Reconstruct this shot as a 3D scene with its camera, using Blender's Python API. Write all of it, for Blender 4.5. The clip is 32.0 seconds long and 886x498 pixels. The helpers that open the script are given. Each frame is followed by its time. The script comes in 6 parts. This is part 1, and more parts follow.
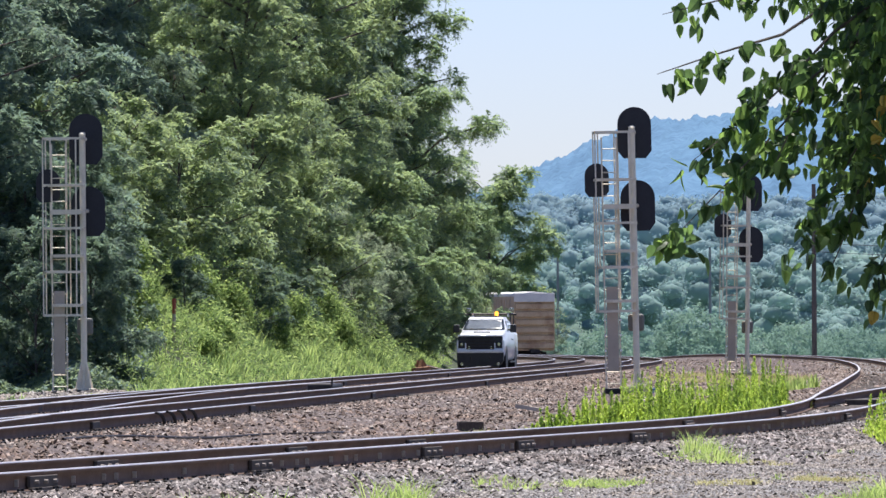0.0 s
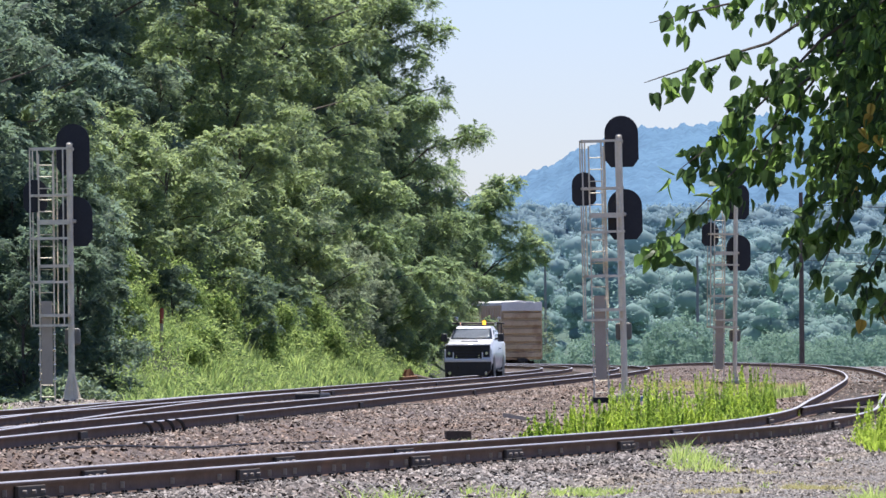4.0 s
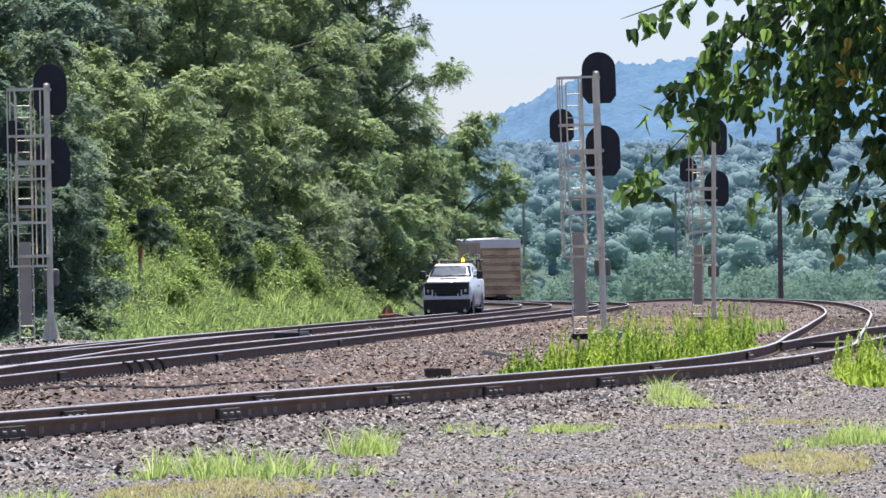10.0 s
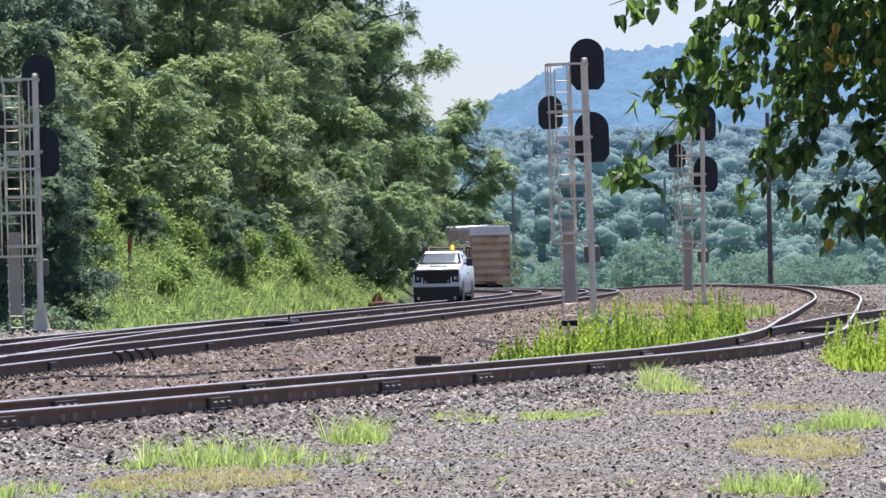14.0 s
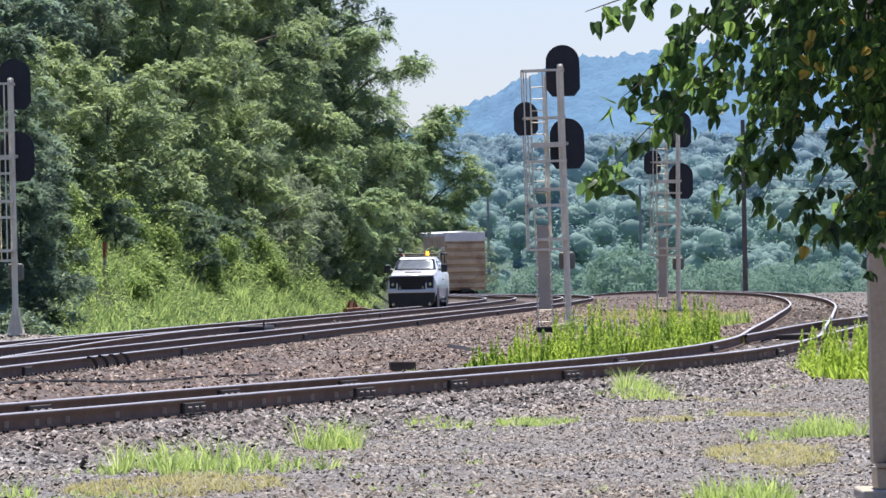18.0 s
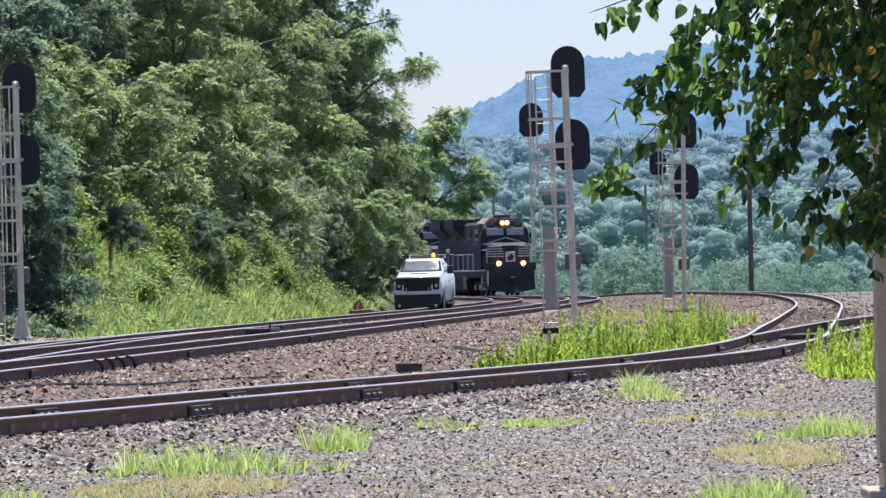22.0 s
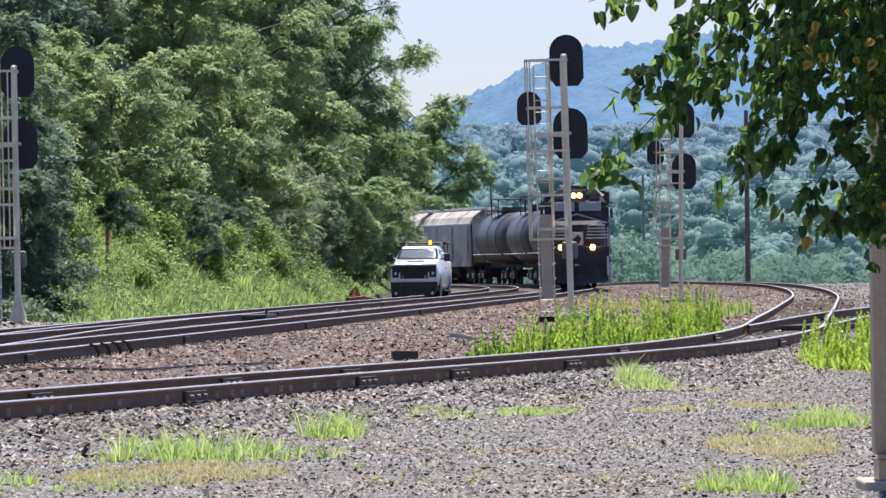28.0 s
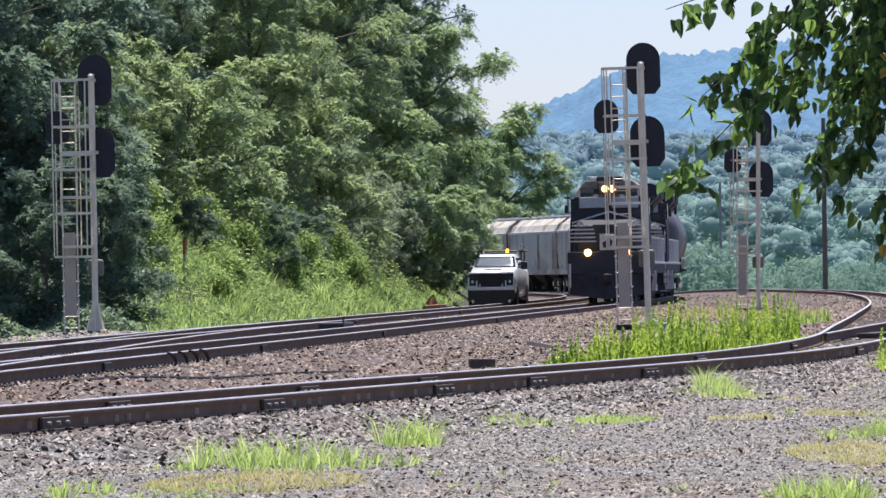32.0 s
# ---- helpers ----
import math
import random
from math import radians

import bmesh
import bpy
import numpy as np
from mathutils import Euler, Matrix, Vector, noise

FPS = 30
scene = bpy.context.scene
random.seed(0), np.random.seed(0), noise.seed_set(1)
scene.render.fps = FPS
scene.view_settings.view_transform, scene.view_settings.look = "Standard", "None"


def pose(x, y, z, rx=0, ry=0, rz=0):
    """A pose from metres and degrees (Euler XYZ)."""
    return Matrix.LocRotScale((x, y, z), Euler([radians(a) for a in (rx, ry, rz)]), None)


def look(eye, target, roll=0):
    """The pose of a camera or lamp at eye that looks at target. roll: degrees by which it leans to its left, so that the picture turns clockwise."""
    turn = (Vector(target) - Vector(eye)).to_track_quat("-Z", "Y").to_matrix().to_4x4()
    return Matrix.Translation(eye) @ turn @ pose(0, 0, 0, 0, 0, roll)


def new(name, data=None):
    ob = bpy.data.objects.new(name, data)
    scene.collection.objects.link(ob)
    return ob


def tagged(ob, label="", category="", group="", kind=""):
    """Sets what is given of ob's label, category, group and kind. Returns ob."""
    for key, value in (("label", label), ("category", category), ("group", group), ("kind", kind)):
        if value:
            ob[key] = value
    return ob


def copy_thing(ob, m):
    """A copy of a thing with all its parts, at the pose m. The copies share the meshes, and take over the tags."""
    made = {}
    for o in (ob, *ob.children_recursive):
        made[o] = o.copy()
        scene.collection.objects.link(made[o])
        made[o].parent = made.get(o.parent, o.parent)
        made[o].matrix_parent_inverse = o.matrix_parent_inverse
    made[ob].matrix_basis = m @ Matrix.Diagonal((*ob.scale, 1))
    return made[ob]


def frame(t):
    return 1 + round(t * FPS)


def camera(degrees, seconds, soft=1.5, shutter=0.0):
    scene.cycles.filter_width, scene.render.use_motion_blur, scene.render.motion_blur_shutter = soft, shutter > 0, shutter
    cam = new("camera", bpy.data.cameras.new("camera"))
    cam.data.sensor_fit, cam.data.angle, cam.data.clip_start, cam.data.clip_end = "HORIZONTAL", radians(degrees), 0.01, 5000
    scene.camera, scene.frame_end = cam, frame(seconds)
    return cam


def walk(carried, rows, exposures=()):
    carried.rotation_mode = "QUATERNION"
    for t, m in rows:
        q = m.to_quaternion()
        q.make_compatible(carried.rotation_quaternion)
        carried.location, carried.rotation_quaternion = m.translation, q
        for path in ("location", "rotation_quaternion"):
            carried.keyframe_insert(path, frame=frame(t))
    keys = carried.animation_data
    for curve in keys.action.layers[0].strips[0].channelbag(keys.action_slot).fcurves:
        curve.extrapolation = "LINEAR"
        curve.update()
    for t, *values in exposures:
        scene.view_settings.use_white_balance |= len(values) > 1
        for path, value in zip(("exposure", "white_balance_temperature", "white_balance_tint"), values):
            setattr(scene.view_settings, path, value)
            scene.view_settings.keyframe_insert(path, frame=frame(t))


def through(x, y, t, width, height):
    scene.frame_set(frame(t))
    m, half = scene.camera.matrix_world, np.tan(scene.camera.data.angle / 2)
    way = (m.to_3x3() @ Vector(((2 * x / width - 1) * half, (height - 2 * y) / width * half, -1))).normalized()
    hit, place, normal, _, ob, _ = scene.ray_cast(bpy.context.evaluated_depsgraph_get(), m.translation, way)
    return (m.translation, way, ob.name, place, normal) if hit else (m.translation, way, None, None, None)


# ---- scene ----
cam = camera(7.657, 32.0)
EYE = 1.2
# the plan below counts depth in steps of DEEP metres
DEEP = 2.1
# seconds, yaw and pitch (each times DEEP), roll of a hand-held telephoto shot from one spot
ROWS = [
    (0, 0.617, 1.577, 0.227), (0.5, 0.523, 1.578, 0.066), (1, 0.512, 1.682, 0.101),
    (1.5, 0.536, 1.630, 0.291), (2, 0.485, 1.651, 0.301), (2.5, 0.391, 1.696, 0.294),
    (4.5, 0.410, 1.744, 0.460), (5, 0.500, 1.621, 0.818), (5.5, 0.406, 1.449, 1.120),
    (6, 0.239, 1.424, 0.964), (6.5, 0.211, 1.325, 0.715), (7, 0.184, 1.203, 0.566),
    (7.5, 0.144, 1.079, 0.604), (8, 0.086, 0.998, 0.555), (8.5, 0.076, 0.923, 0.434),
    (9, 0.112, 0.820, 0.489), (9.5, 0.071, 0.719, 0.783), (10, 0.008, 0.605, 0.809),
    (10.5, -0.019, 0.530, 0.805), (11, 0.022, 0.466, 0.690), (11.5, 0.108, 0.410, 0.775),
    (12, 0.145, 0.376, 0.933), (12.5, 0.092, 0.362, 1.145), (13, 0.001, 0.349, 1.206),
    (13.5, -0.101, 0.370, 1.164), (14, -0.179, 0.374, 1.191), (14.5, -0.289, 0.393, 1.250),
    (15, -0.398, 0.432, 1.247), (15.5, -0.483, 0.431, 1.225), (17.5, -0.637, 0.523, 0.986),
    (18, -0.635, 0.475, 0.993), (18.5, -0.589, 0.431, 0.963), (19, -0.574, 0.427, 1.004),
    (19.5, -0.580, 0.430, 1.009), (20, -0.577, 0.412, 1.112), (20.5, -0.599, 0.440, 1.263),
    (21, -0.603, 0.468, 1.290), (21.5, -0.578, 0.466, 1.159), (22, -0.527, 0.504, 1.238),
    (22.5, -0.541, 0.396, 1.403), (22.7, -0.736, 0.447, 1.5), (22.9, -1.147, 0.5, 1.63), (23, -1.279, 0.488, 1.649), (23.2, -1.527, 0.39, 1.25), (23.5, -1.613, 0.379, 0.798),
    (24, -1.414, 0.448, 0.531), (24.5, -1.285, 0.454, 0.734), (25, -1.163, 0.405, 0.777),
    (25.5, -1.048, 0.354, 0.902), (27.5, -0.747, 0.321, 0.831), (28, -0.587, 0.280, 0.742),
    (28.5, -0.422, 0.229, 0.743), (29, -0.293, 0.251, 0.688), (29.5, -0.122, 0.271, 0.656),
    (30, 0.085, 0.274, 0.740), (30.5, 0.278, 0.303, 0.776), (31, 0.455, 0.334, 0.874),
    (31.5, 0.628, 0.388, 0.879), (32, 0.815, 0.447, 0.798),
]
walk(cam, [(t, pose(0, 0, EYE, 90 + pitch / DEEP, roll, yaw / DEEP)) for t, yaw, pitch, roll in ROWS],
     exposures=((0, 0.68), (32, 0.68)))

# ---- world and sun ----
SUN_ELEV, SUN_AZ = 71.0, 2.0          # degrees; azimuth from straight ahead, to the right
world = bpy.data.worlds.new("sky")
scene.world = world
world.use_nodes = True
wn = world.node_tree.nodes
sky = wn.new("ShaderNodeTexSky")
sky.sky_type, sky.sun_disc = "NISHITA", False
sky.sun_elevation, sky.sun_rotation = radians(SUN_ELEV), radians(SUN_AZ)
sky.air_density, sky.dust_density, sky.ozone_density = 1.0, 0.3, 1.3
wn["Background"].inputs["Strength"].default_value = 0.09
sky_tint = wn.new("ShaderNodeMix")
sky_tint.data_type, sky_tint.blend_type = "RGBA", "MULTIPLY"
sky_tint.inputs["Factor"].default_value, sky_tint.inputs["B"].default_value = 1.0, (0.72, 0.757, 1.06, 1)
world.node_tree.links.new(sky.outputs[0], sky_tint.inputs["A"])
world.node_tree.links.new(sky_tint.outputs["Result"], wn["Background"].inputs["Color"])
sun_data = bpy.data.lights.new("sun", "SUN")
sun_data.energy, sun_data.angle, sun_data.color = 4.8, radians(0.55), (1.0, 0.962, 0.94)
sun = new("sun", sun_data)
sx = math.cos(radians(SUN_ELEV)) * math.sin(radians(SUN_AZ))
sy = math.cos(radians(SUN_ELEV)) * math.cos(radians(SUN_AZ))
sun.matrix_world = look((sx * 300, sy * 300, 300 * math.sin(radians(SUN_ELEV))), (0, 0, 0))


# ---- materials ----
def material(name, rough=0.6, metal=0.0):
    m = bpy.data.materials.new(name)
    m.use_nodes = True
    b = m.node_tree.nodes["Principled BSDF"]
    b.inputs["Roughness"].default_value, b.inputs["Metallic"].default_value = rough, metal
    return m, m.node_tree.nodes, m.node_tree.links, b


def ramp(nodes, stops):
    r = nodes.new("ShaderNodeValToRGB")
    els = r.color_ramp.elements
    while len(els) < len(stops):
        els.new(0.5)
    for e, (p, c) in zip(els, stops):
        e.position, e.color = p, (*c, 1)
    return r


def noise_tex(nodes, links, scale, detail=4.0, coord="Object", rough=0.55):
    tc = nodes.new("ShaderNodeTexCoord")
    n = nodes.new("ShaderNodeTexNoise")
    n.inputs["Scale"].default_value, n.inputs["Detail"].default_value, n.inputs["Roughness"].default_value = scale, detail, rough
    links.new(tc.outputs[coord], n.inputs["Vector"])
    return n


def surface(name, dark, light, scale=3.0, fine=40.0, rough=0.7, metal=0.0, bump=0.2, depth=0.01, stain=None, stain_at=0.62):
    """Two colours mixed by a coarse and a fine noise, with fine relief; stain: a third colour in patches."""
    m, nodes, links, b = material(name, rough, metal)
    n1, n2 = noise_tex(nodes, links, scale), noise_tex(nodes, links, fine, 3)
    mix = nodes.new("ShaderNodeMix")
    mix.inputs[0].default_value = 0.45
    links.new(n1.outputs["Fac"], mix.inputs[2])
    links.new(n2.outputs["Fac"], mix.inputs[3])
    r = ramp(nodes, [(0.32, dark), (0.68, light)])
    links.new(mix.outputs[0], r.inputs["Fac"])
    out = r.outputs["Color"]
    if stain:
        n3 = noise_tex(nodes, links, scale * 0.6, 6, rough=0.7)
        s = ramp(nodes, [(stain_at - 0.06, (0, 0, 0)), (stain_at + 0.06, (1, 1, 1))])
        links.new(n3.outputs["Fac"], s.inputs["Fac"])
        c = nodes.new("ShaderNodeMix")
        c.data_type = "RGBA"
        links.new(s.outputs["Color"], c.inputs["Factor"])
        links.new(out, c.inputs["A"])
        c.inputs["B"].default_value = (*stain, 1)
        out = c.outputs["Result"]
    links.new(out, b.inputs["Base Color"])
    if bump:
        bp = nodes.new("ShaderNodeBump")
        bp.inputs["Strength"].default_value, bp.inputs["Distance"].default_value = bump, depth
        links.new(n2.outputs["Fac"], bp.inputs["Height"])
        links.new(bp.outputs["Normal"], b.inputs["Normal"])
    return m


def leafy(name, dark, mid, light, through=0.5, rough=0.5, patch=0.25, yellow=None, even=0.5, boost=1.8):
    """Leaves: hue varied leaf by leaf and in patches, with light passing through the blade."""
    m, nodes, links, b = material(name, rough)
    geo = nodes.new("ShaderNodeNewGeometry")
    n = noise_tex(nodes, links, patch, 3)
    mix = nodes.new("ShaderNodeMix")
    mix.inputs[0].default_value = even
    links.new(geo.outputs["Random Per Island"], mix.inputs[2])
    links.new(n.outputs["Fac"], mix.inputs[3])
    stops = [(0.22, dark), (0.5, mid), (0.78, light)]
    if yellow:
        stops = [(0.18, dark), (0.5, mid), (0.74, light), (0.8, yellow)]
    r = ramp(nodes, stops)
    links.new(mix.outputs[0], r.inputs["Fac"])
    links.new(r.outputs["Color"], b.inputs["Base Color"])
    b.inputs["Specular IOR Level"].default_value = 0.22
    t = nodes.new("ShaderNodeBsdfTranslucent")
    hs = nodes.new("ShaderNodeHueSaturation")
    hs.inputs["Hue"].default_value, hs.inputs["Saturation"].default_value, hs.inputs["Value"].default_value = 0.496, 0.93, boost
    links.new(r.outputs["Color"], hs.inputs["Color"])
    links.new(hs.outputs["Color"], t.inputs["Color"])
    ms = nodes.new("ShaderNodeMixShader")
    ms.inputs[0].default_value = through
    links.new(b.outputs[0], ms.inputs[1])
    links.new(t.outputs[0], ms.inputs[2])
    links.new(ms.outputs[0], nodes["Material Output"].inputs["Surface"])
    return m


def glow(name, colour, strength):
    m, nodes, links, b = material(name, 0.3)
    b.inputs["Base Color"].default_value = (*colour, 1)
    b.inputs["Emission Color"].default_value = (*colour, 1)
    b.inputs["Emission Strength"].default_value = strength
    return m


def stony(name, stops, scale, dust):
    """Packed small stones: colour and height by cell, with patches of dust."""
    m, nodes, links, b = material(name, 0.95)
    tc = nodes.new("ShaderNodeTexCoord")
    v = nodes.new("ShaderNodeTexVoronoi")
    v.inputs["Scale"].default_value = scale
    links.new(tc.outputs["Object"], v.inputs["Vector"])
    sep = nodes.new("ShaderNodeSeparateColor")
    links.new(v.outputs["Color"], sep.inputs["Color"])
    r = ramp(nodes, stops)
    links.new(sep.outputs[0], r.inputs["Fac"])
    n = noise_tex(nodes, links, 0.45, 5, rough=0.65)
    f = ramp(nodes, [(0.5, (0, 0, 0)), (0.68, (0.75, 0.75, 0.75))])
    links.new(n.outputs["Fac"], f.inputs["Fac"])
    mx = nodes.new("ShaderNodeMix")
    mx.data_type = "RGBA"
    links.new(f.outputs["Color"], mx.inputs["Factor"])
    links.new(r.outputs["Color"], mx.inputs["A"])
    mx.inputs["B"].default_value = (*dust, 1)
    links.new(mx.outputs["Result"], b.inputs["Base Color"])
    bp = nodes.new("ShaderNodeBump")
    bp.invert = True
    bp.inputs["Strength"].default_value, bp.inputs["Distance"].default_value = 1.0, 0.035
    links.new(v.outputs["Distance"], bp.inputs["Height"])
    links.new(bp.outputs["Normal"], b.inputs["Normal"])
    return m


# both ground tones are darkened so gaps between loose stones read as shade
M_GRAVEL = stony("grey_gravel", [(0.0, (0.045, 0.04, 0.036)), (0.45, (0.14, 0.128, 0.116)), (1.0, (0.4, 0.375, 0.345))], 30, (0.2, 0.178, 0.15))
M_BROWN = stony("brown_ballast", [(0.0, (0.032, 0.022, 0.018)), (0.45, (0.085, 0.06, 0.05)), (1.0, (0.22, 0.175, 0.15))], 16, (0.12, 0.076, 0.05))
# oily ballast, deepened further for the shade seen at a grazing angle
M_OIL = stony("oiled_shaded_ballast", [(0.0, (0.02, 0.017, 0.015)), (0.5, (0.06, 0.05, 0.044)), (1.0, (0.15, 0.125, 0.11))], 20, (0.06, 0.046, 0.038))
M_EARTH = surface("dark_earth_and_litter", (0.025, 0.035, 0.014), (0.07, 0.085, 0.035), 0.9, 9, 0.95, 0, 1.0, 0.08)
# far grass, blued a little for haze
M_MEADOW = surface("rough_meadow_grass", (0.045, 0.085, 0.06), (0.09, 0.14, 0.09), 0.25, 3, 0.95, 0, 1.0, 0.1)
M_RAIL = surface("rusty_rail_side", (0.135, 0.085, 0.058), (0.22, 0.15, 0.108), 2.0, 30, 0.92, 0.0, 0.2, 0.004, stain=(0.235, 0.14, 0.095))
M_RAIL.node_tree.nodes["Principled BSDF"].inputs["Specular IOR Level"].default_value = 0.15
M_RAILTOP = surface("polished_rail_head", (0.42, 0.385, 0.36), (0.68, 0.635, 0.6), 1.2, 60, 0.4, 0.5, 0.1, 0.002)
M_IRON = surface("dark_cast_iron", (0.02, 0.018, 0.017), (0.06, 0.05, 0.045), 6, 60, 0.6, 0.5, 0.3, 0.004)
M_TIE = surface("creosoted_timber", (0.045, 0.035, 0.028), (0.12, 0.095, 0.075), 2, 25, 0.9, 0, 0.5, 0.01)
M_OLDWOOD = surface("grey_weathered_timber", (0.16, 0.12, 0.09), (0.36, 0.31, 0.26), 3, 40, 0.9, 0, 0.5, 0.01)
M_RUSTWOOD = surface("reddish_broken_timber", (0.16, 0.07, 0.035), (0.4, 0.22, 0.12), 3, 30, 0.9, 0, 0.5, 0.01)
M_GALV = surface("galvanised_steel", (0.617, 0.545, 0.408), (0.885, 0.795, 0.616), 3, 50, 0.55, 0.1, 0.1, 0.003, stain=(0.514, 0.438, 0.312))
M_BLACK = surface("matt_black_sheet", (0.008, 0.008, 0.011), (0.022, 0.022, 0.028), 2, 30, 0.62, 0, 0.1, 0.003)
M_TAN = surface("tan_painted_guard", (0.4, 0.325, 0.24), (0.52, 0.43, 0.325), 2, 30, 0.65, 0.0, 0.1, 0.003)
M_OLIVE = surface("olive_grey_box_paint", (0.14, 0.132, 0.105), (0.22, 0.208, 0.17), 3, 30, 0.6, 0.0, 0.1, 0.003)
M_CONCRETE = surface("weathered_concrete", (0.35, 0.285, 0.211), (0.551, 0.465, 0.36), 3, 40, 0.9, 0, 0.4, 0.006)
M_WHITE = surface("white_vehicle_paint", (0.72, 0.73, 0.75), (0.82, 0.83, 0.84), 1.5, 20, 0.18, 0, 0, 0)
M_CHROME = surface("dull_chrome", (0.45, 0.45, 0.47), (0.65, 0.65, 0.66), 3, 30, 0.2, 0.9, 0, 0)
M_PLASTIC = surface("black_plastic", (0.012, 0.012, 0.014), (0.03, 0.03, 0.034), 5, 60, 0.5, 0, 0.1, 0.002)
M_TYRE = surface("dusty_tyre_rubber", (0.018, 0.017, 0.016), (0.05, 0.047, 0.043), 4, 40, 0.85, 0, 0.3, 0.004)
M_GLASS = surface("dark_tinted_glass", (0.02, 0.025, 0.03), (0.035, 0.042, 0.05), 1, 8, 0.06, 0, 0, 0)
# locomotive blacks set lighter in the colour to stand in for haze
M_LOCO = surface("sooty_hazed_black_paint", (0.023, 0.0229, 0.0257), (0.0475, 0.0474, 0.0515), 0.8, 12, 0.78, 0, 0.1, 0.004, stain=(0.0792, 0.0755, 0.0741))
M_LOCOSIDE = surface("dusty_hazed_hood_paint", (0.0248, 0.025, 0.0279), (0.0496, 0.0499, 0.053), 1.2, 14, 0.78, 0, 0.1, 0.004, stain=(0.0806, 0.0768, 0.0748))
M_STRIPE = surface("white_stripe_paint", (0.5, 0.48, 0.45), (0.72, 0.7, 0.66), 2, 20, 0.5)
# underframe tone, darkened for the shade below the vehicles
M_UNDER = surface("dusty_underframe", (0.0217, 0.0198, 0.0198), (0.0527, 0.0486, 0.0462), 1.5, 20, 0.85, 0, 0.3, 0.01)
M_TANK = surface("grimy_black_tank", (0.055, 0.053, 0.054), (0.12, 0.115, 0.112), 0.6, 9, 0.5, 0, 0.1, 0.004, stain=(0.17, 0.155, 0.14))
M_HOPPER = surface("grey_hopper_paint", (0.472, 0.434, 0.349), (0.675, 0.624, 0.506), 0.5, 10, 0.78, 0, 0.1, 0.004, stain=(0.371, 0.304, 0.224), stain_at=0.56)
M_HOPROOF = surface("dusty_hopper_roof", (0.363, 0.332, 0.275), (0.64, 0.596, 0.503), 0.7, 9, 0.8, 0, 0.15, 0.004, stain=(0.256, 0.218, 0.166), stain_at=0.54)
M_BOXCAR = surface("faded_tan_boxcar_paint", (0.47, 0.335, 0.2), (0.64, 0.49, 0.32), 0.7, 12, 0.7, 0, 0.15, 0.004, stain=(0.38, 0.24, 0.14))
M_ROOF = surface("pale_galvanised_roof", (0.6, 0.575, 0.54), (0.82, 0.79, 0.75), 1, 15, 0.6, 0.1)
M_BARK = surface("grey_brown_bark", (0.06, 0.048, 0.038), (0.16, 0.13, 0.105), 2, 18, 0.95, 0, 0.8, 0.02)
M_POLE = surface("tarred_pole_timber", (0.07, 0.055, 0.045), (0.16, 0.13, 0.11), 1, 12, 0.9, 0, 0.4, 0.01)
M_REDPAINT = surface("faded_red_paint", (0.32, 0.05, 0.03), (0.45, 0.1, 0.06), 5, 40, 0.6)
M_BLUE = surface("blue_enamel", (0.05, 0.12, 0.32), (0.1, 0.2, 0.42), 5, 40, 0.4)
# pale base colour stands in for the sky mirrored in the glass
M_SCREEN = surface("sky_pale_dusty_windscreen", (0.26, 0.29, 0.315), (0.36, 0.395, 0.43), 1.5, 10, 0.08, 0, 0, 0)
# far poles' timber, paled in the colour for haze
M_PALEPOLE = surface("haze_pale_pole_timber", (0.2, 0.19, 0.19), (0.33, 0.31, 0.3), 1, 12, 0.9, 0, 0.4, 0.01)
M_AMBER = glow("amber_beacon_light", (1.0, 0.38, 0.03), 2.5)
M_LAMP = glow("lit_headlight_lens", (1.0, 0.5, 0.17), 4.0)
M_LAMPDIM = glow("lit_ditch_light_lens", (1.0, 0.55, 0.2), 4.0)
# dark tones lifted and blued, standing in for hazy shade among the leaves
M_LEAF_A = leafy("ash_and_locust_leaves", (0.112, 0.16, 0.163), (0.15, 0.202, 0.108), (0.211, 0.271, 0.129), 0.6, 0.6, 0.6)
M_LEAF_B = leafy("deep_green_leaves", (0.101, 0.15, 0.136), (0.124, 0.178, 0.116), (0.169, 0.232, 0.127), 0.58, 0.6, 0.6)
M_LEAF_C = leafy("yellow_green_leaves", (0.148, 0.202, 0.161), (0.205, 0.267, 0.111), (0.278, 0.341, 0.135), 0.6, 0.6, 0.6)
M_LEAF_D = leafy("greyish_olive_leaves", (0.152, 0.19, 0.129), (0.228, 0.28, 0.17), (0.342, 0.399, 0.239), 0.46, 0.5, 0.5)
M_LEAF_E = leafy("pale_locust_leaves", (0.132, 0.192, 0.154), (0.181, 0.249, 0.108), (0.265, 0.342, 0.137), 0.6, 0.6, 0.6)
M_GRASS = leafy("bank_grass_and_weeds", (0.0695, 0.123, 0.0418), (0.186, 0.272, 0.0716), (0.343, 0.422, 0.12), 0.5, 0.6, 1.1)
M_WEED = leafy("lime_weed_leaves", (0.168, 0.259, 0.0275), (0.325, 0.44, 0.044), (0.515, 0.605, 0.0825), 0.5)
M_STRAW = leafy("yellowing_short_grass", (0.24, 0.22, 0.07), (0.4, 0.37, 0.14), (0.52, 0.46, 0.22), 0.3)
# darker copy of the weed green, painting the stems' backlit shade
M_SPIKE = leafy("upright_weed_stems", (0.0978, 0.169, 0.0242), (0.201, 0.311, 0.0374), (0.368, 0.475, 0.0605), 0.5)
M_TUFT = leafy("short_yard_grass", (0.145, 0.215, 0.045), (0.265, 0.365, 0.08), (0.41, 0.485, 0.14), 0.45)
M_NEARLEAF = leafy("heart_shaped_leaves", (0.024, 0.044, 0.018), (0.054, 0.1, 0.027), (0.14, 0.23, 0.04), 0.48, 0.4, 0.8, boost=3.0)
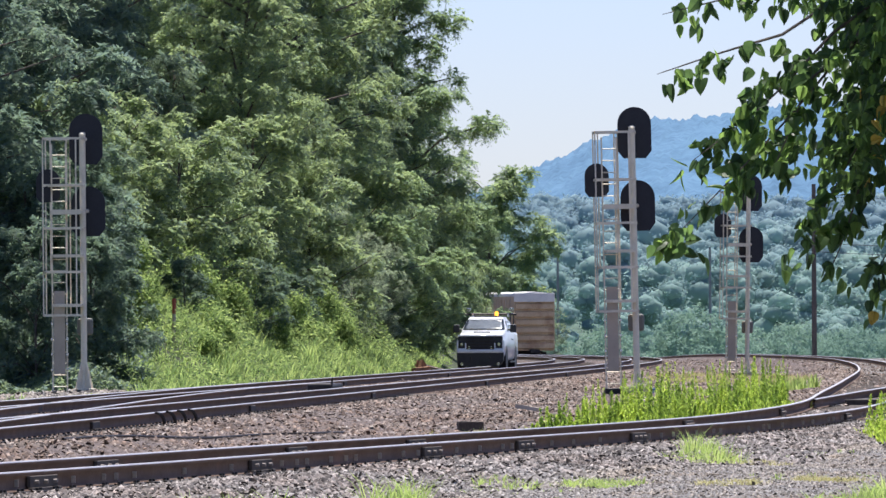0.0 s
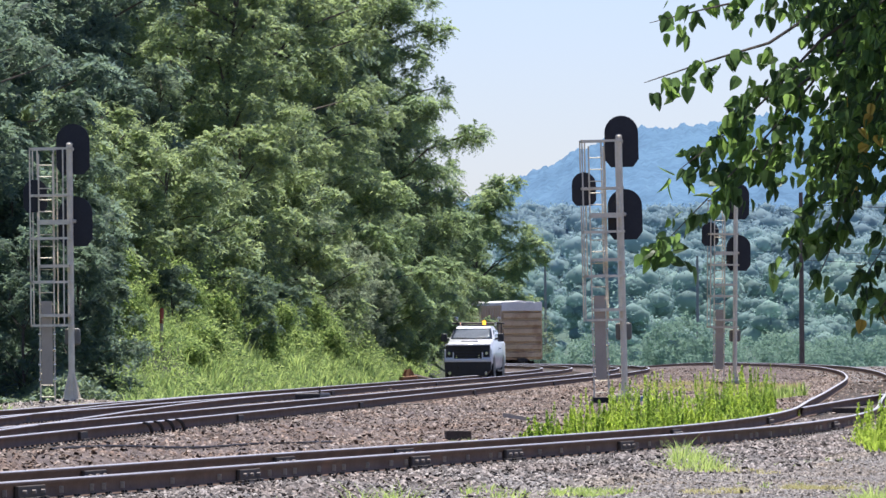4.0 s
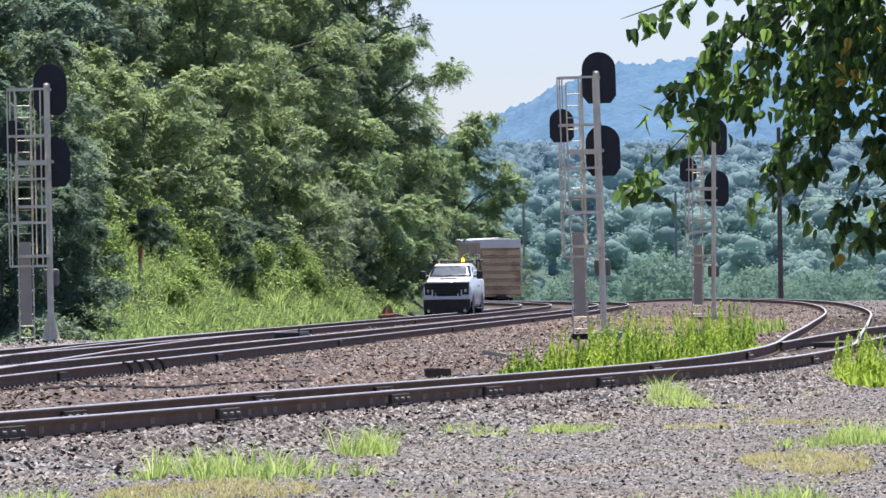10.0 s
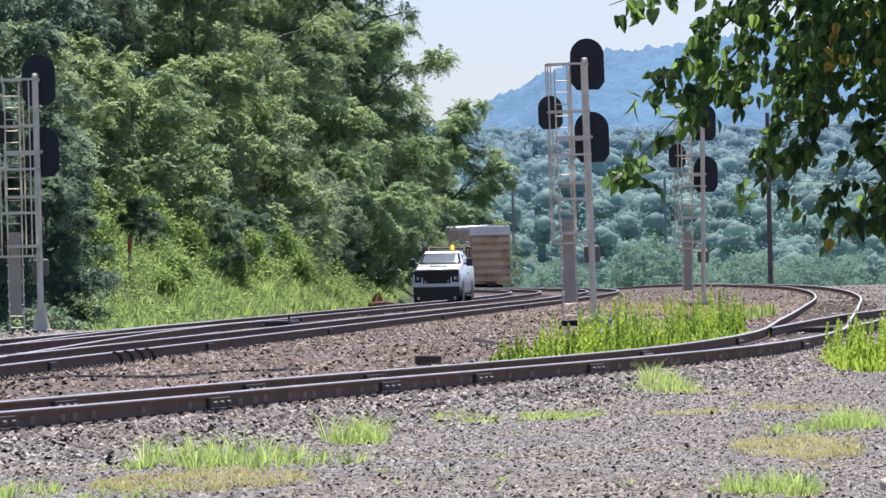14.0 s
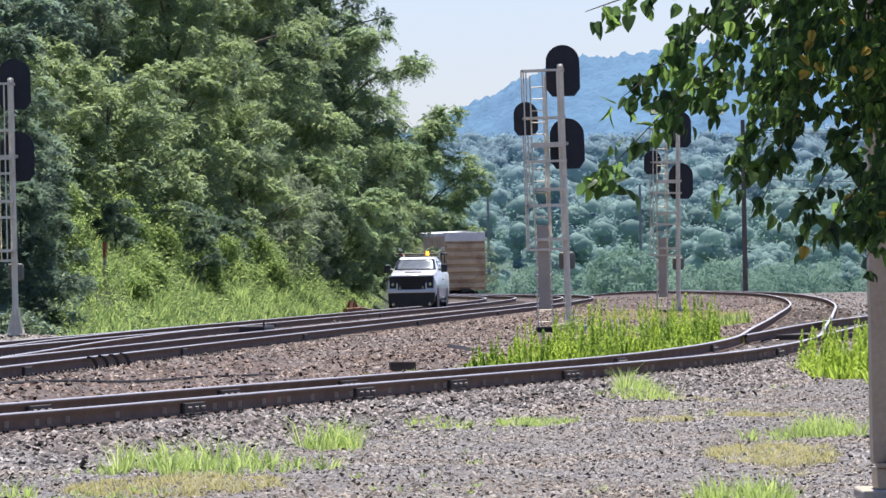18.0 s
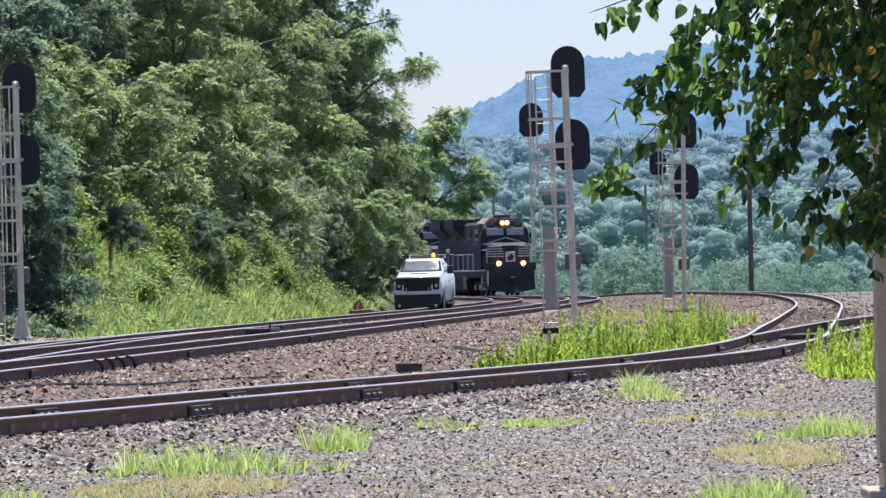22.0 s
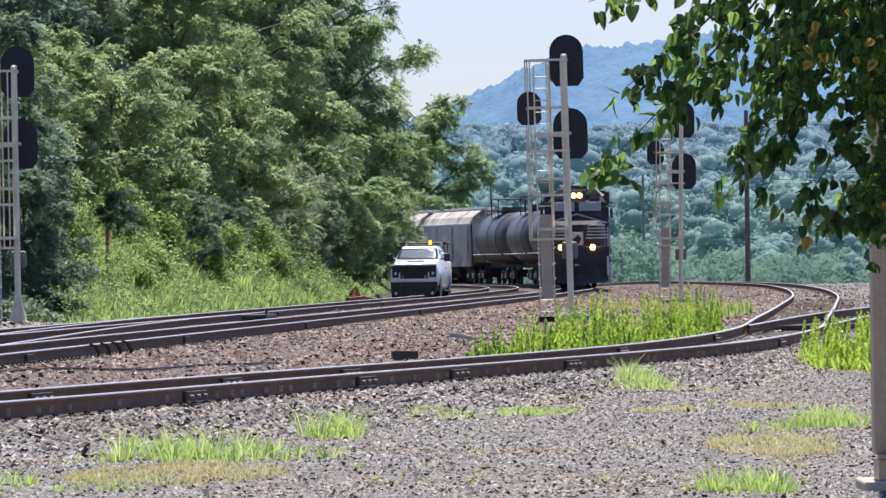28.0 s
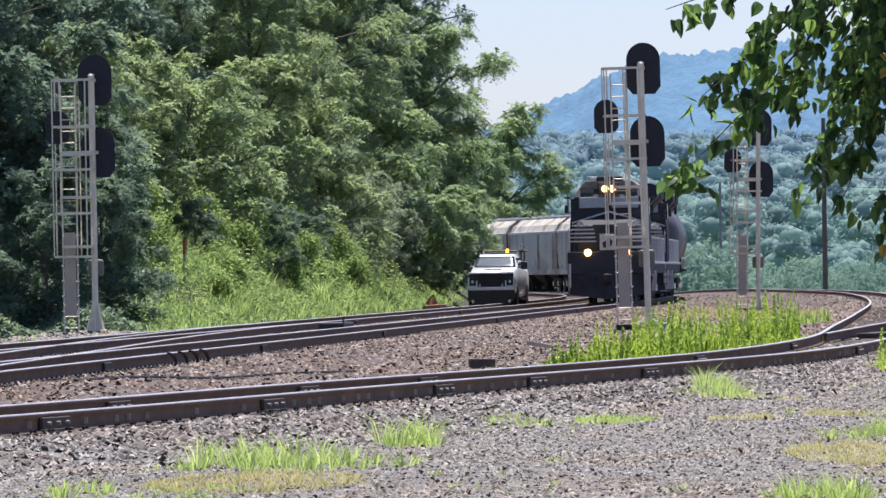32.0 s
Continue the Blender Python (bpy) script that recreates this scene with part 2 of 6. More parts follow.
M_YELLOWLEAF = leafy("yellowed_leaves", (0.3, 0.2, 0.03), (0.45, 0.32, 0.05), (0.5, 0.36, 0.08), 0.4)
# haze is painted into these leaf colours, more with each band
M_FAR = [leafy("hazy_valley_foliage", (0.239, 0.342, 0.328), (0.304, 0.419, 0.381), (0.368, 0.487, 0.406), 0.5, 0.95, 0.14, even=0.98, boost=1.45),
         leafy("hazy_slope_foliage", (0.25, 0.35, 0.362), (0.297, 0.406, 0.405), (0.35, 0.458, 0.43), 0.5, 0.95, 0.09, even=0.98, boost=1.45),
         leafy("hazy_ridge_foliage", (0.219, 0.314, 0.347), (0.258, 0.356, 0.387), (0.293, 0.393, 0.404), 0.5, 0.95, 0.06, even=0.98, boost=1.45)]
# the bushes' greens are lightened and blued for haze as well
M_FAR2 = leafy("hazy_far_bushes", (0.157, 0.253, 0.204), (0.209, 0.314, 0.234), (0.267, 0.372, 0.265), 0.4, 0.9, 0.15, even=0.9, boost=1.5)




def stone_material(name, stops, patch):
    """Crushed stone: each chip its own grey, with worn brownish patches over the ground."""
    m, nodes, links, b = material(name, 0.9)
    geo = nodes.new("ShaderNodeNewGeometry")
    r = ramp(nodes, stops)
    links.new(geo.outputs["Random Per Island"], r.inputs["Fac"])
    n = noise_tex(nodes, links, 0.45, 5, "Object", 0.65)
    pr = ramp(nodes, [(0.42, (1.0, 1.0, 1.0)), (0.62, patch)])
    links.new(n.outputs["Fac"], pr.inputs["Fac"])
    fine = noise_tex(nodes, links, 45, 3)
    fr = ramp(nodes, [(0.3, (0.72, 0.72, 0.72)), (0.7, (1.15, 1.14, 1.12))])
    links.new(fine.outputs["Fac"], fr.inputs["Fac"])
    out = r.outputs["Color"]
    for other in (pr, fr):
        mx = nodes.new("ShaderNodeMix")
        mx.data_type, mx.blend_type = "RGBA", "MULTIPLY"
        mx.inputs["Factor"].default_value = 1.0
        links.new(out, mx.inputs["A"])
        links.new(other.outputs["Color"], mx.inputs["B"])
        out = mx.outputs["Result"]
    links.new(out, b.inputs["Base Color"])
    return m


M_SHOULDER = stone_material("blue_grey_ballast_stone", [(0.0, (0.0364, 0.031, 0.0288)), (0.3, (0.107, 0.095, 0.0883)), (0.75, (0.257, 0.231, 0.214)), (1.0, (0.492, 0.45, 0.419))], (0.909, 0.82, 0.768))
M_STONE = stone_material("grey_crushed_stone", [(0.0, (0.062, 0.055, 0.05)), (0.3, (0.158, 0.143, 0.13)), (0.75, (0.305, 0.28, 0.254)), (1.0, (0.46, 0.43, 0.39))], (1.0, 0.89, 0.77))
M_BSTONE = stone_material("brown_crushed_stone", [(0.0, (0.045, 0.032, 0.026)), (0.35, (0.122, 0.094, 0.079)), (0.75, (0.228, 0.187, 0.16)), (1.0, (0.4, 0.35, 0.31))], (1.0, 0.82, 0.7))


# ---- building helpers ----
def mesh_of(name, bm, mat):
    me = bpy.data.meshes.new(name)
    bm.to_mesh(me)
    bm.free()
    for m in (mat if isinstance(mat, (list, tuple)) else [mat]):
        me.materials.append(m)
    return me


def part(name, bm, mat, parent=None, label=""):
    ob = new(name, mesh_of(name, bm, mat))
    if parent:
        ob.parent = parent
    if label:
        tagged(ob, label)
    return ob


def part_of(name, me, parent, m=None):
    """Another object on an existing mesh."""
    ob = new(name, me)
    ob.parent = parent
    if m is not None:
        ob.matrix_basis = m
    return ob


def thing(name, label, category, m=None, group="", kind=""):
    ob = new(name)
    ob.empty_display_size = 0.2
    if m is not None:
        ob.matrix_basis = m
    return tagged(ob, label, category, group, kind)


def arrays(name, verts, faces, mat, parent=None):
    """A mesh from numpy arrays; faces all of one corner count."""
    me = bpy.data.meshes.new(name)
    v, f = np.asarray(verts, np.float32).reshape(-1, 3), np.asarray(faces, np.int32)
    k = f.shape[1]
    me.vertices.add(len(v))
    me.vertices.foreach_set("co", v.ravel())
    me.loops.add(f.size)
    me.loops.foreach_set("vertex_index", f.ravel())
    me.polygons.add(len(f))
    me.polygons.foreach_set("loop_start", np.arange(0, f.size, k, dtype=np.int32))
    me.polygons.foreach_set("loop_total", np.full(len(f), k, np.int32))
    me.update(calc_edges=True)
    me.materials.append(mat)
    ob = new(name, me)
    if parent:
        ob.parent = parent
    return ob


def box(bm, x0, x1, y0, y1, z0, z1, bevel=0.0):
    made = bmesh.ops.create_cube(bm, size=1.0, matrix=Matrix.Translation(((x0 + x1) / 2, (y0 + y1) / 2, (z0 + z1) / 2)) @ Matrix.Diagonal((x1 - x0, y1 - y0, z1 - z0, 1)))
    if bevel:
        edges = list({e for v in made["verts"] for e in v.link_edges})
        bmesh.ops.bevel(bm, geom=edges, offset=bevel, segments=2, affect="EDGES", profile=0.5)
    return bm


def rod(bm, a, b, r, sides=8, r2=None):
    a, b = Vector(a), Vector(b)
    d = b - a
    m = Matrix.Translation((a + b) / 2) @ d.to_track_quat("Z", "Y").to_matrix().to_4x4()
    bmesh.ops.create_cone(bm, cap_ends=True, segments=sides, radius1=r, radius2=r if r2 is None else r2, depth=d.length, matrix=m)
    return bm


def prism(bm, outline, axis, lo, hi):
    """An outline in the plane across axis, drawn out from lo to hi. axis 'x': (y, z); 'y': (x, z); 'z': (x, y)."""
    def at(p, h):
        return {"x": (h, p[0], p[1]), "y": (p[0], h, p[1]), "z": (p[0], p[1], h)}[axis]
    a = [bm.verts.new(at(p, lo)) for p in outline]
    b = [bm.verts.new(at(p, hi)) for p in outline]
    n = len(outline)
    for i in range(n):
        bm.faces.new((a[i], a[(i + 1) % n], b[(i + 1) % n], b[i]))
    bm.faces.new(a[::-1])
    bm.faces.new(b)
    bmesh.ops.recalc_face_normals(bm, faces=bm.faces)
    return bm


def smooth(ob):
    for p in ob.data.polygons:
        p.use_smooth = True
    return ob


# ---- plan: lines of the tracks, x to the right, y away ----
GAUGE = 1.435


def spline(points, step):
    """Catmull-Rom through the points, resampled evenly."""
    p = np.array([points[0]] + list(points) + [points[-1]], float)
    p[0], p[-1] = 2 * p[1] - p[2], 2 * p[-2] - p[-3]
    out = []
    for i in range(1, len(p) - 2):
        t = np.linspace(0, 1, 40, endpoint=False)[:, None]
        a, b, c, d = p[i - 1:i + 3]
        out.append(0.5 * (2 * b + (c - a) * t + (2 * a - 5 * b + 4 * c - d) * t * t + (3 * b - a - 3 * c + d) * t ** 3))
    q = np.vstack(out + [p[-2:-1]])
    s = np.r_[0, np.cumsum(np.hypot(*np.diff(q, axis=0).T))]
    n = max(2, int(s[-1] / step))
    u = np.linspace(0, s[-1], n + 1)
    return np.stack([np.interp(u, s, q[:, 0]), np.interp(u, s, q[:, 1])], 1)


def beside(line, off):
    """The line shifted to its right by off metres."""
    t = np.gradient(line, axis=0)
    t /= np.hypot(*t.T)[:, None]
    return line + np.stack([t[:, 1], -t[:, 0]], 1) * off


def deep(points):
    """Points of the plan, in metres."""
    return [(x, y * DEEP) for x, y in points]


def main_line(off=0.0):
    """The main line's middle: straight, then a wide left-hand curve, then straight. off: metres to the right of it."""
    k = math.tan(math.radians(8.5))
    pts = [(4.48 - (119.5 - y) * k, y) for y in np.arange(10, 114, 2.0)]
    bend = [(3.4, 112), (4.5, 119.5), (5.38, 126.4), (6.6, 136.7), (7.73, 147.1), (8.45, 157.4), (8.6, 164.3), (8.4, 171.2), (7.71, 178.1), (6.54, 185), (4.82, 191.9), (2.35, 198.7),
            (-0.75, 205.5), (-4.5, 212.4), (-9.2, 219.3), (-25, 240), (-55, 280), (-90, 326)]
    line = spline(deep(bend), 4.0)
    return beside(np.vstack([np.array(deep(pts)), line[line[:, 1] > 113 * DEEP]]), off)


MAIN_1 = main_line()
MAIN_2 = main_line(-3.86)
SIDING_OUT = spline(deep([(-14, 11), (-9, 19.6), (-4.0, 28.5), (-0.9, 34.8), (3.3, 43), (5.4, 48.5), (7.2, 56), (8.75, 66.5), (11.2, 83.5),
                     (14.8, 110), (17.7, 138), (19.2, 164), (17.8, 190), (12.6, 213), (4.4, 232), (-6, 250), (-20, 268)]), 0.8)
SIDING = beside(SIDING_OUT, -GAUGE / 2)
SPUR = spline(deep([(7.0, 58.5), (8.15, 63.5), (9.2, 68.0), (10.9, 74.5), (14.6, 86), (22, 104), (34, 130)]), 0.8)


def near_line(x, y, line):
    """Distance from the points to a line, signed: plus on its right."""
    best, side = np.full(len(x), 1e9), np.zeros(len(x))
    a, b = line[:-1], line[1:]
    d = b - a
    ll = (d ** 2).sum(1)
    for k in range(0, len(x), 4000):
        px, py = x[k:k + 4000, None], y[k:k + 4000, None]
        t = np.clip(((px - a[:, 0]) * d[:, 0] + (py - a[:, 1]) * d[:, 1]) / ll, 0, 1)
        ex, ey = px - a[:, 0] - t * d[:, 0], py - a[:, 1] - t * d[:, 1]
        q = ex ** 2 + ey ** 2
        i = q.argmin(1)
        r = np.arange(len(i))
        best[k:k + 4000] = np.sqrt(q[r, i])
        side[k:k + 4000] = np.sign(d[i, 1] * ex[r, i] - d[i, 0] * ey[r, i])
    return best * np.where(side == 0, 1, side)


def ease(v, lo, hi):
    t = np.clip((v - lo) / (hi - lo), 0, 1)
    return t * t * (3 - 2 * t)


def siding_drop(y):
    """The siding falls away behind the crest."""
    return -0.85 * ease(np.asarray(y, float) / DEEP, 196, 232)


LINES = {"main_1": MAIN_1[::3], "main_2": MAIN_2[::3], "siding": SIDING[::3], "spur": SPUR[::2]}


def lie(x, y):
    """Signed distances to the tracks, and the ground's height."""
    x, y = np.asarray(x, float).ravel(), np.asarray(y, float).ravel()
    d = {k: near_line(x, y, v) for k, v in LINES.items()}
    y = y / DEEP
    z = np.full(len(x), -0.36) + 0.03 * np.sin(x * 0.9 + y * 0.35) + 0.02 * np.sin(y * 1.3 - x * 0.5)
    z -= 0.03 * ease(-y, -26, -14)
    far = ease(y, 200, 236) * ease(d["main_1"], 2.5, 6)
    z = z - 1.1 * far
    bank = np.clip(-d["main_2"] - 3.0, 0, None)
    z += (0.62 * np.minimum(bank, 4.5) + 0.22 * np.clip(bank - 4.5, 0, 4.5) + 0.12 * np.clip(bank - 9, 0, 60)) * ease(y, 85.5, 95)
    for k in ("main_1", "main_2", "siding", "spur"):
        bed = -0.205 + (siding_drop(y * DEEP) if k == "siding" else 0)
        w = 1 - ease(np.abs(d[k]), 1.55, 2.9)
        z = z * (1 - w) + np.where(z > bed, np.minimum(z, bed), bed) * w
    z += np.where(y > 310, 0.05 * (y - 310) * (1 - ease(y, 800, 1600)), 0) * 0.9
    return d, z


def ground():
    ys = np.r_[np.arange(-40, 6, 4), np.arange(6, 62, 0.45), np.arange(62, 135, 0.9), np.arange(135, 262, 1.8), np.geomspace(265, 2330, 40)] * DEEP
    half = np.r_[np.arange(0, 14, 0.45), np.arange(14, 40, 1.2), np.geomspace(42, 3000, 24)]
    xs = np.r_[-half[::-1][:-1], half]
    gx, gy = np.meshgrid(xs, ys)
    d, z = lie(gx, gy)
    nx, ny = len(xs), len(ys)
    i = (np.arange(ny - 1)[:, None] * nx + np.arange(nx - 1)).ravel()
    f = np.stack([i, i + 1, i + nx + 1, i + nx], 1)
    ob = arrays("ground", np.stack([gx.ravel(), gy.ravel(), z], 1), f, M_GRAVEL)
    ob.data.materials.append(M_BROWN)
    ob.data.materials.append(M_EARTH)
    ob.data.materials.append(M_OIL)
    ob.data.materials.append(M_MEADOW)
    cx, cy = gx.ravel()[f].mean(1), gy.ravel()[f].mean(1) / DEEP
    s = {k: v[f].mean(1) for k, v in d.items()}
    idx = np.where((s["siding"] < -1.2) | (np.abs(s["main_1"]) < 3), 1, 0)
    idx = np.where((np.minimum(np.abs(s["main_1"]), np.abs(s["main_2"])) < 1.3), 3, idx)
    idx = np.where((s["main_2"] < -2.9) | (cy > 250) | (np.abs(cx) > 45), 2, idx)
    idx = np.where((cy > 236) & (s["main_1"] > 4), 4, idx)
    ob.data.polygons.foreach_set("material_index", idx.astype(np.int32))
    for p in ob.data.polygons:
        p.use_smooth = True
    return tagged(ob, "gravel yard and ballast with a grassy bank", "ground", kind="structure")


ground()


# ---- tracks ----
RAIL_PROFILE = [(-0.075, -0.186), (0.075, -0.186), (0.075, -0.172), (0.011, -0.155), (0.011, -0.05), (0.036, -0.038), (0.036, -0.011),
                (0.027, 0.0), (-0.027, 0.0), (-0.036, -0.011), (-0.036, -0.038), (-0.011, -0.05), (-0.011, -0.155), (-0.075, -0.172)]


def rail(name, line, parent, zs=0.0):
    """A rail swept along a line; its worn head is bright, its sides are rusty."""
    t = np.gradient(line, axis=0)
    t /= np.hypot(*t.T)[:, None]
    nrm = np.stack([t[:, 1], -t[:, 0]], 1)
    prof = np.array(RAIL_PROFILE)
    n, k = len(line), len(prof)
    v = np.zeros((n, k, 3))
    v[:, :, :2] = line[:, None] + nrm[:, None] * prof[None, :, :1]
    v[:, :, 2] = prof[None, :, 1] + (zs[:, None] if isinstance(zs, np.ndarray) else zs)
    i = np.arange(n - 1)[:, None] * k
    j = np.arange(k)
    jn = (j + 1) % k
    f = np.stack([i + j, i + jn, i + k + jn, i + k + j], 2).reshape(-1, 4)
    ob = arrays(name, v, f, M_RAIL, parent)
    ob.data.materials.append(M_RAILTOP)
    mi = np.zeros((n - 1, k), np.int32)
    mi[:, 6:9] = 1
    ob.data.polygons.foreach_set("material_index", mi.ravel())
    return ob


TIE_MESH = mesh_of("tie", box(bmesh.new(), -1.25, 1.25, -0.11, 0.11, -0.33, -0.19, 0.012), M_TIE)


def plate_bm():
    bm = box(bmesh.new(), -0.17, 0.17, -0.09, 0.09, -0.19, -0.174, 0.004)
    for sx_ in (-0.1, 0.1):
        for sy_ in (-0.05, 0.05):
            box(bm, sx_ - 0.014, sx_ + 0.014, sy_ - 0.014, sy_ + 0.014, -0.174, -0.15)
    return bm


PLATE_MESH = mesh_of("tie_plate", plate_bm(), M_IRON)


def track(name, label, line, tie_from, tie_to, zs=0.0, spacing=0.5):
    th = thing(name, label, "railway track", kind="structure")
    rail("rail", beside(line, GAUGE / 2 + 0.036), th, zs)
    rail("rail", beside(line, -GAUGE / 2 - 0.036), th, zs)
    s = np.r_[0, np.cumsum(np.hypot(*np.diff(line, axis=0).T))]
    rng = random.Random(len(line))
    u, made, rest = 0.0, 0, []
    while u < s[-1]:
        x, y = np.interp(u, s, line[:, 0]), np.interp(u, s, line[:, 1])
        if tie_from * DEEP <= y <= tie_to * DEEP:
            x2, y2 = np.interp(u + 0.3, s, line[:, 0]), np.interp(u + 0.3, s, line[:, 1])
            a = math.degrees(math.atan2(y2 - y, x2 - x)) - 90
            z0 = float(siding_drop(y)) if isinstance(zs, np.ndarray) else 0
            m = pose(x, y, z0 - rng.uniform(0, 0.012), 0, 0, a + rng.uniform(-1, 1))
            if made < 290:
                part_of("tie", TIE_MESH, th, m)
            else:
                rest.append([tuple(m @ Vector(c)) for c in ((-1.25, -0.11, -0.33), (1.25, -0.11, -0.33), (1.25, 0.11, -0.33), (-1.25, 0.11, -0.33), (-1.25, -0.11, -0.19), (1.25, -0.11, -0.19), (1.25, 0.11, -0.19), (-1.25, 0.11, -0.19))])
            if made < 140:
                for side in (-1, 1):
                    o = side * (GAUGE / 2 + 0.036)
                    part_of("tie_plate", PLATE_MESH, th, pose(x + o * math.cos(radians(a)), y + o * math.sin(radians(a)), 0, 0, 0, a))
            made += 1
        u += spacing + rng.uniform(-0.03, 0.03)
    if rest:
        quads = np.array([(4, 5, 6, 7), (0, 1, 5, 4), (1, 2, 6, 5), (2, 3, 7, 6), (3, 0, 4, 7)])
        tagged(arrays("far_ties", rest, (np.arange(len(rest))[:, None, None] * 8 + quads).reshape(-1, 4), M_TIE, th), kind="stuff")
    return th


TRACK_1 = track("railway_track", "main line track of rusty rails on timber ties in brown ballast", MAIN_1, 40, 160)
TRACK_2 = track("railway_track", "second main track beside a grassy bank", MAIN_2, 50, 160)
TRACK_3 = track("railway_track", "curving siding of dark jointed rails on grey stone", SIDING, 18, 110, siding_drop(SIDING[:, 1]))
track("railway_track", "spur track that leaves the curve at a turnout", SPUR, 60, 100)
# crossover between the two main lines
cross = thing("railway_crossover", "crossover rails of a turnout between two main tracks", "railway track", kind="structure")
c_line = spline([(MAIN_2[36][0], MAIN_2[36][1]), (MAIN_2[32][0] + 0.12, MAIN_2[32][1]), (MAIN_2[27][0] + 0.8, MAIN_2[27][1]),
                 (MAIN_2[20][0] + 2.3, MAIN_2[20][1]), (MAIN_1[14][0] - 0.45, MAIN_1[14][1]), (MAIN_1[9][0], MAIN_1[9][1])], 1.0)
rail("rail", beside(c_line, GAUGE / 2 + 0.036), cross, -0.006)
rail("rail", beside(c_line, -GAUGE / 2 - 0.036), cross, -0.006)


# ---- signal masts ----
def backboard(w, h, depth=0.03, bevel=True):
    """A black signal background: round top, flat foot with cut corners; in the x-z plane."""
    pts = []
    r = w / 2
    for i in range(13):
        a = math.pi * i / 12
        pts.append((r * math.cos(a), h / 2 - r + r * math.sin(a)))
    cut = w * 0.17
    pts += [(-r, -h / 2 + 1.3 * cut), (-r + cut, -h / 2), (r - cut, -h / 2), (r, -h / 2 + 1.3 * cut)]
    return prism(bmesh.new(), pts, "y", -depth / 2, depth / 2)


def signal_head(parent, x, z, w, h):
    head = part("signal_head", backboard(w, h), M_BLACK, parent, "black signal background seen from behind")
    head.location = (x, 0.12, z)
    bm = box(bmesh.new(), -w * 0.23, w * 0.23, 0.0, 0.16, -h * 0.3, h * 0.3, 0.03)
    part("housing", bm, M_BLACK, head)
    for dz in ((-h * 0.22, 0.0, h * 0.22) if h > 1 else (-0.13, 0.13)):
        hood = bmesh.new()
        bmesh.ops.create_cone(hood, cap_ends=False, segments=16, radius1=0.11, radius2=0.12, depth=0.28, matrix=pose(0, 0.28, dz, 90))
        part("lamp_hood", hood, M_BLACK, head)
    return head


def signal_mast(flare):
    th = thing("signal_mast", "galvanised railway signal mast with caged ladder and black heads", "signal mast", group="signal masts by the tracks")
    bm = rod(bmesh.new(), (0, 0, 0.05), (0, 0, 6.75), 0.084, 16)
    rod(bm, (0, 0, 6.75), (0, 0, 6.8), 0.1, 16, 0.05)
    part("mast_pole", bm, M_GALV, th)
    bm = box(bmesh.new(), -0.27, 0.27, -0.27, 0.27, 0.0, 0.05, 0.01)
    for a in range(4):
        c, s = math.cos(a * math.pi / 2 + 0.785), math.sin(a * math.pi / 2 + 0.785)
        prism_pts = [(0.08, 0.05), (0.12 + flare, 0.05), (0.1, 0.2 + 3 * flare), (0.08, 0.2 + 3 * flare)]
        g = prism(bmesh.new(), prism_pts, "y", -0.012, 0.012)
        g.transform(pose(0, 0, 0, 0, 0, 45 + 90 * a))
        me = bpy.data.meshes.new("gusset")
        g.to_mesh(me)
        g.free()
        bm.from_mesh(me)
        rod(bm, (0.18 * c * 1.2, 0.18 * s * 1.2, 0.05), (0.18 * c * 1.2, 0.18 * s * 1.2, 0.12), 0.02, 6)
    part("base_plate", bm, M_GALV, th)
    part("foundation", box(bmesh.new(), -0.45, 0.45, -0.45, 0.45, -0.5, 0.0, 0.03), M_CONCRETE, th, "rough concrete footing")
    lx, lw, ly = -0.62, 0.19, -0.12
    part("ladder_footing", box(bmesh.new(), lx - 0.24, lx + 0.24, ly - 0.2, ly + 0.2, -0.5, -0.02, 0.02), M_IRON, th, "dark block below the ladder")
    lad = bmesh.new()
    for sx_ in (-lw, lw):
        box(lad, lx + sx_ - 0.018, lx + sx_ + 0.018, ly - 0.03, ly + 0.03, -0.12, 6.5)
    ladder = part("ladder", lad, M_GALV, th)
    for i in range(21):
        part("rung", rod(bmesh.new(), (lx - lw, ly, 0.1 + 0.305 * i), (lx + lw, ly, 0.1 + 0.305 * i), 0.014, 6), M_GALV, ladder)
    bm = box(bmesh.new(), lx - 0.15, lx + 0.15, ly - 0.075, ly - 0.04, 0.42, 2.62, 0.008)
    part("climbing_guard", bm, M_TAN, th, "tan sheet metal climbing guard on the ladder")
    for z in (0.55, 0.95, 1.35, 1.75):
        for sx_ in (-0.2, 0.2):
            part("guard_bolt", box(bmesh.new(), lx + sx_ - 0.03, lx + sx_ + 0.03, ly - 0.085, ly - 0.035, z - 0.03, z + 0.03, 0.008), M_CHROME, th)
    for z in (1.98, 3.12, 4.27, 5.4, 6.63):
        bm = bmesh.new()
        box(bm, -1.02, 0.05, -0.45, -0.42, z - 0.03, z + 0.03)
        box(bm, -1.02, -0.99, -0.45, 0.22, z - 0.03, z + 0.03)
        box(bm, -1.02, 0.05, 0.2, 0.23, z - 0.03, z + 0.03)
        box(bm, 0.03, 0.06, -0.45, 0.23, z - 0.03, z + 0.03)
        part("cage_hoop", bm, M_GALV, th)
    for x, y, z0 in ((-1.005, -0.43, 1.95), (-1.005, 0.2, 1.95), (-0.88, 0.215, 3.1), (-0.36, 0.215, 1.95), (-0.13, -0.435, 1.95), (-0.45, 0.215, 3.1)):
        part("cage_bar", box(bmesh.new(), x - 0.018, x + 0.018, y - 0.012, y + 0.012, z0, 6.63), M_GALV, th)
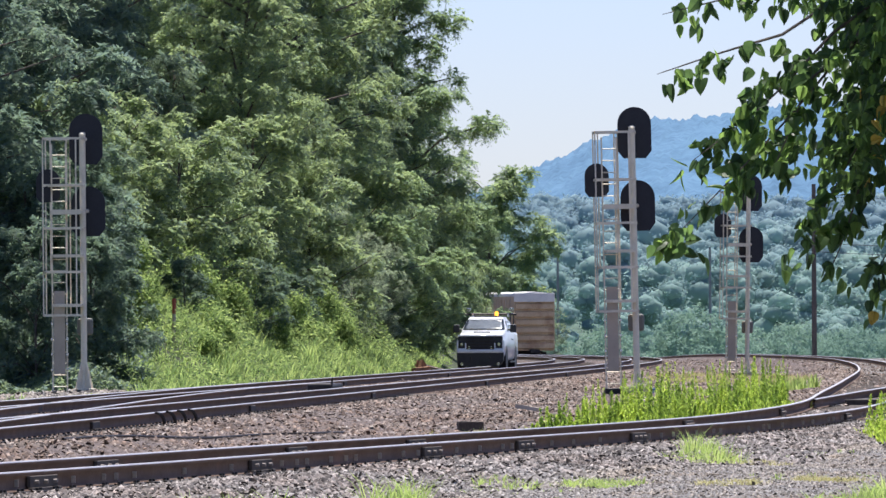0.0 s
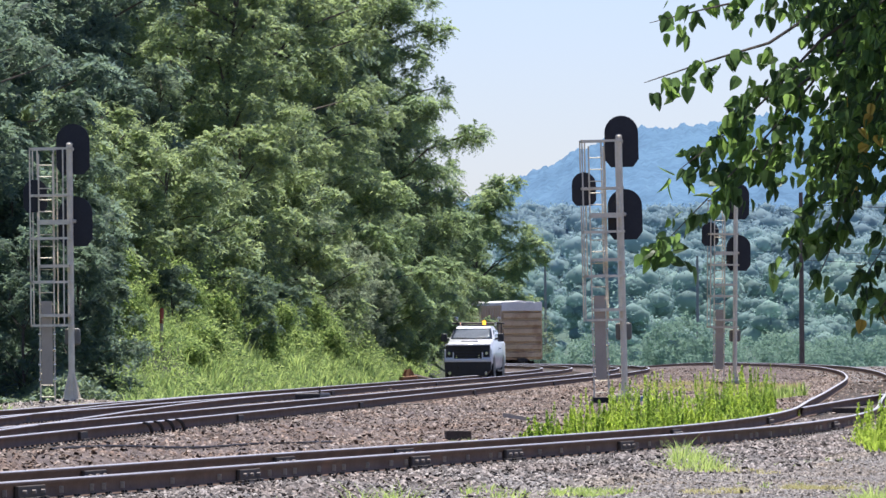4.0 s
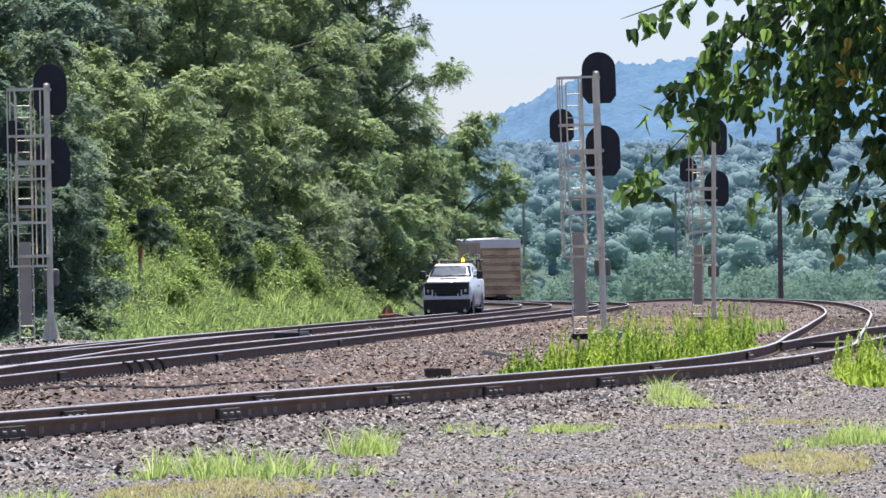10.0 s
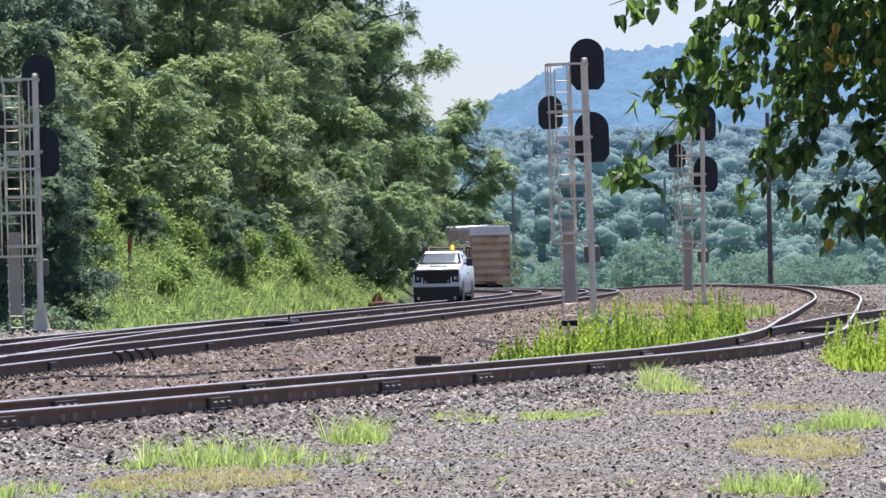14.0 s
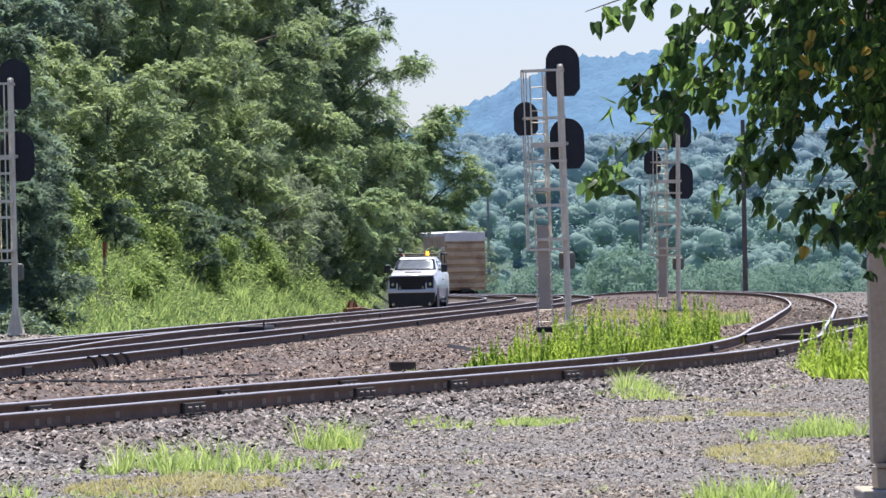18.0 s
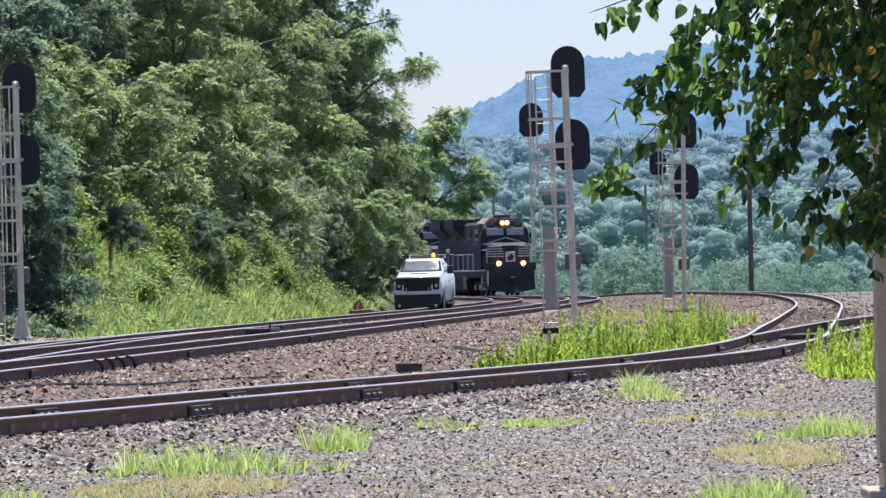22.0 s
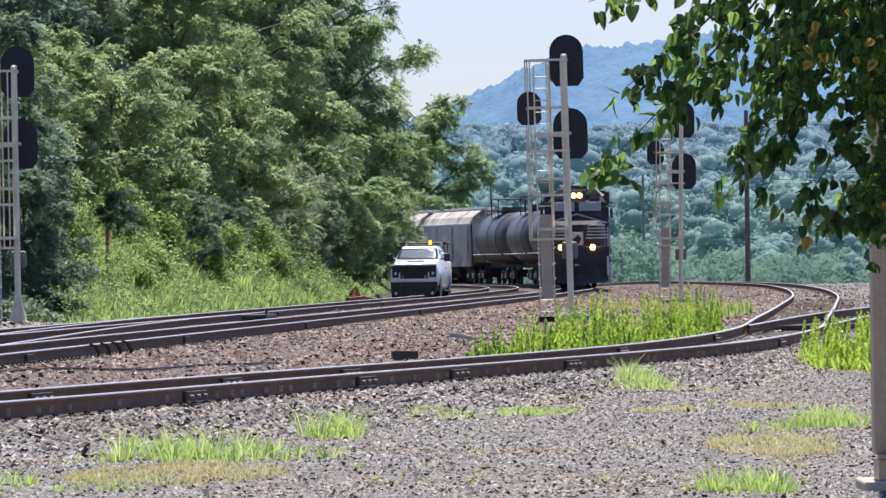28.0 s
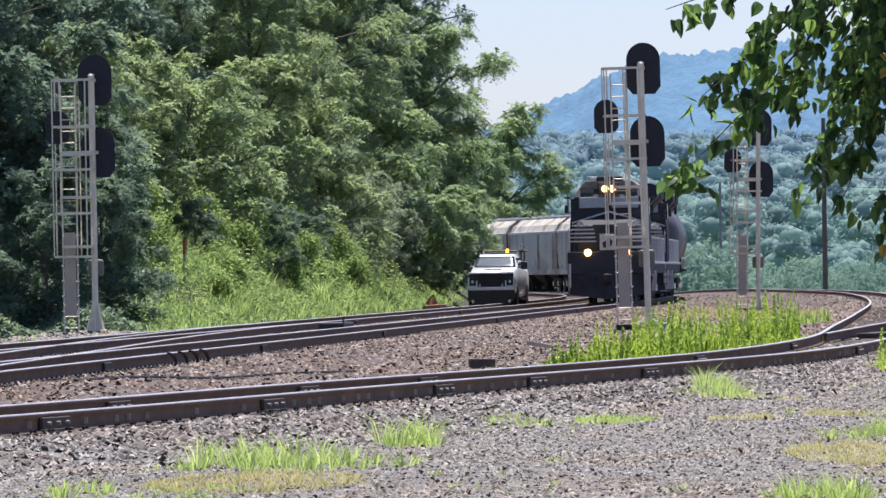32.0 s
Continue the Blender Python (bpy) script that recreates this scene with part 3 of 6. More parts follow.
    for z in (2.25, 3.55, 4.68):
        bm = box(bmesh.new(), -0.8, 0.0, -0.3, 0.14, z - 0.03, z + 0.03)
        box(bm, -0.8, 0.0, -0.32, -0.3, z - 0.05, z + 0.08 if z > 4.5 else z + 0.03)
        part("step_platform", bm, M_GALV, th, "small steel standing platform")
    signal_head(th, 0.08, 6.62, 0.88, 1.34)
    signal_head(th, 0.13, 4.72, 0.9, 1.32)
    signal_head(th, -0.93, 5.4, 0.63, 0.87)
    part("head_bracket", rod(bmesh.new(), (-0.93, 0.1, 5.4), (0.0, 0.1, 5.4), 0.035, 8), M_GALV, th)
    for z, x in ((6.62, 0.08), (4.72, 0.13)):
        part("head_bracket", rod(bmesh.new(), (0, 0, z), (x, 0.1, z), 0.05, 8), M_GALV, th)
    part("junction_box", box(bmesh.new(), -0.19, 0.23, 0.04, 0.22, 1.45, 1.9, 0.07), M_OLIVE, th, "dull olive-grey cable box on the pole")
    part("conduit", rod(bmesh.new(), (0.05, 0.1, 0.05), (0.05, 0.1, 4.2), 0.02, 8), M_GALV, th)
    return th


MAST = signal_mast(0.05)
MAST.matrix_basis = pose(4.162, 82.0 * DEEP, -0.15, 0, -1.0, 4)
signal_mast(0.18).matrix_basis = pose(-10.345, 83.0 * DEEP, -0.2, 0, -0.28, -3)
copy_thing(MAST, pose(9.928, 116.0 * DEEP, -0.2, 0, 0.8, 8))


# ---- pickup truck ----
def lathe_wheel(name, r, w, parent, m, rim_mat=None, tyre=True):
    wh = new(name)
    wh.parent = parent
    wh.matrix_basis = m
    bm = bmesh.new()
    prof = [(-w / 2, r * 0.58), (-w / 2, r * 0.93), (-w / 2 + 0.03, r), (w / 2 - 0.03, r), (w / 2, r * 0.93), (w / 2, r * 0.58)]
    n = 28
    rows = [[bm.verts.new((x_, q * math.cos(2 * math.pi * i / n), q * math.sin(2 * math.pi * i / n))) for x_, q in prof] for i in range(n)]
    for i in range(n):
        for j in range(len(prof)):
            a, b = rows[i], rows[(i + 1) % n]
            j2 = (j + 1) % len(prof)
            bm.faces.new((a[j], a[j2], b[j2], b[j]))
    bmesh.ops.recalc_face_normals(bm, faces=bm.faces)
    part("tyre", bm, M_TYRE, wh)
    rim = bmesh.new()
    bmesh.ops.create_cone(rim, cap_ends=True, segments=24, radius1=r * 0.6, radius2=r * 0.6, depth=w * 0.8, matrix=pose(0, 0, 0, 0, 90))
    for i in range(6):
        a = 2 * math.pi * i / 6
        rod(rim, (0, 0, 0), (0, r * 0.5 * math.cos(a), r * 0.5 * math.sin(a)), 0.05, 6)
    bmesh.ops.create_cone(rim, cap_ends=True, segments=12, radius1=r * 0.2, radius2=r * 0.16, depth=w * 1.0, matrix=pose(0, 0, 0, 0, 90))
    part("rim", rim, M_CHROME, wh)
    return wh


def loft(bm, sections):
    """Skin over outlines with the same number of points, first to last; the ends are closed."""
    rows = [[bm.verts.new(p) for p in s] for s in sections]
    n = len(rows[0])
    for a, b in zip(rows, rows[1:]):
        for i in range(n):
            bm.faces.new((a[i], a[(i + 1) % n], b[(i + 1) % n], b[i]))
    bm.faces.new(rows[0][::-1])
    bm.faces.new(rows[-1])
    bmesh.ops.recalc_face_normals(bm, faces=bm.faces)
    return bm


def ring(x, w, z0, z1, top=None, r=0.08):
    """A body section across x: half-width w at the foot, top at the head, corners eased."""
    t = w if top is None else top
    return [(x, -w + r, z0), (x, w - r, z0), (x, w, z0 + r), (x, w, (z0 + z1) / 2), (x, t, z1 - r), (x, t - r, z1), (x, -t + r, z1), (x, -t, z1 - r), (x, -w, (z0 + z1) / 2), (x, -w, z0 + r)]


def pickup():
    """Forward is +x, left is +y, wheels on z 0."""
    th = thing("pickup_truck", "white crew-cab pickup truck with amber beacon, parked beside the rail", "pickup truck")
    bm = loft(bmesh.new(), [ring(3.02, 0.92, 0.78, 1.3, 0.86), ring(2.93, 1.0, 0.7, 1.385, 0.93), ring(2.3, 1.02, 0.6, 1.46, 0.95), ring(1.5, 1.03, 0.55, 1.55, 0.98),
                            ring(1.2, 1.03, 0.5, 1.55, 0.99), ring(-1.2, 1.03, 0.5, 1.53, 0.99), ring(-1.25, 1.03, 0.55, 1.5, 1.0), ring(-3.0, 1.02, 0.6, 1.48, 1.0)])
    smooth(part("body", bm, M_WHITE, th))
    bm = loft(bmesh.new(), [ring(1.4, 0.96, 1.46, 1.57, 0.93, 0.04), ring(0.75, 0.94, 1.46, 1.93, 0.79, 0.05), ring(0.4, 0.93, 1.46, 2.0, 0.77, 0.06),
                            ring(-0.8, 0.93, 1.46, 2.0, 0.77, 0.06), ring(-1.15, 0.94, 1.46, 1.9, 0.8, 0.05)])
    part("cab", bm, M_WHITE, th)
    bm = bmesh.new()
    rows = []
    for i in range(7):
        u = i / 6
        half = 0.9 - 0.13 * u
        rows.append([bm.verts.new((1.56 - 0.72 * u - 0.055 * v * v, half * v, 1.555 + 0.365 * (u + 0.12 * u * (1 - u)))) for v in np.linspace(-1, 1, 13)])
    for p, q in zip(rows, rows[1:]):
        for j in range(12):
            bm.faces.new((p[j], p[j + 1], q[j + 1], q[j]))
    bmesh.ops.solidify(bm, geom=bm.faces[:], thickness=0.012)
    bmesh.ops.recalc_face_normals(bm, faces=bm.faces)
    smooth(part("windshield", bm, M_SCREEN, th, "curved windshield with a bright reflection"))
    for sgn in (-1, 1):
        part("wiper", rod(bmesh.new(), (1.58, sgn * 0.08, 1.57), (1.53, sgn * 0.62, 1.6), 0.012, 5), M_PLASTIC, th)
    for sgn in (-1, 1):
        for x0, x1 in ((0.02, 0.85), (-0.95, -0.08)):
            o = [(x0, 1.58), (x1 + (0.2 if x0 > 0 else 0), 1.58), (x1 - 0.12 if x0 > 0 else x1, 1.86), (x0, 1.86)]
            g = prism(bmesh.new(), o, "y", -0.012, 0.012)
            g.transform(Matrix.Translation((0, sgn * 0.875, 0)))
            for v in g.verts:
                v.co.y += sgn * (0.077 - (v.co.z - 1.58) * 0.36)
            part("side_window", g, M_GLASS, th)
        part("headlight", box(bmesh.new(), 2.86, 3.06, sgn * 0.79 - 0.12, sgn * 0.79 + 0.12, 0.96, 1.17, 0.03), M_GLASS, th)
        part("lamp_lens", rod(bmesh.new(), (3.0, sgn * 0.8, 1.06), (3.072, sgn * 0.8, 1.06), 0.06, 12), M_CHROME, th)
        part("daytime_lamp", box(bmesh.new(), 2.8, 3.05, sgn * 0.965 - 0.035, sgn * 0.965 + 0.035, 0.86, 1.2, 0.015), M_WHITE, th)
        part("lamp_trim", box(bmesh.new(), 2.9, 3.07, sgn * 0.81 - 0.17, sgn * 0.81 + 0.17, 0.86, 0.92, 0.015), M_WHITE, th)
        part("lamp_hook", box(bmesh.new(), 2.95, 3.07, sgn * 0.62 - 0.028, sgn * 0.62 + 0.028, 0.88, 1.1, 0.015), M_WHITE, th)
        part("inner_lamp", rod(bmesh.new(), (2.98, sgn * 0.48, 0.94), (3.07, sgn * 0.48, 0.94), 0.055, 10), M_CHROME, th)
        part("fog_lamp", rod(bmesh.new(), (2.95, sgn * 0.78, 0.38), (3.13, sgn * 0.78, 0.38), 0.06, 12), M_CHROME, th)
        part("tow_hook", box(bmesh.new(), 2.95, 3.16, sgn * 0.4 - 0.04, sgn * 0.4 + 0.04, 0.55, 0.62, 0.01), M_IRON, th)
        bm = box(bmesh.new(), 0.98, 1.16, sgn * 1.22 - 0.13, sgn * 1.22 + 0.13, 1.46, 1.74, 0.03)
        rod(bm, (1.05, sgn * 0.98, 1.56), (1.07, sgn * 1.18, 1.58), 0.03, 6)
        part("wing_mirror", bm, M_PLASTIC, th)
        for x in (2.0, -1.9):
            lathe_wheel("wheel", 0.42, 0.28, th, pose(x, sgn * 0.87, 0.42, 0, 0, 90))
            arch = bmesh.new()
            bmesh.ops.create_cone(arch, cap_ends=True, segments=20, radius1=0.5, radius2=0.5, depth=0.05, matrix=pose(x, sgn * 1.01, 0.5, 90))
            part("wheel_arch", arch, M_PLASTIC, th)
        part("running_board", box(bmesh.new(), -1.2, 1.3, sgn * 1.04 - 0.08, sgn * 1.04 + 0.08, 0.42, 0.48, 0.015), M_PLASTIC, th)
        for i in range(2):
            part("door_handle", box(bmesh.new(), -0.6 + 0.45 * i, -0.45 + 0.45 * i, sgn * 1.03 - 0.02, sgn * 1.03 + 0.02, 1.2, 1.24, 0.008), M_CHROME, th)
    part("grille", box(bmesh.new(), 2.85, 3.05, -0.95, 0.95, 0.88, 1.33, 0.03), M_PLASTIC, th, "large black radiator grille")
    for z in (0.95, 1.05, 1.16, 1.26):
        part("grille_bar", box(bmesh.new(), 3.03, 3.075, -0.58, 0.58, z - 0.018, z + 0.018, 0.006), M_IRON, th)
    part("hood_scoop", box(bmesh.new(), 2.1, 2.3, -0.36, 0.36, 1.44, 1.495, 0.02), M_PLASTIC, th)
    part("hood_lip", box(bmesh.new(), 2.9, 3.06, -0.97, 0.97, 1.33, 1.375, 0.018), M_WHITE, th)
    part("bumper", box(bmesh.new(), 2.88, 3.15, -1.0, 1.0, 0.76, 0.88, 0.04), M_WHITE, th, "white painted front bumper")
    part("valance", prism(bmesh.new(), [(-0.99, 0.77), (-0.99, 0.5), (-0.8, 0.3), (0.8, 0.3), (0.99, 0.5), (0.99, 0.77)], "x", 2.78, 3.12), M_PLASTIC, th)
    part("rail_gear", box(bmesh.new(), 2.5, 2.9, -0.7, 0.7, 0.3, 0.42, 0.03), M_IRON, th)
    part("underframe", box(bmesh.new(), -2.9, 2.6, -0.6, 0.6, 0.35, 0.6), M_IRON, th)
    for y in (-0.85, 0.85):
        for x in (-1.4, -2.9):
            part("rack_post", rod(bmesh.new(), (x, y, 1.35), (x, y, 2.12), 0.03, 6), M_IRON, th)
        part("rack_rail", rod(bmesh.new(), (-1.4, y, 2.12), (-2.9, y, 2.12), 0.03, 6), M_IRON, th)
    part("rack_crossbar", rod(bmesh.new(), (-1.4, -1.12, 2.1), (-1.4, 1.12, 2.1), 0.035, 6), M_IRON, th)
    part("light_bar", box(bmesh.new(), 0.1, 0.3, -0.55, 0.55, 2.0, 2.05, 0.01), M_PLASTIC, th)
    part("beacon", rod(bmesh.new(), (0.2, 0.42, 2.04), (0.2, 0.42, 2.19), 0.075, 14, 0.06), M_AMBER, th, "glowing amber warning beacon")
    for y in (-0.95, 0.9):
        b = rod(bmesh.new(), (-1.38, y, 2.12), (-1.38, y, 2.22), 0.015, 6)
        box(b, -1.45, -1.3, y - 0.08, y + 0.08, 2.2, 2.32, 0.02)
        part("work_lamp", b, M_CHROME, th)
    for x, z0, z1, w in ((-1.6, 1.36, 1.75, 0.5), (-2.3, 1.36, 1.62, 0.7)):
        part("tool_box", box(bmesh.new(), x - 0.3, x + 0.3, -w, w, z0, z1, 0.02), M_GALV, th)
    for y in (-0.75, 0.3, 0.78):
        part("strobe", rod(bmesh.new(), (-1.1, y, 2.0), (-1.1, y, 2.13), 0.05, 8), M_CHROME, th)
    part("antenna", rod(bmesh.new(), (0.5, -0.05, 2.0), (0.45, -0.05, 2.55), 0.006, 5), M_PLASTIC, th)
    return th


TRUCK = pickup()
TRUCK.matrix_basis = pose(0.42, 126.0 * DEEP, -0.36, 0, 0, -90 - 5.5) @ Matrix.Diagonal((1, 0.93, 1.15, 1))


# ---- rail vehicles; forward is +x, left is +y, rail top is z 0 ----
def bogie(parent, x, axles, wheel_r=0.5, spread=1.75):
    bg = new("bogie")
    bg.parent = parent
    bg.matrix_basis = pose(x, 0, 0)
    bm = bmesh.new()
    half = spread * (axles - 1) / 2
    for y in (-1.05, 1.05):
        prism(bm, [(-half - 0.5, 0.55), (-half - 0.3, 0.3), (-half + 0.5, 0.42), (0, 0.28), (half - 0.5, 0.42), (half + 0.3, 0.3), (half + 0.5, 0.55), (half + 0.3, 0.82), (-half - 0.3, 0.82)], "y", y - 0.09, y + 0.09)
    box(bm, -0.3, 0.3, -1.1, 1.1, 0.4, 0.85, 0.03)
    part("side_frame", bm, M_UNDER, bg)
    # added dark block, in place of the shade between the wheels
    if axles == 3:
        part("shade_block", box(bmesh.new(), -half - 0.6, half + 0.6, -0.6, 0.6, 0.22, 0.95, 0.05), M_UNDER, bg)
    for i in range(axles):
        ax = -half + spread * i
        w = rod(bmesh.new(), (ax, -0.8, wheel_r), (ax, 0.8, wheel_r), 0.08, 8)
        for y in (-0.76, 0.76):
            rod(w, (ax, y - 0.06, wheel_r), (ax, y + 0.06, wheel_r), wheel_r, 24)
            rod(w, (ax, y * 0.9 - 0.02, wheel_r), (ax, y * 0.9 + 0.02, wheel_r), wheel_r + 0.02, 24)
        part("wheelset", w, M_IRON, bg)
        for y in (-1.15, 1.15):
            part("axle_box", box(bmesh.new(), ax - 0.16, ax + 0.16, y - 0.08, y + 0.08, wheel_r - 0.15, wheel_r + 0.15, 0.03), M_CHROME, bg)
    return bg


def locomotive():
    th = thing("locomotive", "black diesel locomotive with white nose stripes and lit headlights", "locomotive")
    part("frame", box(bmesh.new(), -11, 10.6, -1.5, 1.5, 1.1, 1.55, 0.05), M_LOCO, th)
    part("fuel_tank", loft(bmesh.new(), [ring(-2.6, 1.4, 0.25, 1.1, 1.45, 0.15), ring(3.0, 1.4, 0.25, 1.1, 1.45, 0.15)]), M_UNDER, th)
    bogie(th, 6.6, 3)
    bogie(th, -6.9, 3)
    plow = loft(bmesh.new(), [[(10.4 + dx, y, 1.2), (10.75 + dx, y, 1.2), (10.95 + 1.6 * dx, y, 0.6), (11.2 + 1.9 * dx, y, 0.13 + 0.14 * abs(y)), (10.7 + dx, y, 0.13 + 0.14 * abs(y))] for y, dx in ((-1.45, -0.22), (-0.7, 0.0), (0.0, 0.12), (0.7, 0.0), (1.45, -0.22))])
    part("snow_plow", plow, M_UNDER, th)
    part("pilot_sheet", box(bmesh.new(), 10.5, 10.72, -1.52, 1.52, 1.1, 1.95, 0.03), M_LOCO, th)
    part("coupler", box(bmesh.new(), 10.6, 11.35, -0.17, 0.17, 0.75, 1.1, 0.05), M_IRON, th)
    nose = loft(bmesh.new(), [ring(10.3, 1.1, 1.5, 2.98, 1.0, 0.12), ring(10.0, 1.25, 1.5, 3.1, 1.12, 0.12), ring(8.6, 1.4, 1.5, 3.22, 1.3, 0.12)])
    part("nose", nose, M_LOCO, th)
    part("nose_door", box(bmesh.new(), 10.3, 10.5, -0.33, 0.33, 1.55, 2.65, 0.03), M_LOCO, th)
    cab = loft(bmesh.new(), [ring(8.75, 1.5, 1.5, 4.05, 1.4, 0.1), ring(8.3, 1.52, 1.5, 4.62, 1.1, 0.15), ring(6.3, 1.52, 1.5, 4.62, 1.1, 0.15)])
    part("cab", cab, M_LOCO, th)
    part("nose_brow", prism(bmesh.new(), [(-1.47, 2.98), (1.47, 2.98), (1.36, 3.58), (-1.36, 3.58)], "x", 8.62, 8.86), M_LOCOSIDE, th, "dusty band below the windshield")
    part("nose_brow_face", prism(bmesh.new(), [(-1.45, 2.6), (1.45, 2.6), (1.42, 3.02), (0.55, 3.36), (0, 3.44), (-0.55, 3.36), (-1.42, 3.02)], "x", 8.84, 8.93), M_LOCO, th)
    for y0, y1 in ((-1.42, 0.0), (0.0, 1.42)):
        b = bmesh.new()
        rod(b, (8.93, y0, 3.06 if y0 else 3.48), (8.93, y1, 3.48 if y0 else 3.06), 0.035, 6)
        part("brow_edge", b, M_STRIPE, th)
    # the roof's pale material paints the sun on its slope
    part("cab_roof", loft(bmesh.new(), [[(8.5, -1.2, 4.3), (8.5, 1.2, 4.3), (8.5, 0.9, 4.66), (8.5, -0.9, 4.66)], [(6.3, -1.3, 4.4), (6.3, 1.3, 4.4), (6.3, 0.9, 4.7), (6.3, -0.9, 4.7)]]), M_OLDWOOD, th, "dusty pale cab roof")
    for y in (-1.44, 1.44):
        part("corner_rail", rod(bmesh.new(), (10.74, y, 0.6), (10.74, y, 1.5), 0.05, 8), M_STRIPE, th, "white grab rail at the pilot corner")
    for y in (-0.62, 0.62):
        part("windshield", box(bmesh.new(), 8.6, 8.84, y - 0.52, y + 0.52, 3.62, 4.04, 0.03), M_SCREEN, th)
        part("ditch_light", rod(bmesh.new(), (10.62, y * 1.2, 1.92), (10.8, y * 1.2, 1.92), 0.14, 14), M_LAMPDIM, th, "lit ditch light")
        part("number_board", box(bmesh.new(), 8.3, 8.62, y * 1.35 - 0.25, y * 1.35 + 0.25, 4.1, 4.42, 0.02), M_GLASS, th)
    part("nose_panel", box(bmesh.new(), 10.46, 10.53, -0.3, 0.3, 2.0, 2.6, 0.02), M_STRIPE, th, "pale panel with a dark emblem")
    part("emblem", prism(bmesh.new(), [(-0.16, 2.1), (0.12, 2.1), (0.2, 2.34), (0.05, 2.5), (-0.08, 2.36), (-0.2, 2.28)], "x", 10.53, 10.545), M_LOCO, th)
    part("headlight_box", box(bmesh.new(), 8.2, 8.7, -0.4, 0.4, 4.15, 4.6, 0.04), M_LOCO, th)
    for y in (-0.14, 0.14):
        part("headlight", rod(bmesh.new(), (8.68, y, 4.36), (8.8, y, 4.36), 0.13, 14), M_LAMP, th, "bright headlight")
    for i in range(5):
        z = 2.32 + 0.15 * i
        for y0, y1 in ((-1.46, -0.42), (0.42, 1.46)):
            part("stripe_rail", box(bmesh.new(), 10.58, 10.74, y0 + 0.03 * i, y1 - 0.03 * i, z, z + 0.055, 0.01), M_STRIPE, th)
    bm = bmesh.new()
    for y in (-1.46, 1.46):
        rod(bm, (10.66, y, 1.3), (10.66, y, 2.85), 0.022, 6)
        rod(bm, (10.66, y, 2.75), (8.9, y, 2.75), 0.022, 6)
        rod(bm, (6.2, y, 2.5), (-10.9, y, 2.5), 0.022, 6)
        for k in range(10):
            rod(bm, (5.6 - 1.8 * k, y, 1.5), (5.6 - 1.8 * k, y, 2.5), 0.02, 6)
    part("handrail", bm, M_STRIPE, th, "white handrail")
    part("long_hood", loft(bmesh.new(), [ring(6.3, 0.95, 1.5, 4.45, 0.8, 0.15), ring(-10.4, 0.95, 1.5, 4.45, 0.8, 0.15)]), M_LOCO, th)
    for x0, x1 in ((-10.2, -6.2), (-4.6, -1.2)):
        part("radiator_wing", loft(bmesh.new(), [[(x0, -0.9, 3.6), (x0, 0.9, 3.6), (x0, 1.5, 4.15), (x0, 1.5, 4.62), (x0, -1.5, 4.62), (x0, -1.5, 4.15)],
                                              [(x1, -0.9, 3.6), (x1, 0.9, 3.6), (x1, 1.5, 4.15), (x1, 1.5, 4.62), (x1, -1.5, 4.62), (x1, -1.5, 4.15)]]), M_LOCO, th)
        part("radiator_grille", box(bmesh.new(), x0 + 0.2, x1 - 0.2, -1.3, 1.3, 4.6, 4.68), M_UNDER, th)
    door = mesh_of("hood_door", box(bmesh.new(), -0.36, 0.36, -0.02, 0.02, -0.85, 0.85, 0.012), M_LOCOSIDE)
    louvre = bmesh.new()
    for k in range(7):
        box(louvre, -0.34, 0.34, -0.025, 0.03, -0.3 + 0.09 * k, -0.25 + 0.09 * k)
    louvre = mesh_of("louvre", louvre, M_UNDER)
    post = mesh_of("handrail_post", rod(bmesh.new(), (0, 0, 1.5), (0, 0, 2.55), 0.03, 6), M_STRIPE)
    for sgn in (-1, 1):
        for k in range(16):
            x = 2.6 - 0.8 * k
            part_of("hood_door", door, th, pose(x, sgn * 0.955, 2.45))
            if k % 3 == 1:
                part_of("louvre", louvre, th, pose(x, sgn * 0.96, 3.75))
        for k in range(9):
            part_of("handrail_post", post, th, pose(5.9 - 1.9 * k, sgn * 1.46, 0))
        part("walkway_edge", box(bmesh.new(), -10.9, 10.4, sgn * 1.52 - 0.03, sgn * 1.52 + 0.03, 1.47, 1.56, 0.01), M_STRIPE, th, "dusty white walkway edge")
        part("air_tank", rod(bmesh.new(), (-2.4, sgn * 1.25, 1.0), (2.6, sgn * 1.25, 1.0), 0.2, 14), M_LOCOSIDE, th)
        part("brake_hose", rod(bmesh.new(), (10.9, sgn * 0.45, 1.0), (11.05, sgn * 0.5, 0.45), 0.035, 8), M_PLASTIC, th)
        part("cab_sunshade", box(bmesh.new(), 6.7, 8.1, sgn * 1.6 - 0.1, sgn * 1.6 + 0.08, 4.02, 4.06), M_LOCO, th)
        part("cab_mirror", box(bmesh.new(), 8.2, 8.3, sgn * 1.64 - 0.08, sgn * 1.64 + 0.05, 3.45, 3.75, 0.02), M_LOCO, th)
    part("roof_antenna", box(bmesh.new(), 7.2, 7.8, -0.75, -0.35, 4.7, 4.84, 0.03), M_STRIPE, th)
    part("exhaust_stack", box(bmesh.new(), 0.6, 1.6, -0.4, 0.4, 4.4, 4.72, 0.03), M_UNDER, th)
    part("roof_equipment", box(bmesh.new(), 6.6, 7.9, -0.5, 0.5, 4.6, 4.85, 0.05), M_UNDER, th)
    part("horn", rod(bmesh.new(), (4.6, 0, 4.65), (5.3, 0, 4.65), 0.08, 10, 0.14), M_UNDER, th)
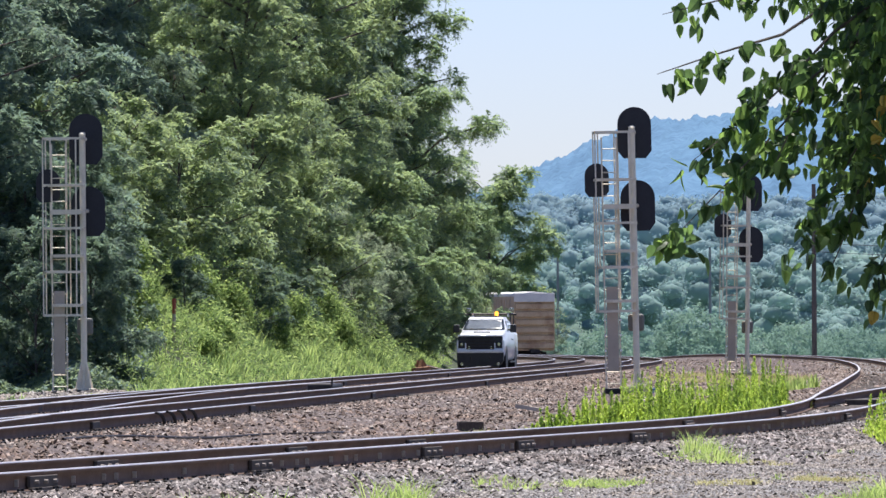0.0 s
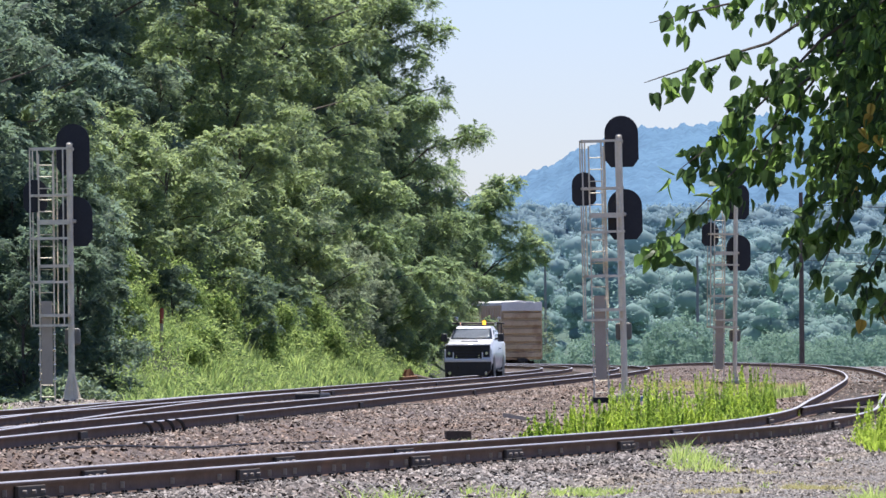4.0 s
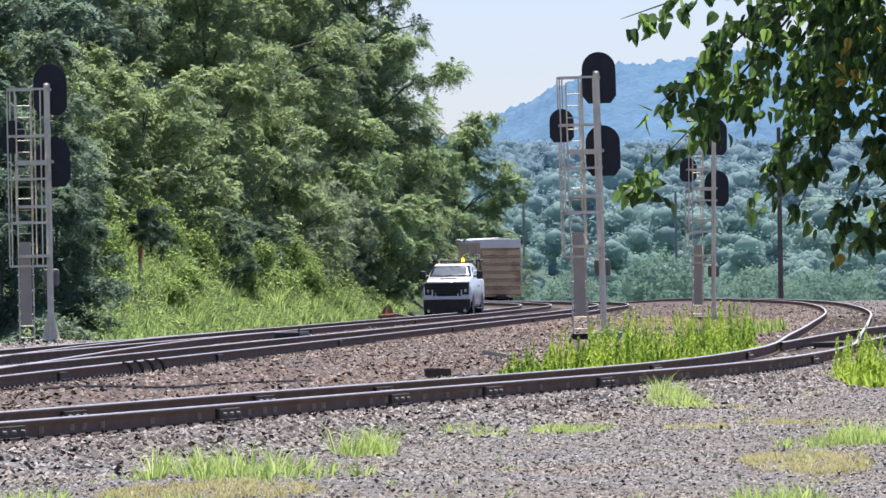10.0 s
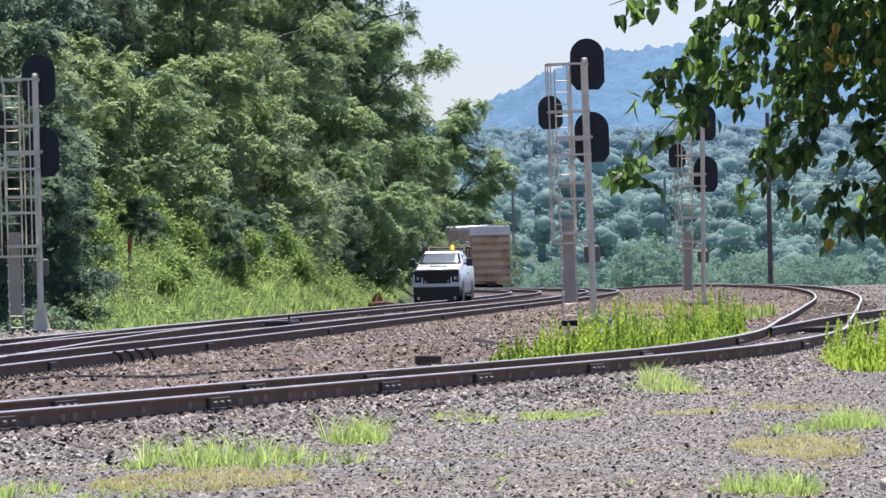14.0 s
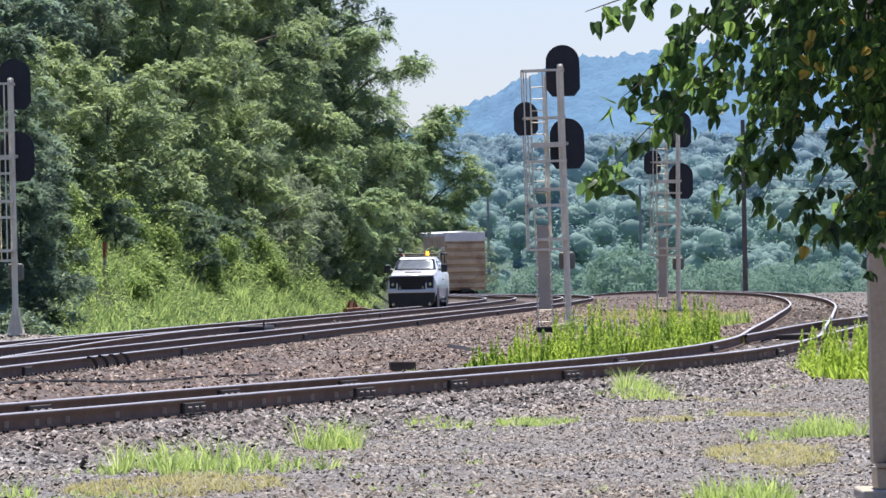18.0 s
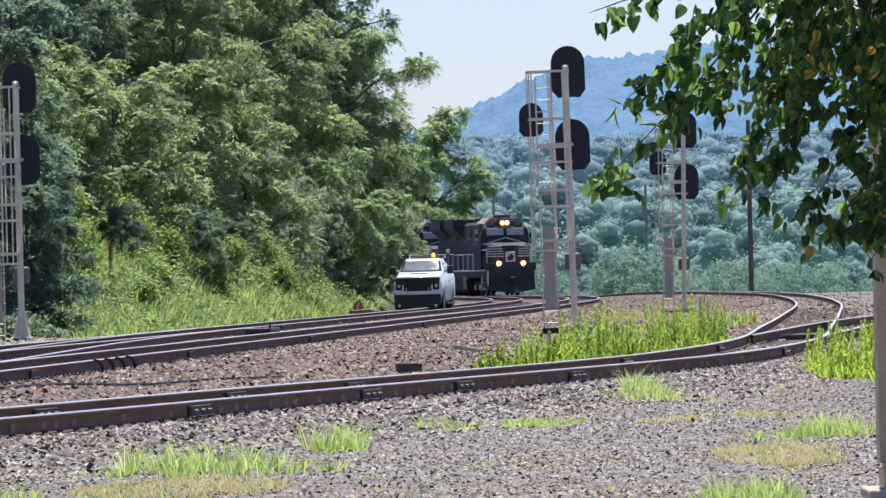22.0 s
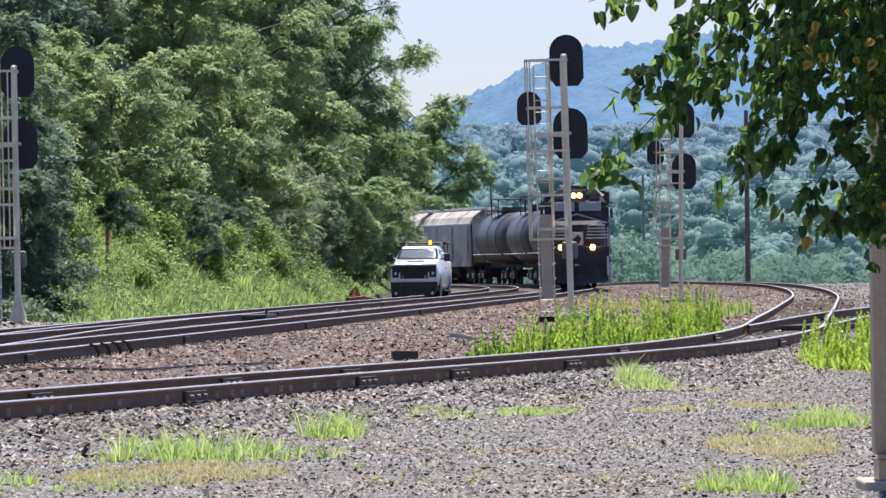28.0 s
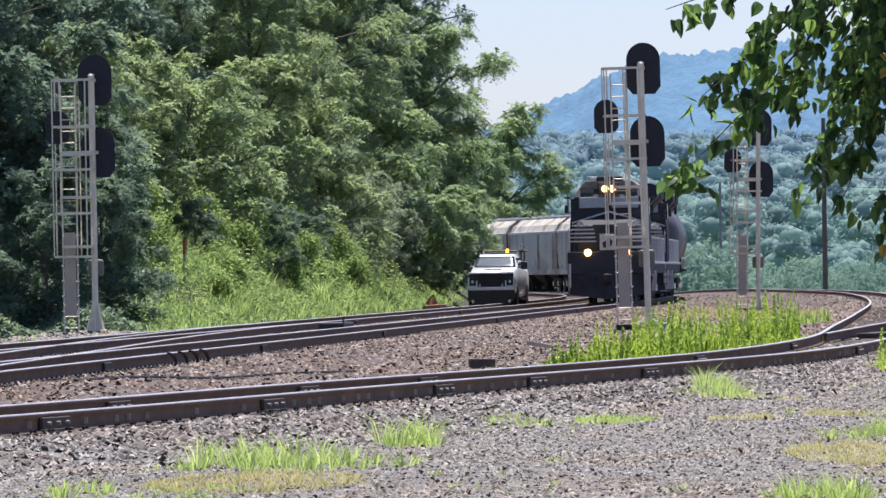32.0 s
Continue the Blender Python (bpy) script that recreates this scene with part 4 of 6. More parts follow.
    for sgn in (-1, 1):
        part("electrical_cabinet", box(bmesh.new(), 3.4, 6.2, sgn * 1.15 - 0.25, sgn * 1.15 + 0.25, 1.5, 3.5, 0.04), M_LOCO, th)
        part("cab_window", box(bmesh.new(), 6.7, 8.0, sgn * 1.47 - 0.03, sgn * 1.47 + 0.03, 3.35, 4.0, 0.02), M_GLASS, th)
        for x in (9.6, -10.4):
            for k in range(4):
                part("step", box(bmesh.new(), x - 0.35, x + 0.35, sgn * 1.42 - 0.13, sgn * 1.42 + 0.1, 0.35 + 0.28 * k, 0.39 + 0.28 * k), M_STRIPE if k == 0 else M_UNDER, th)
        for px in (9.2, 2.8):
            part("step_side_panel", box(bmesh.new(), px - 0.03, px + 0.03, sgn * 1.42 - 0.16, sgn * 1.42 + 0.16, 0.42, 1.2, 0.02), M_STRIPE, th, "white step panel")
    return th


def tank_car():
    th = thing("tank_car", "grimy black railway tank car with crossover platform", "tank car", group="tank cars of the train")
    bm = bmesh.new()
    n, r, zc = 32, 1.5, 2.72
    prof = [(-7.0, 0.05), (-6.9, 0.7), (-6.6, 1.2), (-6.25, 1.44), (-5.9, 1.5), (5.9, 1.5), (6.25, 1.44), (6.6, 1.2), (6.9, 0.7), (7.0, 0.05)]
    rows = [[bm.verts.new((x, q * math.cos(2 * math.pi * i / n), zc + q * math.sin(2 * math.pi * i / n))) for i in range(n)] for x, q in prof]
    for a, b in zip(rows, rows[1:]):
        for i in range(n):
            bm.faces.new((a[i], a[(i + 1) % n], b[(i + 1) % n], b[i]))
    bm.faces.new(rows[0])
    bm.faces.new(rows[-1])
    bmesh.ops.recalc_face_normals(bm, faces=bm.faces)
    smooth(part("tank_shell", bm, M_TANK, th))
    for x in (-5.2, 0.0, 4.2, 5.6):
        bm = bmesh.new()
        w = 0.12 if x != 4.2 else 0.3
        rr = [[bm.verts.new((x + s * w, 1.53 * math.cos(2 * math.pi * i / n), zc + 1.53 * math.sin(2 * math.pi * i / n))) for i in range(n)] for s in (-1, 1)]
        for i in range(n):
            bm.faces.new((rr[0][i], rr[0][(i + 1) % n], rr[1][(i + 1) % n], rr[1][i]))
        part("tank_band", bm, M_BLACK, th)
    part("sill", box(bmesh.new(), -7.6, 7.6, -0.4, 0.4, 0.95, 1.3, 0.03), M_UNDER, th)
    for x in (-7.2, 7.2):
        part("end_platform", box(bmesh.new(), x - 0.4, x + 0.4, -1.45, 1.45, 1.15, 1.25), M_UNDER, th)
    part("manway", rod(bmesh.new(), (0, 0, 4.15), (0, 0, 4.55), 0.6, 18), M_TANK, th)
    bm = bmesh.new()
    for y in (-1.0, 1.0):
        for x in (-1.6, 1.6):
            rod(bm, (x, y, 3.9), (x, y, 5.0), 0.03, 6)
        rod(bm, (-1.6, y, 5.0), (1.6, y, 5.0), 0.03, 6)
    for x in (-1.6, 1.6):
        rod(bm, (x, -1, 5.0), (x, 1, 5.0), 0.03, 6)
    box(bm, -1.6, 1.6, -1.05, 1.05, 4.25, 4.3)
    part("crossover_rail", bm, M_IRON, th)
    for y in (-1.55, 1.55):
        part("side_handrail", rod(bmesh.new(), (-6.8, y, 1.75), (6.8, y, 1.75), 0.025, 6), M_STRIPE, th)
    bogie(th, 5.5, 2)
    bogie(th, -5.5, 2)
    return th


def hopper_car():
    """A long three-bay covered hopper: bulging sides, sloping roof shoulders, narrow gaps at its ends."""
    th = thing("hopper_car", "grimy pale grey three-bay covered hopper car with curved sides", "hopper car", group="hopper cars of the train")
    half = 8.3

    def sec(x, foot, wide, slim=1.0):
        return [(x, -wide, foot), (x, wide, foot)] + [(x, a * slim, b) for a, b in ((1.5, 1.7), (1.57, 2.6), (1.55, 3.35), (1.5, 3.62))] + [(x, -a * slim, b) for a, b in ((1.5, 3.62), (1.55, 3.35), (1.57, 2.6), (1.5, 1.7))]
    part("body", loft(bmesh.new(), [sec(-half, 1.7, 1.25, 0.96), sec(-half + 0.5, 1.25, 1.45), sec(half - 0.5, 1.25, 1.45), sec(half, 1.7, 1.25, 0.96)]), M_HOPPER, th)
    part("roof", loft(bmesh.new(), [[(x, -1.52 * f, 3.62), (x, 1.52 * f, 3.62), (x, 1.3 * f, 4.05), (x, 0.75 * f, 4.45), (x, -0.75 * f, 4.45), (x, -1.3 * f, 4.05)] for x, f in ((-half, 0.97), (-half + 0.3, 1.0), (half - 0.3, 1.0), (half, 0.97))]), M_HOPROOF, th, "dusty pale roof with stained shoulders")
    for k in (-5.4, 0.0, 5.4):
        part("hopper_chute", loft(bmesh.new(), [[(k - 2.4, -1.3, 1.25), (k + 2.4, -1.3, 1.25), (k + 2.4, 1.3, 1.25), (k - 2.4, 1.3, 1.25)],
                                             [(k - 0.5, -0.6, 0.4), (k + 0.5, -0.6, 0.4), (k + 0.5, 0.6, 0.4), (k - 0.5, 0.6, 0.4)]]), M_UNDER, th, "dark dusty discharge chute")
    for y in (-1.5, 1.5):
        part("side_sill", box(bmesh.new(), -half - 0.4, half + 0.4, y - 0.07, y + 0.07, 1.05, 1.4, 0.02), M_HOPPER, th)
        part("top_rail", box(bmesh.new(), -half + 0.05, half - 0.05, y * 1.01 - 0.06, y * 1.01 + 0.06, 3.55, 3.68, 0.02), M_ROOF, th, "pale eave rail")
        part("roof_walk", box(bmesh.new(), -half, half, y * 0.36 - 0.2, y * 0.36 + 0.2, 4.52, 4.57), M_ROOF, th)
        for x in (-half + 0.25, -2.75, 2.75, half - 0.25):
            part("side_post", box(bmesh.new(), x - 0.05, x + 0.05, y * 1.05 - 0.05, y * 1.05 + 0.04, 1.3, 3.5, 0.02), M_HOPPER, th)
    for x in (-6.5, -4.0, -1.3, 1.3, 4.0, 6.5):
        part("roof_hatch", rod(bmesh.new(), (x, 0, 4.44), (x, 0, 4.66), 0.4, 16), M_ROOF, th)
    part("sill", box(bmesh.new(), -9.0, 9.0, -0.35, 0.35, 0.85, 1.2, 0.02), M_UNDER, th)
    for x in (-8.7, 8.7):
        part("end_platform", box(bmesh.new(), x - 0.25, x + 0.25, -1.45, 1.45, 1.1, 1.2), M_UNDER, th)
        for y in (-1.38, 1.38):
            part("end_post", rod(bmesh.new(), (x, y, 1.15), (x * 0.955, y, 3.6), 0.05, 6), M_UNDER, th)
        b = bmesh.new()
        for y in (-0.5, 0.5):
            rod(b, (x, y, 1.2), (x * 0.96, y, 4.4), 0.03, 6)
        for k in range(10):
            f = 0.06 + 0.1 * k
            rod(b, (x * (1 - 0.04 * f), -0.5, 1.2 + 3.2 * f), (x * (1 - 0.04 * f), 0.5, 1.2 + 3.2 * f), 0.018, 5)
        part("end_ladder", b, M_HOPPER, th)
    bogie(th, 6.9, 2)
    bogie(th, -6.9, 2)
    return th


def boxcar():
    th = thing("boxcar", "tan ribbed boxcar with a pale roof, standing on the siding", "boxcar")
    part("body", box(bmesh.new(), -7.6, 7.6, -1.52, 1.52, 0.9, 5.1, 0.03), M_BOXCAR, th)
    for i in range(7):
        z = 1.0 + 0.58 * i
        if i < 6:
            part("end_panel", prism(bmesh.new(), [(7.58, z), (7.8, z + 0.1), (7.8, z + 0.42), (7.58, z + 0.5)], "y", -1.42, 1.42), M_BOXCAR, th)
    part("end_cap", box(bmesh.new(), 7.5, 7.82, -1.54, 1.54, 4.5, 5.16, 0.03), M_ROOF, th, "pale grey end plate below the roof")
    for y in (-1.5, 1.5):
        part("corner_post", box(bmesh.new(), 7.5, 7.7, y - 0.06, y + 0.06, 0.95, 4.9, 0.02), M_BOXCAR, th)
        for i in range(19):
            x = 7.1 - 0.78 * i
            part("side_post", box(bmesh.new(), x - 0.07, x + 0.07, y - 0.08, y + 0.08, 1.0, 4.75, 0.02), M_BOXCAR, th)
        part("top_chord", box(bmesh.new(), -7.6, 7.6, y - 0.09, y + 0.09, 4.9, 5.12, 0.02), M_ROOF, th)
    part("roof", prism(bmesh.new(), [(-1.55, 5.1), (1.55, 5.1), (0, 5.27)], "x", -7.65, 7.68), M_ROOF, th)
    part("sill", box(bmesh.new(), -8.0, 8.0, -0.35, 0.35, 0.75, 1.0, 0.02), M_UNDER, th)
    bogie(th, 5.6, 2)
    bogie(th, -5.6, 2)
    return th


LOCO, TANK, HOPPER = locomotive(), tank_car(), hopper_car()
HOPPERS = [HOPPER] + [copy_thing(HOPPER, Matrix()) for _ in range(4)]
TANKS = [TANK] + [copy_thing(TANK, Matrix()) for _ in range(2)]
SECOND = tagged(copy_thing(LOCO, Matrix()), "trailing black diesel locomotive with white nose stripes, unlit")
for lamp in SECOND.children:
    if lamp.name.split(".")[0] in ("headlight", "ditch_light"):
        lamp.material_slots[0].link = "OBJECT"
        lamp.material_slots[0].material = M_GLASS
BOXCAR = boxcar()
BOXCAR.matrix_basis = pose(2.36, 235.9 * DEEP, -0.83, 0, 0, -90 + 14.0)


# ---- foliage ----
def leaves(name, pos, nrm, axis, length, width, mat, parent, fold=0.25):
    """Folded diamond leaves: two triangles each."""
    n = len(pos)
    nrm = nrm / np.linalg.norm(nrm, axis=1)[:, None]
    axis = axis - nrm * (axis * nrm).sum(1)[:, None]
    axis /= np.maximum(np.linalg.norm(axis, axis=1), 1e-6)[:, None]
    side = np.cross(nrm, axis)
    L, W = length[:, None], width[:, None]
    v = np.stack([pos - axis * L * 0.5, pos + side * W * 0.5 + nrm * W * fold + axis * L * 0.05, pos + axis * L * 0.5 - nrm * L * 0.1, pos - side * W * 0.5 + nrm * W * fold + axis * L * 0.05], 1)
    i = np.arange(n)[:, None] * 4
    f = np.concatenate([i + [0, 1, 2], i + [0, 2, 3]], 1).reshape(-1, 3)
    return arrays(name, v, f, mat, parent)


def trunk_mesh(points, r0, r1, sides=8):
    bm = bmesh.new()
    n = len(points)
    rows = []
    for k, p in enumerate(points):
        a = Vector(points[max(0, k - 1)])
        b = Vector(points[min(n - 1, k + 1)])
        q = (b - a).to_track_quat("Z", "Y")
        r = r0 + (r1 - r0) * k / (n - 1)
        rows.append([bm.verts.new(Vector(p) + q @ Vector((r * math.cos(2 * math.pi * i / sides), r * math.sin(2 * math.pi * i / sides), 0))) for i in range(sides)])
    for a, b in zip(rows, rows[1:]):
        for i in range(sides):
            bm.faces.new((a[i], a[(i + 1) % sides], b[(i + 1) % sides], b[i]))
    return bm


def crown_points(rng, puffs, n, flat=0.62):
    """Places and directions over the outer parts of many rounded sprays."""
    c = np.array([p[:3] for p in puffs])
    r = np.array([p[3] for p in puffs])
    k = rng.choice(len(puffs), n, p=r ** 2 / (r ** 2).sum())
    d = rng.normal(size=(n, 3))
    d /= np.linalg.norm(d, axis=1)[:, None]
    rad = r[k] * rng.uniform(0.3, 1.12, n) ** 0.4
    return c[k] + d * rad[:, None] * [1, 1, flat], d


def unit(v):
    return v / np.maximum(np.linalg.norm(v, axis=-1), 1e-6)[..., None]


def fronds(name, rng, base, out, reach, leaf, per, mat, parent, droop=0.35, ragged=0.3):
    """Compound leaves: rows of small pointed leaflets on both sides of drooping stalks that start at base and point out."""
    n = len(base)
    ax = unit(out * [1, 1, 0.35] + rng.normal(0, 0.45, (n, 3)) + [0, 0, -0.1])
    up = unit(np.array([0, 0, 1.0]) + 0.3 * out + rng.normal(0, ragged, (n, 3)))
    side = unit(np.cross(up, ax))
    up = np.cross(ax, side)
    ln = reach * rng.uniform(0.55, 1.25, n)
    f = (np.arange(per) + 0.5) / per
    at = base[:, None] + ax[:, None] * (ln[:, None] * f)[..., None]
    at = at - np.array([0, 0, 1.0]) * (droop * ln[:, None] * f ** 2)[..., None]
    at = at + rng.normal(0, 0.02, at.shape)
    hand = np.where(np.arange(per) % 2, 1.0, -1.0)[None, :, None]
    size = leaf * rng.uniform(0.65, 1.3, (n, per, 1)) * (1.1 - 0.45 * f)[None, :, None]
    tip = side[:, None] * hand + 0.35 * ax[:, None] - np.array([0, 0, 0.25]) + rng.normal(0, 0.3, at.shape)
    half = unit(ax[:, None] + rng.normal(0, 0.2, at.shape)) * size * 0.35
    v = np.stack([at - half, at + half, at + tip * size], 2).reshape(-1, 3)
    return arrays(name, v, np.arange(len(v)).reshape(-1, 3), mat, parent)


def tree(name, label, seed, h, spread, mat, n_frond, leaf=0.16, low=0.15, category="tree", group="trees on the bank", trunk_r=0.22, reach=0.75, droop=0.35, airy=1.0, dome=False):
    rng = np.random.default_rng(seed)
    th = thing(name, label, category, group=group)
    lean = rng.normal(0, 0.04, 2)
    tp = [(lean[0] * z + 0.15 * math.sin(z * 0.6 + seed), lean[1] * z + 0.15 * math.cos(z * 0.5), z) for z in np.linspace(-0.6, h * 0.9, 9)]
    trunk = trunk_mesh(tp, trunk_r, 0.04)
    puffs = []
    n_limb = int(10 + h * 1.5)
    for i in range(n_limb):
        z = h * (low + (0.97 - low) * (i + rng.uniform(0, 1)) / n_limb)
        f = (z / h - low) / (1 - low)
        long = spread * (0.55 + 0.55 * math.sin(math.pi * min(1, 0.18 + f * 0.8))) * rng.uniform(0.5, 1.05) * (1.12 - 0.5 * f)
        if dome:
            long = spread * math.sqrt(max(0.05, 1 - ((f - 0.35) / 0.68) ** 2)) * rng.uniform(0.5, 1.05)
        a = i * 2.4 + rng.uniform(-0.5, 0.5)
        end = np.array([long * math.cos(a), long * math.sin(a), z + rng.uniform(-0.3, 0.8)])
        z0 = max(0.3, z - long * 0.5)
        st = np.array([np.interp(z0, [p[2] for p in tp], [p[0] for p in tp]), np.interp(z0, [p[2] for p in tp], [p[1] for p in tp]), z0])
        mid = (st + end) / 2 + [0, 0, long * 0.12]
        limb = trunk_mesh([tuple(st), tuple(mid), tuple(end)], trunk_r * 0.35, 0.02, 5)
        me = bpy.data.meshes.new("limb")
        limb.to_mesh(me)
        limb.free()
        trunk.from_mesh(me)
        bpy.data.meshes.remove(me)
        r = rng.uniform(0.12, 0.21) * spread * 0.75 + 0.25
        puffs.append((*end, r))
        for _ in range(5):
            w = rng.uniform(0.25, 1.0)
            p = st * (1 - w) + end * w + rng.normal(0, 0.15 * spread, 3) * [1, 1, 0.55]
            puffs.append((*p, r * rng.uniform(0.45, 0.9)))
    part("trunk", trunk, M_BARK, th)
    p, d = crown_points(rng, puffs, n_frond, 0.5 * airy)
    crown = fronds("crown", rng, p - d * [1, 1, 0.3] * reach * 0.4, d, reach, leaf, 14, mat, th, droop)
    tagged(crown, kind="stuff")
    return th


def ground_z(x, y):
    return float(lie([x], [y])[1][0])


TALL = [tree("tree", "tall leafy broadleaf tree with feathery foliage on the bank", 3, 19, 6.2, M_LEAF_A, 9500, 0.15, reach=0.45),
        tree("tree", "tall dense dark green tree on the bank", 5, 20, 6.5, M_LEAF_B, 9500, 0.17, reach=0.5, droop=0.4),
        tree("tree", "tall yellow-green tree with small leaves on the bank", 8, 17, 5.2, M_LEAF_C, 10500, 0.13, reach=0.38),
        tree("tree", "locust tree with drooping layered sprays beside the track", 11, 18, 5.4, M_LEAF_E, 9500, 0.15, 0.2, reach=0.62, droop=0.5, airy=1.05),
        tree("tree", "wide round-crowned locust tree behind the boxcar", 14, 16.5, 6.1, M_LEAF_C, 7600, 0.2, 0.2, reach=0.75, droop=0.4, airy=1.1, dome=True)]
SHRUB = [tree("shrub", "bright green leafy shrub on the bank", 21, 5.5, 2.6, M_LEAF_C, 2600, 0.12, 0.05, "shrub", "shrubs on the bank", 0.06, 0.42, 0.4),
         tree("shrub", "greyish olive leafy shrub on the bank", 23, 6.0, 3.0, M_LEAF_D, 2300, 0.1, 0.02, "shrub", "shrubs on the bank", 0.06, 0.28, 0.2, 1.3),
         tree("shrub", "dark green tangled shrub under the trees", 25, 6.5, 3.2, M_LEAF_B, 2500, 0.15, 0.05, "shrub", "shrubs on the bank", 0.06, 0.45, 0.4),
         tree("shrub", "young locust with drooping green sprays at the foot of the bank", 27, 7.0, 3.0, M_LEAF_E, 2800, 0.15, 0.05, "shrub", "shrubs on the bank", 0.07, 0.5, 0.5)]
# kind, x, y, turn, size
TREES = [(2, -8.4, 123, 77, 0.5), (0, -11.5, 112, 17, 0.42), (0, -19.8, 105.1, 10, 1.13), (1, -14.7, 111.9, 70, 1.0), (2, -9.2, 115.5, 140, 0.78), (2, -10.6, 121.0, 250, 0.95), (1, -16.4, 125.4, 200, 1.24), (2, -8.3, 127.6, 30, 1.05), (0, -11.9, 136.7, 260, 1.24), (2, -7.2, 136.0, 300, 0.9),
         (0, -9.2, 147.0, 310, 1.0), (1, -11.3, 154.8, 95, 1.24), (3, -4.05, 149.0, 0, 0.94), (0, -11.0, 150.0, 45, 1.20), (3, -6.5, 163.0, 180, 0.85), (3, -4.6, 172.0, 250, 0.60), (2, -10.0, 182.0, 20, 0.90),
         (1, -22.6, 133.3, 80, 1.24), (0, -18.1, 152.5, 33, 1.36), (4, 0.9, 257.0, 120, 0.97), (3, -0.9, 226.0, 110, 0.68), (2, -3.2, 238.0, 200, 0.66), (1, -5.0, 262.0, 60, 0.80), (0, -14.0, 168.0, 10, 1.10), (1, -14.7, 101.7, 222, 0.80), (1, -15.8, 90, 40, 0.72), (1, -18.5, 95, 200, 0.9)]
# the first two dark shrubs also stand in for tree shade there
SHRUBS = [(2, -10.9, 88.0, 20, 0.62), (2, -12.1, 87.2, 130, 0.7), (2, -9.0, 97.5, 200, 0.3), (2, -7.3, 103.5, 75, 0.38), (2, -6.3, 110.0, 320, 0.33), (2, -13.0, 90, 60, 0.75), (2, -11.7, 91.5, 160, 0.75), (2, -14.0, 91.5, 250, 0.9), (0, -11.3, 103, 15, 1.0), (2, -14.4, 94.3, 40, 1.17), (0, -12.7, 95.8, 120, 1.05), (0, -11.0, 97.5, 10, 1.0), (2, -15.1, 98.6, 300, 1.38), (0, -11.9, 98.6, 0, 1.1), (0, -9.5, 102.8, 80, 1.06), (0, -8.8, 107.1, 30, 0.95), (0, -8.2, 113.4, 200, 1.17), (0, -6.1, 116.6, 140, 1.06), (0, -7.1, 124.0, 20, 0.95), (0, -4.5, 126.1, 260, 0.5),
          (1, -5.7, 118.5, 0, 0.72), (1, -7.0, 121.0, 100, 0.85), (1, -4.7, 121.0, 70, 0.62), (1, -3.9, 124.5, 40, 0.6), (3, -2.3, 131.0, 20, 0.62), (3, -3.4, 126.0, 160, 0.8), (3, -4.6, 129.0, 240, 1.0), (3, -1.5, 138.0, 300, 0.7), (0, -0.7, 158.0, 40, 0.72), (0, -4.2, 149.5, 30, 1.27), (0, -2.3, 153.7, 70, 1.06), (3, -2.0, 152.0, 220, 0.9), (0, -3.0, 160.0, 10, 1.0), (0, -2.4, 168.0, 190, 0.8),
          (2, -3.8, 176.0, 60, 1.10), (0, -4.5, 184.0, 80, 1.00), (1, 5.6, 252.0, 40, 0.80), (2, 1.0, 254.0, 0, 1.00)]
for src, rows in ((TALL, TREES), (SHRUB, SHRUBS)):
    used = set()
    for k, x, y, a, s in rows:
        y *= DEEP
        m = pose(x, y, ground_z(x, y), 0, 0, a) @ Matrix.Scale(s, 4)
        if k not in used:
            used.add(k)
            src[k].matrix_basis = m
        else:
            copy_thing(src[k], m).matrix_basis = m


